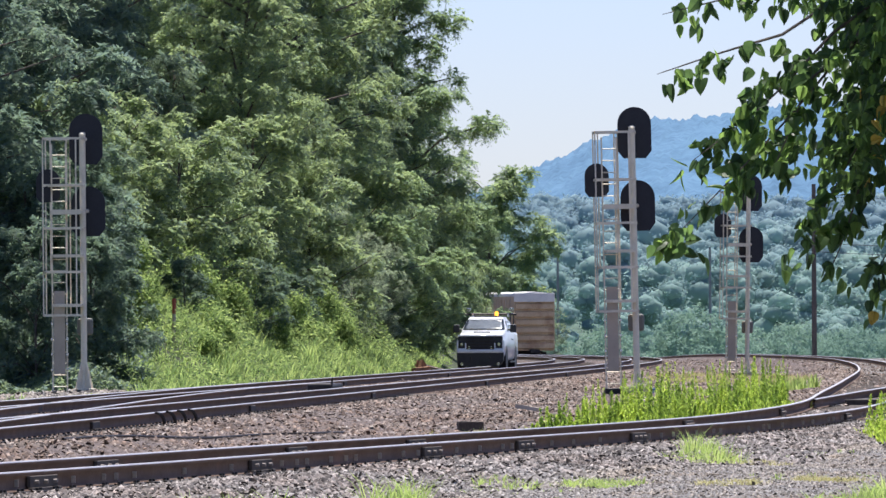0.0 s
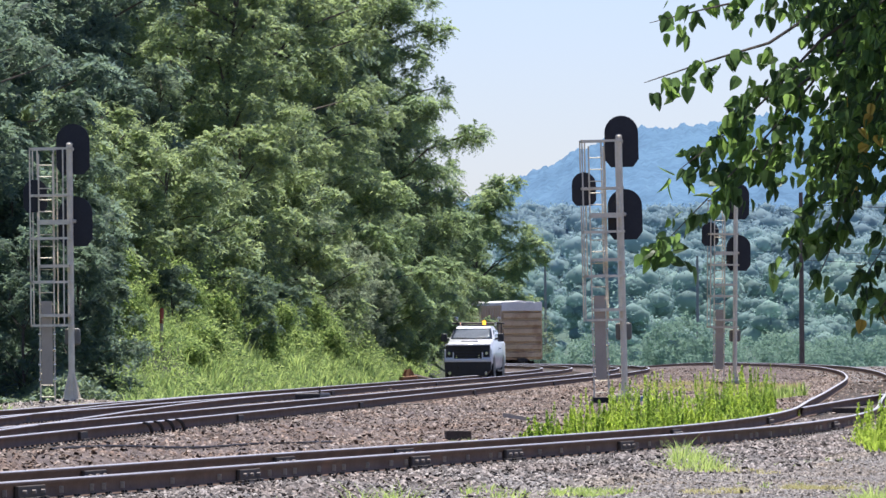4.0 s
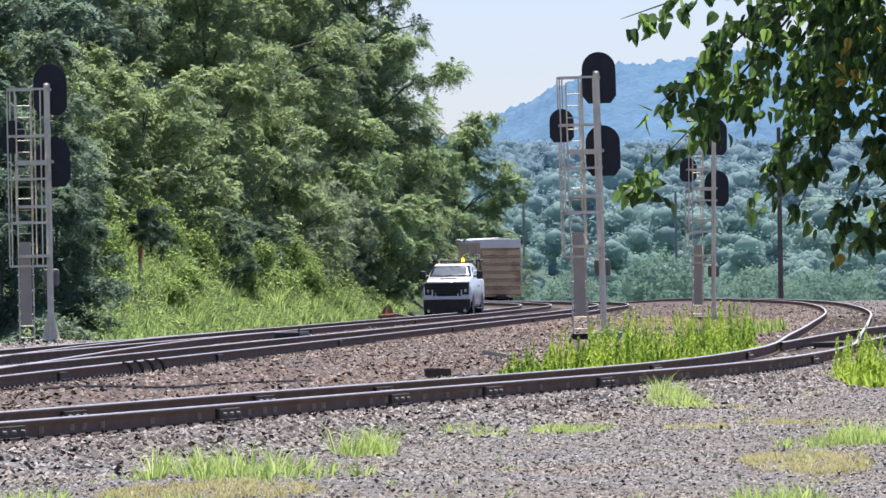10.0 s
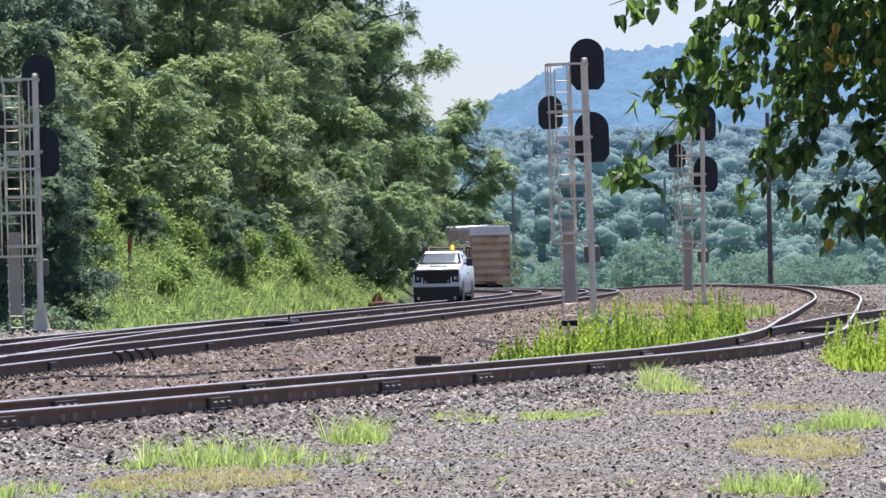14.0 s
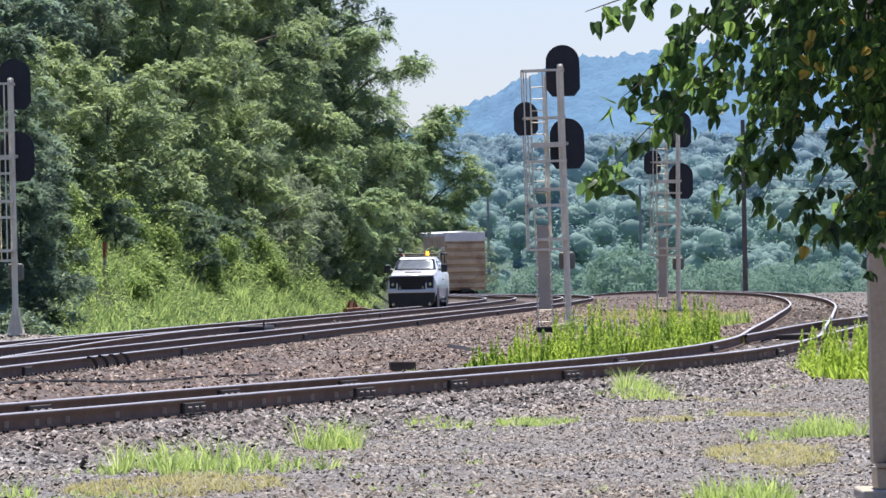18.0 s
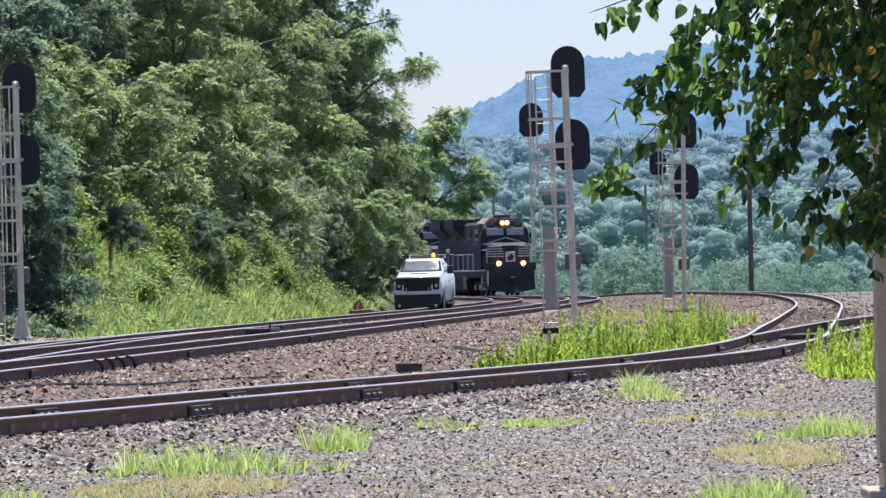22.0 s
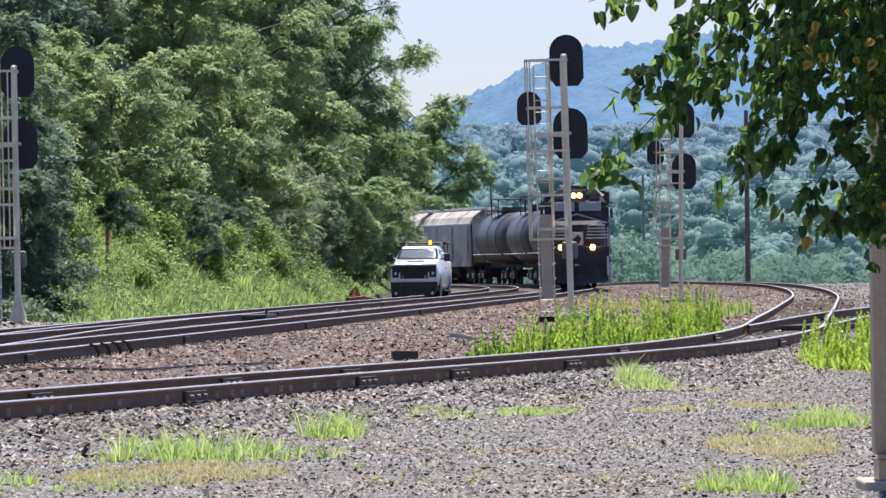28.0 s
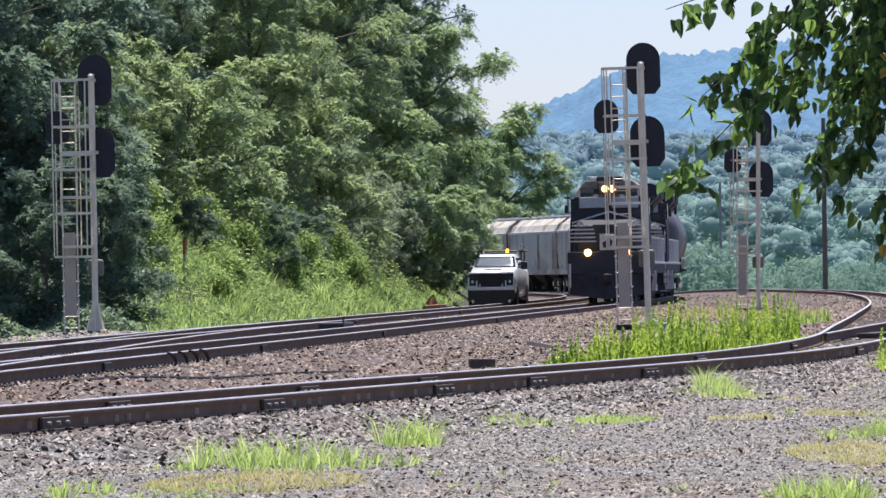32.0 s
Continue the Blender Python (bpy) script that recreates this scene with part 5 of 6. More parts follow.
def far_woods():
    """Crowns on the valley side, each of several leafy puffs; the farther, the bluer with painted haze."""
    rng = np.random.default_rng(77)
    n, puffs, m = 760, 9, 100
    y = np.sqrt(rng.uniform(284 ** 2, 950 ** 2, n))
    x = y * rng.uniform(-0.015, 0.2, n)
    z = lie(x, y * DEEP)[1]
    h = np.interp(y, [300, 450, 900], [5.4, 10.5, 18.0]) * rng.uniform(0.6, 1.22, n)
    slim = rng.uniform(0.75, 1.25, n)
    ico = bmesh.new()
    bmesh.ops.create_icosphere(ico, subdivisions=1, radius=1.0)
    iv = np.array([tuple(v.co) for v in ico.verts])
    fv = np.array([[v.index for v in f.verts] for f in ico.faces])
    ico.free()
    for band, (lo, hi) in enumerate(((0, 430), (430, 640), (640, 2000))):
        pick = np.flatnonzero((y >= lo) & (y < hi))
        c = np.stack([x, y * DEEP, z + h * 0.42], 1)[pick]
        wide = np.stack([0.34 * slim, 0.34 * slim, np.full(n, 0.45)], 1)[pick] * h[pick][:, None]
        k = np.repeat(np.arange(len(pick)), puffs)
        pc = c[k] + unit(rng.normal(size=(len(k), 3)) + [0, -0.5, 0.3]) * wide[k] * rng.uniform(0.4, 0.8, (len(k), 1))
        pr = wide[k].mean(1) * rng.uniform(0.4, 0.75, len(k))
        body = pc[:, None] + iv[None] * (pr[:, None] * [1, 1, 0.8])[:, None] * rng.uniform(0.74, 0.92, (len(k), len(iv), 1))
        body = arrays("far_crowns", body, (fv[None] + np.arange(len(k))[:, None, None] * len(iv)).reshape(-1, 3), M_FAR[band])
        tagged(smooth(body), "hazy crowns of the far woods", "woods", kind="stuff")
        j = np.repeat(np.arange(len(k)), m)
        d = unit(rng.normal(size=(len(j), 3)))
        p = pc[j] + d * (pr[j] * rng.uniform(0.84, 1.06, len(j)))[:, None] * [1, 1, 0.8]
        ax = unit(rng.normal(size=d.shape))
        sd = np.cross(unit(0.45 * d + [0, -0.5, 0.75] + rng.normal(0, 0.1, d.shape)), ax)
        ln = (rng.uniform(0.09, 0.2, len(j)) * pr[j])[:, None]
        v = np.stack([p - ax * ln * 0.6, p + ax * ln * 0.6, p + sd * ln], 1).reshape(-1, 3)
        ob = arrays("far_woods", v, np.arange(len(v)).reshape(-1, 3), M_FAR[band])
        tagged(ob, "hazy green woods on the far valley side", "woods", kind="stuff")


def far_bushes():
    rng = np.random.default_rng(78)
    n, m = 150, 700
    x = rng.uniform(4, 60, n)
    y = 255 + rng.uniform(0, 52, n)
    h = rng.uniform(0.0, 1.0, n) ** 2.5 * 2.6 + 1.2
    # one large round bush stands out
    x[0], y[0], h[0] = 17.6, 262.0, 5.0
    y = y * DEEP
    z = lie(x, y)[1]
    k = np.repeat(np.arange(n), (m * (h / 2.3) ** 2).astype(int))
    d = unit(rng.normal(size=(len(k), 3)))
    r = rng.uniform(0.8, 1.05, len(k)) * (1 + 0.2 * np.sin(d[:, 0] * 7 + k) * np.cos(d[:, 2] * 6 + k * 1.7) + 0.1 * np.sin(d[:, 1] * 15 + d[:, 2] * 12 + k))
    p = np.stack([x[k] + d[:, 0] * r * h[k] * 0.6, y[k] + d[:, 1] * r * h[k] * 0.6, z[k] + h[k] * 0.45 + d[:, 2] * r * h[k] * 0.5], 1)
    ax = unit(rng.normal(size=d.shape))
    sd = np.cross(unit(0.5 * d + [0, -0.45, 0.7] + rng.normal(0, 0.15, d.shape)), ax)
    ln = (rng.uniform(0.12, 0.26, len(k)) * (0.7 + 0.16 * h[k]))[:, None]
    v = np.stack([p - ax * ln * 0.5, p + ax * ln * 0.5, p + sd * ln * 0.9], 1).reshape(-1, 3)
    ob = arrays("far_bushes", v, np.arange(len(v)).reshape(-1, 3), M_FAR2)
    return tagged(ob, "bright green bushes beyond the curve", "bushes", kind="stuff")


far_woods()
far_bushes()


def hill():
    m, nodes, links, b = material("haze_blue_hill", 0.95)
    n1, n2 = noise_tex(nodes, links, 0.014, 6), noise_tex(nodes, links, 0.12, 5)
    mx = nodes.new("ShaderNodeMix")
    mx.inputs[0].default_value = 0.6
    links.new(n1.outputs["Fac"], mx.inputs[2])
    links.new(n2.outputs["Fac"], mx.inputs[3])
    # distance haze goes into these blues and into the faint emission
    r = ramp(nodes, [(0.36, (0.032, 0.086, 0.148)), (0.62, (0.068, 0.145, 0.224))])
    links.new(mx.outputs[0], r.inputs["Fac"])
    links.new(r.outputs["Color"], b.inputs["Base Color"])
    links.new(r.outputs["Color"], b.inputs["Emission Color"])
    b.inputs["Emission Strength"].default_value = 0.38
    xs, us = np.linspace(-500, 900, 421), np.linspace(0, 1, 60)
    far = 1.6
    gx, gu = np.meshgrid(xs, us)
    top = np.interp(gx, [-500, -100, 30, 68, 95, 140, 190, 260, 400, 620, 900], [40, 90, 130, 148, 166, 180, 184, 192, 205, 180, 150])
    rough = np.array([noise.fractal(Vector((a * 0.03, b_ * 5, 1.7)), 1.0, 2.0, 5) for a, b_ in zip(gx.ravel(), gu.ravel())]).reshape(gx.shape)
    bumps = np.random.default_rng(5).uniform(0, 1, gx.shape) ** 3
    z = -10 + (top + 9) * np.sin(gu * math.pi / 2) + (rough * 5 + bumps * 4.5) * np.minimum(1, gu * 3)
    y = (1900 + gu * 800) * far
    nx = len(xs)
    i = (np.arange(len(us) - 1)[:, None] * nx + np.arange(nx - 1)).ravel()
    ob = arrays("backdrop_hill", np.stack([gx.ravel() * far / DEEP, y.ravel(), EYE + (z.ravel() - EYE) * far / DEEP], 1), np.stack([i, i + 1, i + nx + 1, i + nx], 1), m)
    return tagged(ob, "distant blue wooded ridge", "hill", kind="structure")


hill()


# ---- loose stone ----
# angular chips: a four-cornered foot and a skew ridge
CORNERS = np.array([(-1, -0.7, -0.5), (0.9, -0.8, -0.5), (1, 0.7, -0.5), (-0.8, 0.8, -0.5), (-0.45, 0.1, 0.55), (0.4, -0.1, 0.7)], float)
FACETS = np.array([(0, 1, 5), (0, 5, 4), (1, 2, 5), (2, 3, 4), (2, 4, 5), (3, 0, 4)])


def stones(name, x, y, z, size, mat, label, seed):
    rng = np.random.default_rng(seed)
    n = len(x)
    v = (CORNERS[None] + rng.uniform(-0.35, 0.35, (n, 6, 3))) * size[:, None, None] * rng.uniform(0.5, 1.25, (n, 1, 3)) * [0.58, 0.56, 0.36]
    a = rng.uniform(0, 2 * math.pi, n)
    tilt = rng.normal(0, 0.42, (n, 2))
    ca, sa = np.cos(a), np.sin(a)
    vx = v[:, :, 0] * ca[:, None] - v[:, :, 1] * sa[:, None]
    vy = v[:, :, 0] * sa[:, None] + v[:, :, 1] * ca[:, None]
    vz = v[:, :, 2] + vx * tilt[:, :1] + vy * tilt[:, 1:]
    v = np.stack([vx, vy, vz], 2) + np.stack([x, y, z + size * 0.26], 1)[:, None]
    f = (np.arange(n)[:, None, None] * 6 + FACETS[None]).reshape(-1, 3)
    return tagged(arrays(name, v, f, mat), label, "gravel", kind="stuff")


def scatter(n, y0, y1, seed, left=-0.172, right=0.192):
    rng = np.random.default_rng(seed)
    y = np.sqrt(rng.uniform(y0 ** 2, y1 ** 2, n))
    return y * rng.uniform(left, right, n), y * DEEP, rng


def loose_stone():
    x, y, rng = scatter(190000, 18, 58, 5)
    d, z = lie(x, y)
    s = d["siding"]
    keep = (s > -0.6) & (np.abs(np.abs(s) - 0.754) > 0.1) & (rng.uniform(0, 1, len(x)) < np.where(s < 3.3, 1.0, 0.95))
    size = np.where(s < 3.3, rng.uniform(0.028, 0.066, len(x)), rng.uniform(0.013, 0.036, len(x)))
    for name, k, mat, label in (("shoulder_stones", keep & (s < 3.0 + 0.4 * np.sin(y * 0.33)), M_SHOULDER, "blue-grey crushed ballast on the siding shoulder"),
                                ("yard_stones", keep & (s >= 3.0 + 0.4 * np.sin(y * 0.33)), M_STONE, "fine grey crushed stone of the yard")):
        stones(name, x[k], y[k], z[k], size[k], mat, label, 6)
    x, y, rng = scatter(125000, 30, 125, 9)
    d, z = lie(x, y)
    keep = (d["siding"] < -0.6) & (d["main_2"] > -2.4)
    for k in ("siding", "main_1", "main_2"):
        keep &= np.abs(np.abs(d[k]) - 0.754) > 0.12
    size = rng.uniform(0.038, 0.085, len(x)) * (1 + 0.3 * ease(y / DEEP, 60, 110))
    stones("brown_stones", x[keep], y[keep], z[keep], size[keep], M_BSTONE, "brown crushed ballast between the tracks", 7)
    x, y, rng = scatter(16000, 56, 190, 10, 0.0, 0.2)
    d, z = lie(x, y)
    keep = (d["main_1"] > 0.9) & (np.abs(np.abs(d["siding"]) - 0.754) > 0.12)
    stones("pale_stones", x[keep], y[keep], z[keep], rng.uniform(0.05, 0.11, len(x))[keep], M_BSTONE, "ballast of the curve", 8)

    rng = np.random.default_rng(14)
    x, y = rng.uniform(-12.6, -8.2, 5000), rng.uniform(77.5, 85, 5000) * DEEP
    z = lie(x, y)[1] + 0.14 * np.exp(-((x + 10.4) / 1.6) ** 2 - ((y / DEEP - 82) / 2.6) ** 2) * rng.uniform(0.2, 1, 5000)
    stones("mound_stones", x, y, z, rng.uniform(0.05, 0.12, 5000), M_STONE, "low mound of grey stone round the mast foot", 15)


loose_stone()


# ---- grass and weeds ----
def blades(name, label, x, y, h, mat, per, seed, spread=0.05, width=0.012, lean=0.35, category="grass"):
    """Tufts of narrow bent blades, each two triangles and a tip."""
    rng = np.random.default_rng(seed)
    z = lie(x, y)[1]
    k = np.repeat(np.arange(len(x)), per)
    n = len(k)
    a = rng.uniform(0, 2 * math.pi, n)
    hh = h[k] * rng.uniform(0.5, 1.1, n)
    r = rng.uniform(0, spread, n)
    base = np.stack([x[k] + r * np.cos(a), y[k] + r * np.sin(a), z[k] - 0.02], 1)
    out = np.stack([np.cos(a), np.sin(a), np.zeros(n)], 1)
    side = np.stack([-np.sin(a), np.cos(a), np.zeros(n)], 1) * (width * rng.uniform(0.6, 1.4, n))[:, None]
    ln = (lean * rng.uniform(0.3, 1.3, n) * hh)[:, None]
    up = np.array([0, 0, 1.0])
    m = base + up * (hh * 0.6)[:, None] + out * ln * 0.4
    t = base + up * (hh * rng.uniform(0.85, 1.0, n))[:, None] + out * ln
    v = np.stack([base - side, base + side, m + side * 0.8, m - side * 0.8, t], 1)
    i = np.arange(n)[:, None] * 5
    f = np.concatenate([i + [0, 1, 2], i + [0, 2, 3], i + [3, 2, 4]], 1).reshape(-1, 3)
    return tagged(arrays(name, v, f, mat), label, category, kind="stuff")


def spikes(name, label, x, y, h, mat, per, seed):
    """Upright weeds: leaves set round a stem, slanting up, all the way to its tip."""
    rng = np.random.default_rng(seed)
    z = lie(x, y)[1]
    k = np.repeat(np.arange(len(x)), per)
    n = len(k)
    f = rng.uniform(0.0, 1.0, n)
    a = rng.uniform(0, 2 * math.pi, n)
    out = np.stack([np.cos(a), np.sin(a), np.zeros(n)], 1)
    tilt = rng.normal(0, 0.06, (len(x), 2))
    r = 0.046 * (1.15 - f)
    p = np.stack([x[k] + tilt[k, 0] * f * h[k], y[k] + tilt[k, 1] * f * h[k], z[k] + f * h[k]], 1) + out * r[:, None]
    ln = rng.uniform(0.06, 0.105, n) * (1.15 - 0.5 * f)
    ob = leaves(name, p, out * 0.8 + [0, 0, 0.7] + rng.normal(0, 0.2, p.shape), out * 0.5 + [0, 0, 1.0], ln, ln * 0.27, mat, None)
    return tagged(ob, label, "weeds", kind="stuff")


def disc(rng, x, y, rx, ry, n):
    a, r = rng.uniform(0, 2 * math.pi, n), np.sqrt(rng.uniform(0, 1, n))
    return x + rx * r * np.cos(a), (y + ry * r * np.sin(a)) * DEEP


def weeds():
    rng = np.random.default_rng(31)
    # tall lime weeds along the inside of the siding, thinning towards the mast
    left = beside(SIDING, -1.0)
    n = 430
    y = rng.uniform(42.2, 60, n)
    off = np.interp(y, [42.2, 44.5, 47.5, 51, 55, 60], [0.5, 1.1, 1.9, 1.8, 1.1, 0.4]) * rng.uniform(0.0, 1, n)
    x = np.interp(y * DEEP, left[:, 1], left[:, 0]) - off
    x2, y2 = disc(rng, 3.3, 60, 0.9, 4.0, 50)
    x, y = np.r_[x, x2], np.r_[y * DEEP, y2]
    d, _ = lie(x, y)
    k = d["siding"] < -1.15
    hh = (rng.uniform(0.0, 1.0, k.sum()) ** 2.2 * 0.78 + 0.25) * np.interp(y[k] / DEEP, [43, 45, 48, 60], [0.35, 0.65, 0.95, 0.95]) * ease(x[k] / y[k] * DEEP, 0.008, 0.018) + 0.06
    sx_, sy_ = x[k], y[k]
    spikes("lime_weeds", "tall lime-green weeds growing between the tracks", sx_[::2], sy_[::2], hh[::2], M_WEED, 100, 32)
    spikes("lime_weeds", "tall darker green weed stems between the tracks", sx_[1::2], sy_[1::2], hh[1::2], M_SPIKE, 100, 42)
    blades("weed_undergrowth", "low bright grass under the tall weeds", x[k] + rng.normal(0, 0.12, k.sum()), y[k] + rng.normal(0, 0.3, k.sum()), rng.uniform(0.08, 0.24, k.sum()), M_WEED, 26, 36, 0.16, 0.011, 0.6)
    x, y = disc(rng, 0.45, 45.2, 0.75, 2.4, 190)
    k = lie(x, y)[0]["siding"] < -1.1
    blades("low_weeds", "short bright grass at the end of the weed bed", x[k], y[k], rng.uniform(0.05, 0.22, k.sum()), M_WEED, 14, 38, 0.12, 0.01, 0.7, "weeds")
    x, y = disc(rng, 6.75, 44.6, 1.2, 4.2, 240)
    d, _ = lie(x, y)
    k = d["siding"] > 1.9
    spikes("lime_weeds", "tall bright weeds on the gravel outside the curve", x[k], y[k], rng.uniform(0.25, 0.75, k.sum()), M_WEED, 95, 33)
    blades("weed_undergrowth", "low bright grass under the tall weeds", x[k], y[k], rng.uniform(0.1, 0.3, k.sum()), M_WEED, 22, 37, 0.16, 0.011, 0.6)
    x, y = disc(rng, 8.0, 82, 0.8, 3.0, 40)
    x2, y2 = disc(rng, 6.2, 80, 1.3, 2.5, 45)
    blades("low_weeds", "low green weeds near the far mast", np.r_[x, x2], np.r_[y, y2], np.r_[rng.uniform(0.3, 0.6, 40), rng.uniform(0.08, 0.22, 45)], M_TUFT, 12, 34, 0.1, 0.016, 0.4, "weeds")
    x, y = disc(rng, 8.6, 108, 2.6, 12, 420)
    blades("dry_grass", "dry straw-coloured grass by the far mast", x, y, rng.uniform(0.1, 0.28, 420), M_STRAW, 10, 35, 0.12, 0.014, 0.6)
    # tufts in the yard: x, y, half widths, tufts, height, dry share
    tufts = [(-1.95, 25.4, 0.62, 0.9, 70, 0.24, 0), (-1.3, 25.0, 0.7, 0.7, 40, 0.16, 0), (-0.72, 28.8, 0.26, 0.7, 42, 0.26, 0), (0.28, 33, 0.4, 0.8, 60, 0.09, 0), (1.3, 33.0, 0.45, 0.7, 120, 0.08, 0),
             (2.9, 38.8, 0.36, 0.9, 46, 0.27, 0), (2.45, 38.0, 0.2, 0.5, 12, 0.13, 0), (3.4, 29.2, 0.3, 0.8, 36, 0.12, 0), (3.95, 29.6, 0.35, 0.9, 60, 0.17, 0), (3.04, 26.6, 0.55, 1.4, 420, 0.07, 1),
             (2.3, 21.4, 0.3, 0.55, 44, 0.16, 0), (2.0, 21.2, 0.2, 0.4, 20, 0.12, 0), (-3.05, 23.0, 0.25, 0.5, 26, 0.13, 0), (-1.75, 23.6, 0.85, 0.8, 420, 0.07, 1), (-2.2, 22.9, 0.4, 0.5, 30, 0.08, 0),
             (2.6, 32.4, 0.35, 0.7, 120, 0.06, 1), (3.7, 33.2, 0.35, 0.8, 130, 0.07, 1), (4.4, 26.5, 0.4, 0.8, 100, 0.08, 1), (3.3, 38.6, 0.5, 0.9, 130, 0.07, 1), (0.85, 44, 0.25, 0.9, 16, 0.2, 0), (0.1, 47.5, 0.35, 1.6, 26, 0.2, 0), (-0.6, 47.5, 0.3, 1.2, 14, 0.12, 1),
             (3.0, 24.8, 0.3, 0.5, 16, 0.05, 1), (0.4, 25.5, 0.3, 0.4, 6, 0.06, 0)]
    for i, (tx, ty, rx, ry, n, h, dry) in enumerate(tufts):
        n = int(n * 0.95)
        x, y = disc(rng, tx, ty, rx, ry, n)
        blades("grass_tuft", "dry low grass in the gravel" if dry else "bright green grass tuft in the gravel", x, y, (0.3 + 1.15 * rng.uniform(0, 1, n) ** 1.6) * h, M_STRAW if dry else M_TUFT, 14, 40 + i, 0.1, 0.0055, 0.95, "grass")
    x, y, _ = scatter(420, 20, 44, 77, -0.15, 0.17)
    d, _ = lie(x, y)
    k = (d["siding"] > 2.6) & (np.sin(x * 1.9 + 0.6) + np.cos(y * 0.38 + x) > 0.5)
    blades("sparse_weeds", "tiny scattered weeds in the gravel", x[k], y[k], rng.uniform(0.03, 0.1, k.sum()), M_TUFT, 7, 78, 0.05, 0.006, 0.9, "weeds")
    # the grassy bank beside the second track
    n = 11000
    y = rng.uniform(66, 168, n)
    mx = np.interp(y * DEEP, MAIN_2[:60, 1], MAIN_2[:60, 0])
    x = mx - 2.7 - 6.8 * rng.uniform(0, 1, n) ** 0.9
    patch = np.sin(x * 1.1 + 1.7) * np.cos(y * 0.35) + np.sin(y * 0.9 + x)
    hgt = np.clip(rng.uniform(0.3, 0.75, n) + 0.22 * patch, 0.2, 1.2) * ease(-(x - mx), 2.6, 3.8) * (1 - 0.5 * ease(y, 112, 122))
    lim = np.interp(y, [66, 86, 100, 108, 116, 121, 125, 150, 158], [9, 7.4, 6.6, 5.2, 3.8, 2.8, 2.2, 1.5, 0.6])
    open_ = (mx - 2.7 - x < lim) & (((y > 86) & (x / y > -0.111 + rng.normal(0, 0.004, n))) | (x > mx - 3.3))
    blades("bank_grass", "tall rank grass and weeds on the bank", x[open_], y[open_] * DEEP, (hgt * 0.7 + 0.08)[open_], M_GRASS, 8, 61, 0.14, 0.017, 0.9)
    # leafy weeds among the grass
    n = 80000
    y = rng.uniform(86, 160, n)
    mx = np.interp(y * DEEP, MAIN_2[:60, 1], MAIN_2[:60, 0])
    x = mx - 3.3 - 6.4 * rng.uniform(0, 1, n)
    z = lie(x, y * DEEP)[1]
    lim = np.interp(y, [86, 100, 108, 116, 121, 125, 150, 158], [7.4, 6.6, 5.2, 3.6, 2.6, 2.0, 1.3, 0.4])
    keep = (x / y > -0.111 + rng.normal(0, 0.004, n)) & (mx - 2.7 - x < lim)
    x, y, z, mx = x[keep], y[keep], z[keep], mx[keep]
    n = len(x)
    lump = np.clip(1.2 * np.sin(x * 1.9) * np.cos(y * 0.8 + 1) + 0.7 * np.sin(x * 0.7 + y * 0.4), -0.5, 1.7)
    p = np.stack([x, y * DEEP, z + rng.uniform(0.1, 1.0, n) * (0.5 + 0.7 * lump) * ease(mx - x, 2.9, 4.2)], 1)
    ln = rng.uniform(0.07, 0.2, n)
    ob = leaves("bank_weeds", p, rng.normal(0, 0.45, p.shape) + [0.1, -0.3, 0.9], rng.normal(size=p.shape), ln, ln * 0.36, M_GRASS, None)
    tagged(ob, "leafy green weeds covering the bank", "weeds", kind="stuff")
    # dark undergrowth behind the mast foot
    n = 14000
    x, y = rng.uniform(-16.5, -9.2, n), 85.6 + 7 * rng.uniform(0, 1, n) ** 1.3
    keep = x / y < -0.104 + rng.normal(0, 0.003, n)
    x, y = x[keep], y[keep]
    p = np.stack([x, y * DEEP, lie(x, y * DEEP)[1] + rng.uniform(0, 1, len(x)) * (0.5 + 0.35 * np.sin(x * 2 + y))], 1)
    ln = rng.uniform(0.1, 0.24, len(x))
    ob = leaves("undergrowth", p, rng.normal(0, 0.5, p.shape) + [0, -0.3, 0.8], rng.normal(size=p.shape), ln, ln * 0.5, M_LEAF_A, None)
    tagged(ob, "dark leafy undergrowth behind the mast", "undergrowth", kind="stuff")
    # bushy clumps along the upper bank
    n = 150
    y = rng.uniform(90, 158, n)
    mx = np.interp(y * DEEP, MAIN_2[:60, 1], MAIN_2[:60, 0])
    u = rng.uniform(0, 1, n)
    x = mx - 4.4 - 5.0 * u
    lim = np.interp(y, [86, 100, 108, 116, 121], [7.8, 7.0, 5.2, 2.4, 0.7])
    keep = (x / y > -0.112) & (mx - 2.7 - x < lim) & ~((np.abs(x / y + 0.0962) < 0.009) & (y < 97))
    x, y, u = x[keep], y[keep] * DEEP, u[keep]
    z = lie(x, y)[1]
    r = rng.uniform(0.4, 0.9, len(x)) * (0.6 + 0.55 * u)
    puffs = []
    for a, b, c, q in zip(x, y, z, r):
        for _ in range(4):
            puffs.append((a + rng.normal(0, 0.35) * q, b + rng.normal(0, 0.5) * q, c + q * rng.uniform(0.2, 2.3), q * rng.uniform(0.35, 0.65)))
    p, d = crown_points(rng, puffs, 85000, 1.1)
    p = p + rng.normal(0, 0.13, p.shape) * [1, 1, 1.5]
    ln = rng.uniform(0.06, 0.15, len(p))
    ob = leaves("bank_bushes", p, d * 0.8 + rng.normal(0, 0.3, p.shape) + [0, 0, 0.45], d + rng.normal(0, 0.6, p.shape), ln, ln * 0.55, M_GRASS, None)
    tagged(ob, "bushy bright green clumps on the upper bank", "bushes", kind="stuff")


weeds()


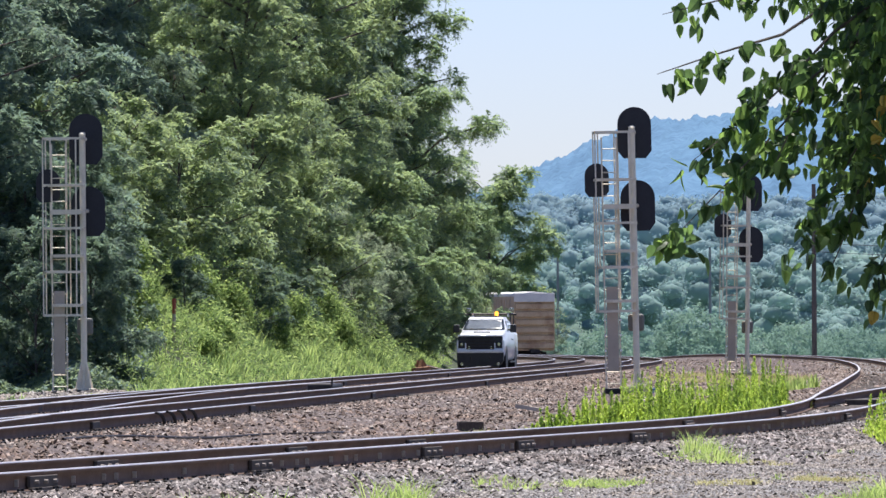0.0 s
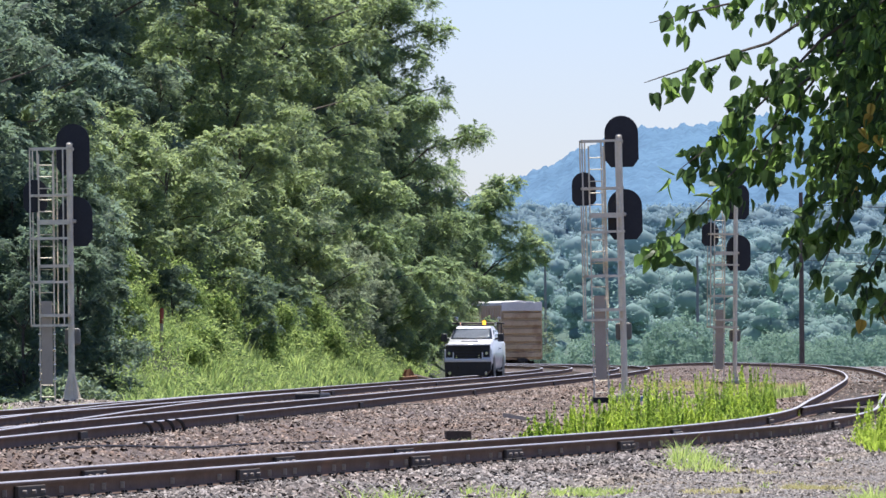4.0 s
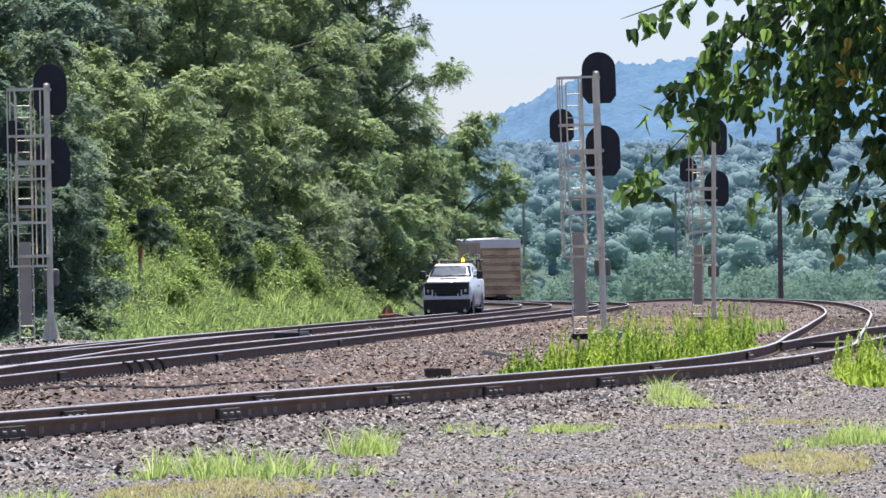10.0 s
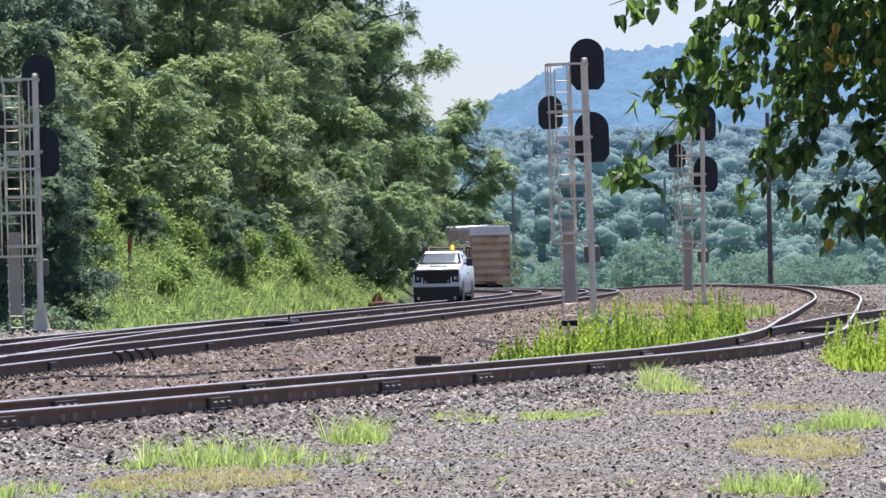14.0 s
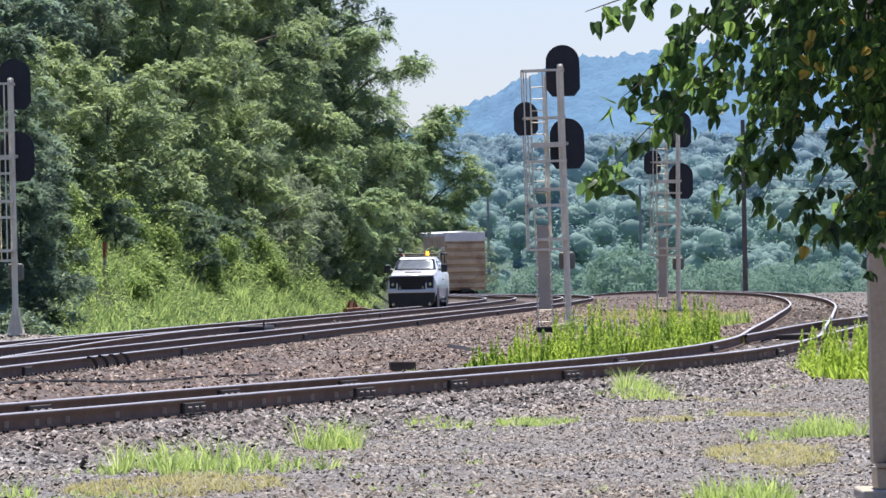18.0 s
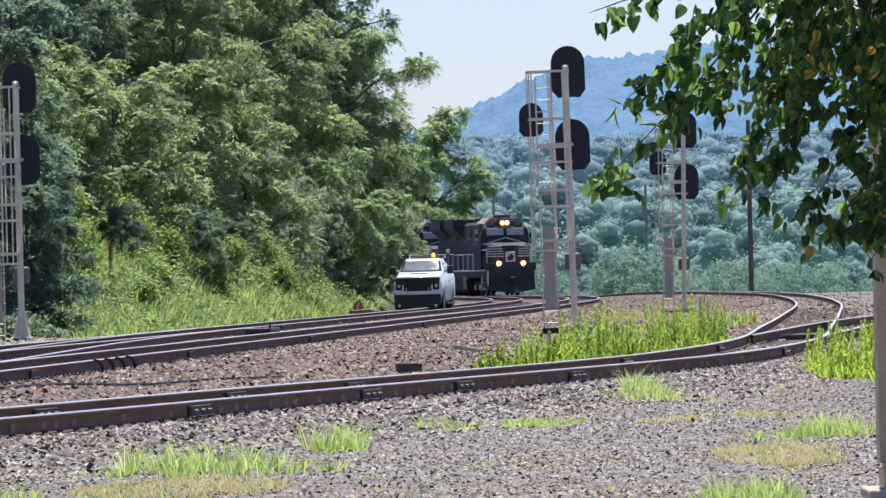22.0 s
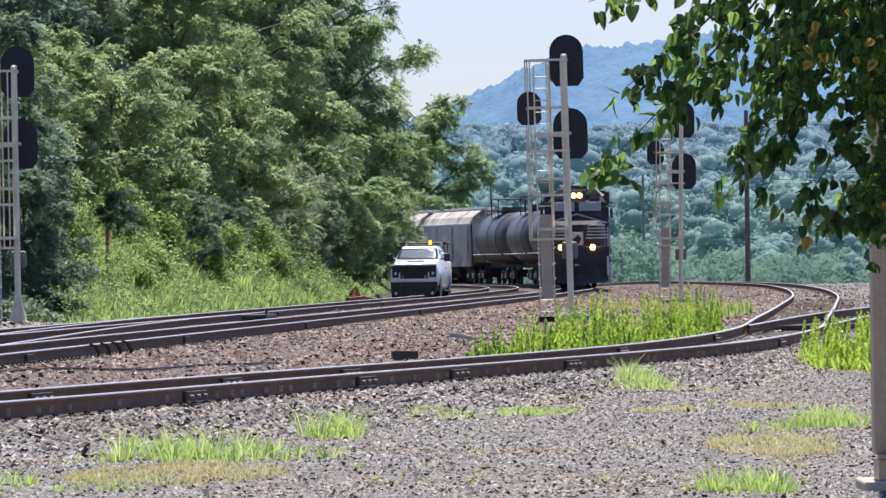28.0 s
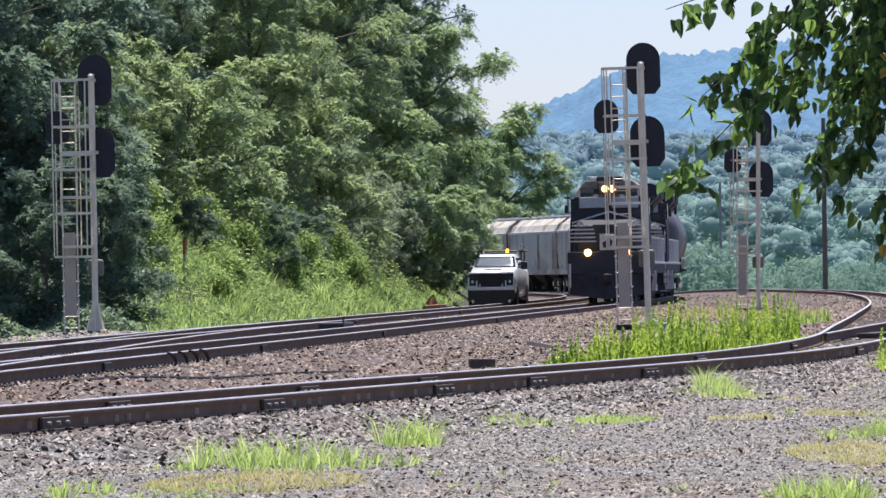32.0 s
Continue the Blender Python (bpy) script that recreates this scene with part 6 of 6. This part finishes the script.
# ---- overhanging tree ----
HEART = [(0, -0.02), (0.16, -0.08), (0.33, 0.02), (0.4, 0.22), (0.34, 0.48), (0.2, 0.75), (0, 1.0)]


def heart_leaf(rng, size):
    """A heart-shaped leaf, folded along its rib and curled; its stalk is at the origin and its tip points along +y."""
    fold, curl = rng.uniform(0.1, 0.45), rng.uniform(-0.25, 0.35)
    v, f = [], []
    for x, y in HEART:
        v.append((0, y, curl * y * y))
    for sgn in (-1, 1):
        for x, y in HEART[1:-1]:
            v.append((sgn * x * rng.uniform(0.9, 1.1), y, curl * y * y + fold * x))
    k = len(HEART)
    for j, sgn in enumerate((-1, 1)):
        o = k + j * (k - 2)
        f.append((0, o, 1))
        for i in range(k - 3):
            f.append((i + 1, o + i, o + i + 1))
            f.append((i + 1, o + i + 1, i + 2))
        f.append((k - 2, o + k - 3, k - 1))
    return np.array(v) * size, np.array(f)


def leaf_turn(rng, way):
    """A leaf hangs: its tip points mostly down and a little along its twig."""
    tip = Vector((0.35 * way[0] + rng.normal(0, 0.3), 0.4 * rng.normal(), -0.75 + 0.5 * rng.normal())).normalized()
    nrm = Vector((rng.normal(0, 0.8), -0.5 + rng.normal(0, 0.7), 0.7 + rng.normal(0, 0.4)))
    nrm = (nrm - tip * nrm.dot(tip)).normalized()
    side = tip.cross(nrm)
    return Matrix((side, tip, nrm)).transposed()


# boughs: start, middle and end (x, z each), how far their sprays stray at the start and at the end, sprays
BOUGHS = [(1.36, 2.75, 1.1, 2.7, 0.84, 2.64, 0.03, 0.012, 12), (1.38, 2.55, 1.1, 2.47, 0.82, 2.38, 0.03, 0.012, 12), (1.82, 2.68, 1.37, 2.14, 0.85, 1.6, 0.1, 0.012, 50),
          (1.6, 2.55, 1.3, 2.24, 0.97, 1.98, 0.06, 0.015, 30), (2.05, 2.62, 1.7, 2.02, 1.47, 1.6, 0.08, 0.04, 50), (1.8, 2.1, 1.66, 1.64, 1.57, 1.44, 0.03, 0.02, 11),
          (2.43, 2.33, 2.07, 1.89, 1.75, 1.4, 0.06, 0.03, 32), (2.25, 1.77, 1.99, 1.52, 1.85, 1.33, 0.04, 0.03, 14), (2.61, 2.09, 2.3, 1.64, 2.05, 1.21, 0.1, 0.03, 32),
          (2.76, 1.84, 2.4, 1.38, 2.19, 1.0, 0.08, 0.02, 20), (1.48, 2.33, 1.4, 2.11, 1.32, 1.93, 0.05, 0.02, 16)]
# fullest parts of the crown: x from and to, z from and to, sprays
MASSES = [(1.5, 2.9, 2.2, 3.1, 660), (2.06, 2.9, 1.4, 2.25, 620), (1.66, 1.86, 1.92, 2.25, 40), (1.6, 2.7, 2.65, 3.1, 130), (1.4, 2.1, 2.05, 2.46, 60), (1.58, 2.2, 2.4, 2.8, 170)]


def overhanging_tree():
    rng = np.random.default_rng(91)
    th = thing("overhanging_tree", "near broadleaf tree whose leafy boughs hang into view", "tree")
    trunk = [(7.6, 30.8, -0.5), (7.5, 30.7, 1.6), (7.2, 30.6, 3.4), (6.2, 30.4, 4.6), (4.9, 30.1, 4.9), (3.6, 29.9, 4.0)]
    part("trunk", trunk_mesh(trunk, 0.24, 0.05, 10), M_BARK, th)
    near, rest = [], []

    def spray(e, way, count, into, lo, hi, step=0.038):
        for _ in range(count):
            e = e + way * step + Vector((rng.normal(0, 0.018), rng.normal(0, 0.03), rng.normal(0, 0.016)))
            into.append((e.copy(), leaf_turn(rng, way.normalized()), rng.uniform(lo, hi)))

    for x0, z0, xm, zm, x1, z1, wide, thin, n in BOUGHS:
        dep = rng.uniform(29.5, 30.1)
        line = spline([(x0, z0), (xm, zm), (x1, z1)], 0.03)
        pts = [(a, dep + 0.1 * math.sin(3 * a), b) for a, b in line]
        top = (3.6, 29.9, 4.0) if x0 < 2.2 else (4.9, 30.1, 4.9)
        part("twig", trunk_mesh([top] + pts[::3] + [pts[-1]], 0.008, 0.0015, 5), M_BARK, th)
        for k in range(n):
            f = (k + rng.uniform(0, 1)) / n
            q = Vector(pts[int(f * (len(pts) - 1))])
            stray = wide + (thin - wide) * f
            q += Vector((rng.normal(0, stray), rng.normal(0, 0.15), rng.normal(0, stray)))
            way = Vector((rng.normal(-0.35, 0.45), rng.normal(0, 0.4), rng.normal(-0.55, 0.3)))
            spray(q, way, int(rng.integers(3, 6)), near, 0.05, 0.085, 0.026)
    # the fullest parts, with gaps that let the sky through
    for x0, x1, z0, z1, n in MASSES:
        for _ in range(n):
            e = Vector((rng.uniform(x0, x1), rng.uniform(28.8, 31.0), rng.uniform(z0, z1)))
            if noise.noise(Vector((e.x * 4.2, 0.4, e.z * 4.2))) < -0.08 - 0.15 * (e.x - 1.8):
                continue
            spray(e, Vector((rng.normal(-0.4, 0.5), rng.normal(0, 0.4), -0.5)), int(rng.integers(4, 9)), rest, 0.042, 0.068, 0.028)
    # the unseen crown above the view, added thick to shade the boughs below
    for _ in range(1500):
        e = Vector((rng.uniform(1.7, 4.6), rng.uniform(28.6, 33.0), rng.uniform(3.1, 4.6)))
        spray(e, Vector((rng.normal(-0.5, 0.6), rng.normal(0, 0.6), -0.4)), 9, rest, 0.08, 0.12)
    for _ in range(160):
        e = Vector((rng.uniform(2.4, 7.5), rng.uniform(27, 33.5), rng.uniform(3.2, 5.6)))
        spray(e, Vector((rng.normal(-0.6, 0.8), rng.normal(0, 0.8), -0.6)), 9, rest, 0.09, 0.13)
    order = rng.permutation(len(near))
    singles = [near[i] for i in order[:280]]
    rest += [near[i] for i in order[280:]]
    kinds = []
    for i in range(6):
        v, f = heart_leaf(rng, 1.0)
        me = bpy.data.meshes.new("leaf")
        me.from_pydata([tuple(q) for q in v], [], [tuple(int(j) for j in q) for q in f])
        me.materials.append(M_NEARLEAF)
        kinds.append(me)
    for i, (at, turn, size) in enumerate(singles):
        part_of("leaf", kinds[i % 6], th, Matrix.Translation(at) @ turn.to_4x4() @ Matrix.Scale(size, 4))
    shapes = [heart_leaf(rng, 1.0) for _ in range(8)]
    for name, mat, share in (("leaves", M_NEARLEAF, False), ("yellow_leaves", M_YELLOWLEAF, True)):
        vs, fs, o = [], [], 0
        for i, (at, turn, size) in enumerate(rest):
            yellow = at.x > 1.72 and at.z < 2.35 and (i * 7919) % 19 == 0
            if yellow != share:
                continue
            v, f = shapes[i % 8]
            vs.append(v * size @ np.array(turn).T + np.array(at))
            fs.append(f + o)
            o += len(v)
        ob = arrays(name, np.vstack(vs), np.vstack(fs), mat, th)
        tagged(ob, "a few yellowed leaves" if share else "", kind="stuff")
    return th


overhanging_tree()


# ---- steel post on its footing ----
def steel_post():
    th = thing("steel_post", "weathered steel column bolted to a concrete footing", "column", pose(3.135, 21.4 * DEEP, -0.305))
    m_steel = surface("weathered_grey_brown_steel", (0.385, 0.272, 0.172), (0.52, 0.396, 0.265), 1.2, 25, 0.5, 0.1, 0.1, 0.003, stain=(0.312, 0.218, 0.139))
    # darker blue-grey steel, painting the shade on the recessed faces
    m_shaded = surface("shade_blue_steel", (0.16, 0.18, 0.18), (0.235, 0.255, 0.25), 1.5, 25, 0.5, 0.2, 0.1, 0.003)
    part("flange", box(bmesh.new(), 0.0, 0.262, 0.0, 0.3, 0.175, 5.5, 0.012), m_steel, th)
    part("edge_strip", box(bmesh.new(), 0.264, 0.312, 0.02, 0.14, 0.175, 5.5, 0.008), m_shaded, th)
    part("web", box(bmesh.new(), 0.312, 0.62, 0.1, 0.2, 0.0, 5.5), m_shaded, th, "blue-grey recessed web")
    part("flange", box(bmesh.new(), 0.622, 0.72, 0.0, 0.3, 0.0, 5.5, 0.012), m_steel, th)
    part("base_block", box(bmesh.new(), 0.02, 0.225, -0.08, 0.42, 0.0, 0.145, 0.008), m_steel, th)
    part("ledge_plate", box(bmesh.new(), 0.02, 0.46, -0.1, 0.098, 0.147, 0.178, 0.006), m_steel, th)
    for x, y in ((0.135, -0.05), (0.3, -0.05), (0.375, 0.0)):
        b = bmesh.new()
        if x < 0.35:
            bmesh.ops.create_cone(b, cap_ends=True, segments=6, radius1=0.042, radius2=0.042, depth=0.06, matrix=pose(x, y, 0.21))
            rod(b, (x, y, 0.178), (x, y, 0.275), 0.024, 10)
            rod(b, (x, y, 0.178), (x, y, 0.188), 0.055, 14)
        if x > 0.2:
            bmesh.ops.create_cone(b, cap_ends=True, segments=6, radius1=0.042, radius2=0.042, depth=0.04, matrix=pose(x, y, 0.12))
            rod(b, (x, y, 0.0), (x, y, 0.145), 0.022, 10)
            rod(b, (x, y, 0.0), (x, y, 0.02), 0.03, 10)
        part("bolt", b, M_IRON, th, "large dark anchor bolt with nut")
    part("footing", box(bmesh.new(), -0.09, 0.95, -0.25, 0.7, -0.08, 0.0, 0.015), M_CONCRETE, th, "sunlit tan concrete footing slab")
    part("footing_foot", box(bmesh.new(), 0.0, 0.93, -0.2, 0.68, -0.4, -0.08, 0.02), M_CONCRETE, th)
    return th


steel_post()


# ---- small things along the line ----
def pole(x, y, h, r, label, mat=M_POLE, arm=True):
    y *= DEEP
    th = thing("utility_pole", label, "utility pole", pose(x, y, ground_z(x, y)), group="poles beyond the curve")
    part("shaft", rod(bmesh.new(), (0, 0, -0.6), (0, 0, h), r, 12, r * 0.7), mat, th)
    if arm:
        part("crossarm", box(bmesh.new(), -1.1, 1.1, -0.06, 0.06, h - 0.6, h - 0.48, 0.01), mat, th)
        for px in (-0.95, -0.4, 0.4, 0.95):
            part("insulator", rod(bmesh.new(), (px, 0, h - 0.48), (px, 0, h - 0.32), 0.04, 8, 0.05), M_CONCRETE, th)


pole(23.0, 215, 12.2, 0.19, "dark tarred utility pole beyond the curve", M_POLE, False)
pole(22.2, 300, 11.0, 0.16, "slim grey utility pole among the far bushes", M_PALEPOLE, False)
pole(7.0, 272, 10.6, 0.14, "slim grey utility pole beside the boxcar", M_PALEPOLE, False)
pole(52.0, 208, 12.4, 0.19, "dark tarred utility pole beyond the yard")


def overhead_wire(z0, z1, y_off):
    """A sagging wire between the two near poles."""
    pts = []
    for i in range(13):
        f = i / 12
        pts.append((23.0 + 29.0 * f, (215 - 7 * f) * DEEP + y_off, z0 + (z1 - z0) * f - 2.4 * f * (1 - f)))
    ob = new("overhead_wire", mesh_of("overhead_wire", trunk_mesh(pts, 0.018, 0.018, 5), M_IRON))
    tagged(ob, "thin dark overhead wire strung between utility poles", "wire", group="wires between the poles")


for wz, wy in ((11.4, 0.0), (8.2, -0.18), (7.6, -0.2)):
    overhead_wire(wz + ground_z(23, 215 * DEEP), wz + ground_z(52, 208 * DEEP), wy)


def marker_post():
    th = thing("marker_post", "red-topped marker post standing in the bank grass", "marker post", pose(-8.95, 93 * DEEP, ground_z(-8.95, 93 * DEEP), 0, 1))
    part("post", rod(bmesh.new(), (0, 0, -0.3), (0, 0, 0.85), 0.055, 10), M_CONCRETE, th, "pale lower post")
    part("cap", rod(bmesh.new(), (0, 0, 0.85), (0, 0, 1.3), 0.06, 10), M_REDPAINT, th, "faded red sleeve")


marker_post()


def timber(name, label, x, y, size, turn, mat, tilt=0, lift=0.0, wear=0.012):
    l, w, h = size
    bm = box(bmesh.new(), -l / 2, l / 2, -w / 2, w / 2, 0, h, 0.012)
    rng = random.Random(int(x * 100 + y))
    for v in bm.verts:
        v.co += Vector((rng.uniform(-1, 1), rng.uniform(-1, 1), rng.uniform(-1, 1))) * wear
    ob = new(name, mesh_of(name, bm, mat))
    y *= DEEP
    ob.matrix_basis = pose(x, y, ground_z(x, y) + lift, 0, tilt, turn)
    return tagged(ob, label, "timber", group="timbers beside the track")


timber("broken_timber", "reddish broken timber lying by the bank", -2.05, 118, (0.62, 0.26, 0.3), 20, M_RUSTWOOD, -8, 0.02, 0.05)
timber("broken_timber", "splintered reddish timber stub on the heap", -2.12, 118.1, (0.3, 0.2, 0.24), 60, M_RUSTWOOD, 24, 0.3, 0.06)
timber("broken_timber", "short split timber leaning on another", -1.55, 118.6, (0.8, 0.24, 0.2), -30, M_OLDWOOD, 14, 0.05, 0.04)
timber("broken_timber", "flat pale timber end beside the bank", -1.2, 117.4, (0.9, 0.25, 0.12), 5, M_OLDWOOD, 0, 0.02)
timber("old_tie", "dark old tie end lying among weeds", -0.12, 52.6, (0.42, 0.24, 0.17), 8, M_TIE, 0, -0.02)
timber("loose_plank", "weathered plank lying on the ballast", 1.07, 64.0, (0.6, 0.22, 0.08), -12, M_CONCRETE, 9, 0.06)
timber("crossing_plank", "grey timber planking inside the curve of the turnout", 8.1, 62.5, (1.25, 2.6, 0.12), -12, M_TIE, 0, 0.0)
box_ob = new("cable_marker", mesh_of("cable_marker", box(bmesh.new(), -0.09, 0.09, -0.08, 0.08, 0, 0.16, 0.02), M_BLUE))
box_ob.matrix_basis = pose(4.52, 81.2 * DEEP, ground_z(4.52, 81.2 * DEEP), 0, 0, 15)
tagged(box_ob, "small blue cable marker at the mast foot", "marker")


def switch_machine():
    x, y = -3.55, 73.6 * DEEP
    th = thing("switch_machine", "black electric switch machine between the tracks", "switch machine", pose(x, y, -0.2, 0, 0, -8.5))
    part("case", box(bmesh.new(), -0.3, 0.3, -0.75, 0.75, 0, 0.3, 0.05), M_IRON, th)
    part("motor", rod(bmesh.new(), (0, 0.75, 0.17), (0, 1.15, 0.17), 0.14, 14), M_IRON, th)
    part("throw_rod", rod(bmesh.new(), (-2.6, 0.2, 0.02), (2.6, 0.2, 0.02), 0.02, 6), M_IRON, th)
    part("lever", rod(bmesh.new(), (0.25, -0.5, 0.3), (0.3, -0.75, 0.42), 0.025, 6), M_IRON, th)


switch_machine()


def frame_on(line, y):
    """Place and turn on a line at a given y."""
    i = int(np.argmax(line[:, 1] >= y))
    t = line[i] - line[i - 1]
    f = (y - line[i - 1][1]) / t[1]
    p = line[i - 1] + t * f
    return p[0], p[1], math.degrees(math.atan2(t[1], t[0]))


def across(line, bearing):
    """The y at which a line has x / y equal to the bearing."""
    near = line[line[:, 1] < 70 * DEEP]
    return float(np.interp(bearing, near[:, 0] / near[:, 1] * DEEP, near[:, 1]))


def rail_fittings():
    """Joint bars and anchors on the siding's rails; braces on the main line."""
    bm = box(bmesh.new(), -0.4, 0.4, -0.062, -0.02, -0.15, -0.045, 0.008)
    box(bm, -0.44, 0.44, -0.09, -0.05, -0.178, -0.15, 0.006)
    bar = mesh_of("joint_bar", bm, M_TIE)
    bolt = mesh_of("joint_bolt", rod(bmesh.new(), (0, -0.1, -0.1), (0, -0.06, -0.1), 0.018, 6), M_OLDWOOD)
    anchor = mesh_of("rail_anchor", box(bmesh.new(), -0.004, 0.004, -0.05, -0.011, -0.135, -0.07), M_CONCRETE)
    out = beside(SIDING, GAUGE / 2 + 0.036)
    inn = beside(SIDING, -GAUGE / 2 - 0.036)
    for line, ys in ((out, [across(out, v) for v in (-0.1395, -0.0701, -0.0156, 0.0141, 0.05, 0.1165)]), (inn, [across(inn, v) for v in (-0.119, -0.0585, -0.0205, 0.066, 0.0958)])):
        for y in ys:
            x, y, a = frame_on(line, y)
            ob = part_of("joint_bar", bar, TRACK_3, pose(x, y, 0, 0, 0, a))
            for k in (-0.27, 0.0, 0.27):
                part_of("joint_bolt", bolt, ob, pose(k, 0, 0))
    rng = random.Random(4)
    y = 25.0 * DEEP
    while y < 56 * DEEP:
        x, yy, a = frame_on(out, y)
        part_of("rail_anchor", anchor, TRACK_3, pose(x, yy, 0, 0, 0, a))
        y += rng.choice((0.34, 0.53, 0.84, 1.05, 1.5)) * (1 + (y / DEEP - 25) / 40)
    arc = bmesh.new()
    n = 9
    prev = None
    for i in range(n):
        t = math.pi * 0.62 * i / (n - 1)
        ring_ = [arc.verts.new((0.2 * math.sin(t) + dx, dy, -0.22 + 0.19 * math.cos(t) + dz)) for dx, dy, dz in ((0, -0.025, 0), (0.02, -0.025, 0.025), (0.02, 0.025, 0.025), (0, 0.025, 0))]
        if prev:
            for j in range(4):
                arc.faces.new((prev[j], prev[(j + 1) % 4], ring_[(j + 1) % 4], ring_[j]))
        prev = ring_
    brace = mesh_of("rail_brace", arc, M_IRON)
    line = beside(MAIN_1, GAUGE / 2 + 0.26)
    for y in (49.3, 50.0, 50.7, 51.4):
        x, yy, a = frame_on(line, y * DEEP)
        part_of("rail_brace", brace, TRACK_1, pose(x, yy, 0.03, 0, 0, a - 90 + 55))
    for line, track_ in ((beside(MAIN_1, GAUGE / 2 + 0.036), TRACK_1), (beside(MAIN_2, GAUGE / 2 + 0.036), TRACK_2)):
        for y in (46.5, 57, 69, 86, 104):
            x, yy, a = frame_on(line, y * DEEP)
            part_of("joint_bar", bar, track_, pose(x, yy, 0, 0, 0, a))


rail_fittings()


def old_cable():
    pts = spline(deep([(-5.6, 42.6), (-4.6, 45.2), (-3.3, 47.8), (-2.5, 48.4), (-1.9, 50.6)]), 0.5)
    zs = lie(pts[:, 0], pts[:, 1])[1] + 0.03
    ob = new("old_cable", mesh_of("old_cable", trunk_mesh([(a, b, c) for (a, b), c in zip(pts, zs)], 0.022, 0.018, 6), M_IRON))
    tagged(ob, "dark old cable lying on the ballast", "cable")


old_cable()


# ---- movement ----
def motions():
    """The train rolls round the curve towards the camera at a steady speed."""
    line = MAIN_1
    s = np.r_[0, np.cumsum(np.hypot(*np.diff(line, axis=0).T))]
    speed, end = 14.5, float(np.interp(119.5 * DEEP, line[:, 1], s))
    times = [0, 4, 8, 12, 15, 18, 19, 20, 20.5, 21, 21.5, 22, 22.5, 23, 23.5, 24, 24.5, 25, 25.5, 26, 27, 28, 29, 30, 31, 32]

    def at(u):
        return np.array([np.interp(u, s, line[:, 0]), np.interp(u, s, line[:, 1])])

    back = 0.0
    for car, half, pivot in [(LOCO, 11.25, 6.7), (SECOND, 11.25, 6.7)] + [(c, 7.85, 5.5) for c in TANKS] + [(c, 9.1, 6.9) for c in HOPPERS]:
        rows = []
        centre = back + half
        for t in times:
            u = min(end + (32 - t) * speed, s[-1] - 230) + centre
            a, b = at(u - pivot), at(u + pivot)
            c, d = (a + b) / 2, a - b
            rows.append((t, pose(c[0], c[1], 0, 0, 0, math.degrees(math.atan2(d[1], d[0])))))
        walk(car, rows)
        back = centre + half


motions()
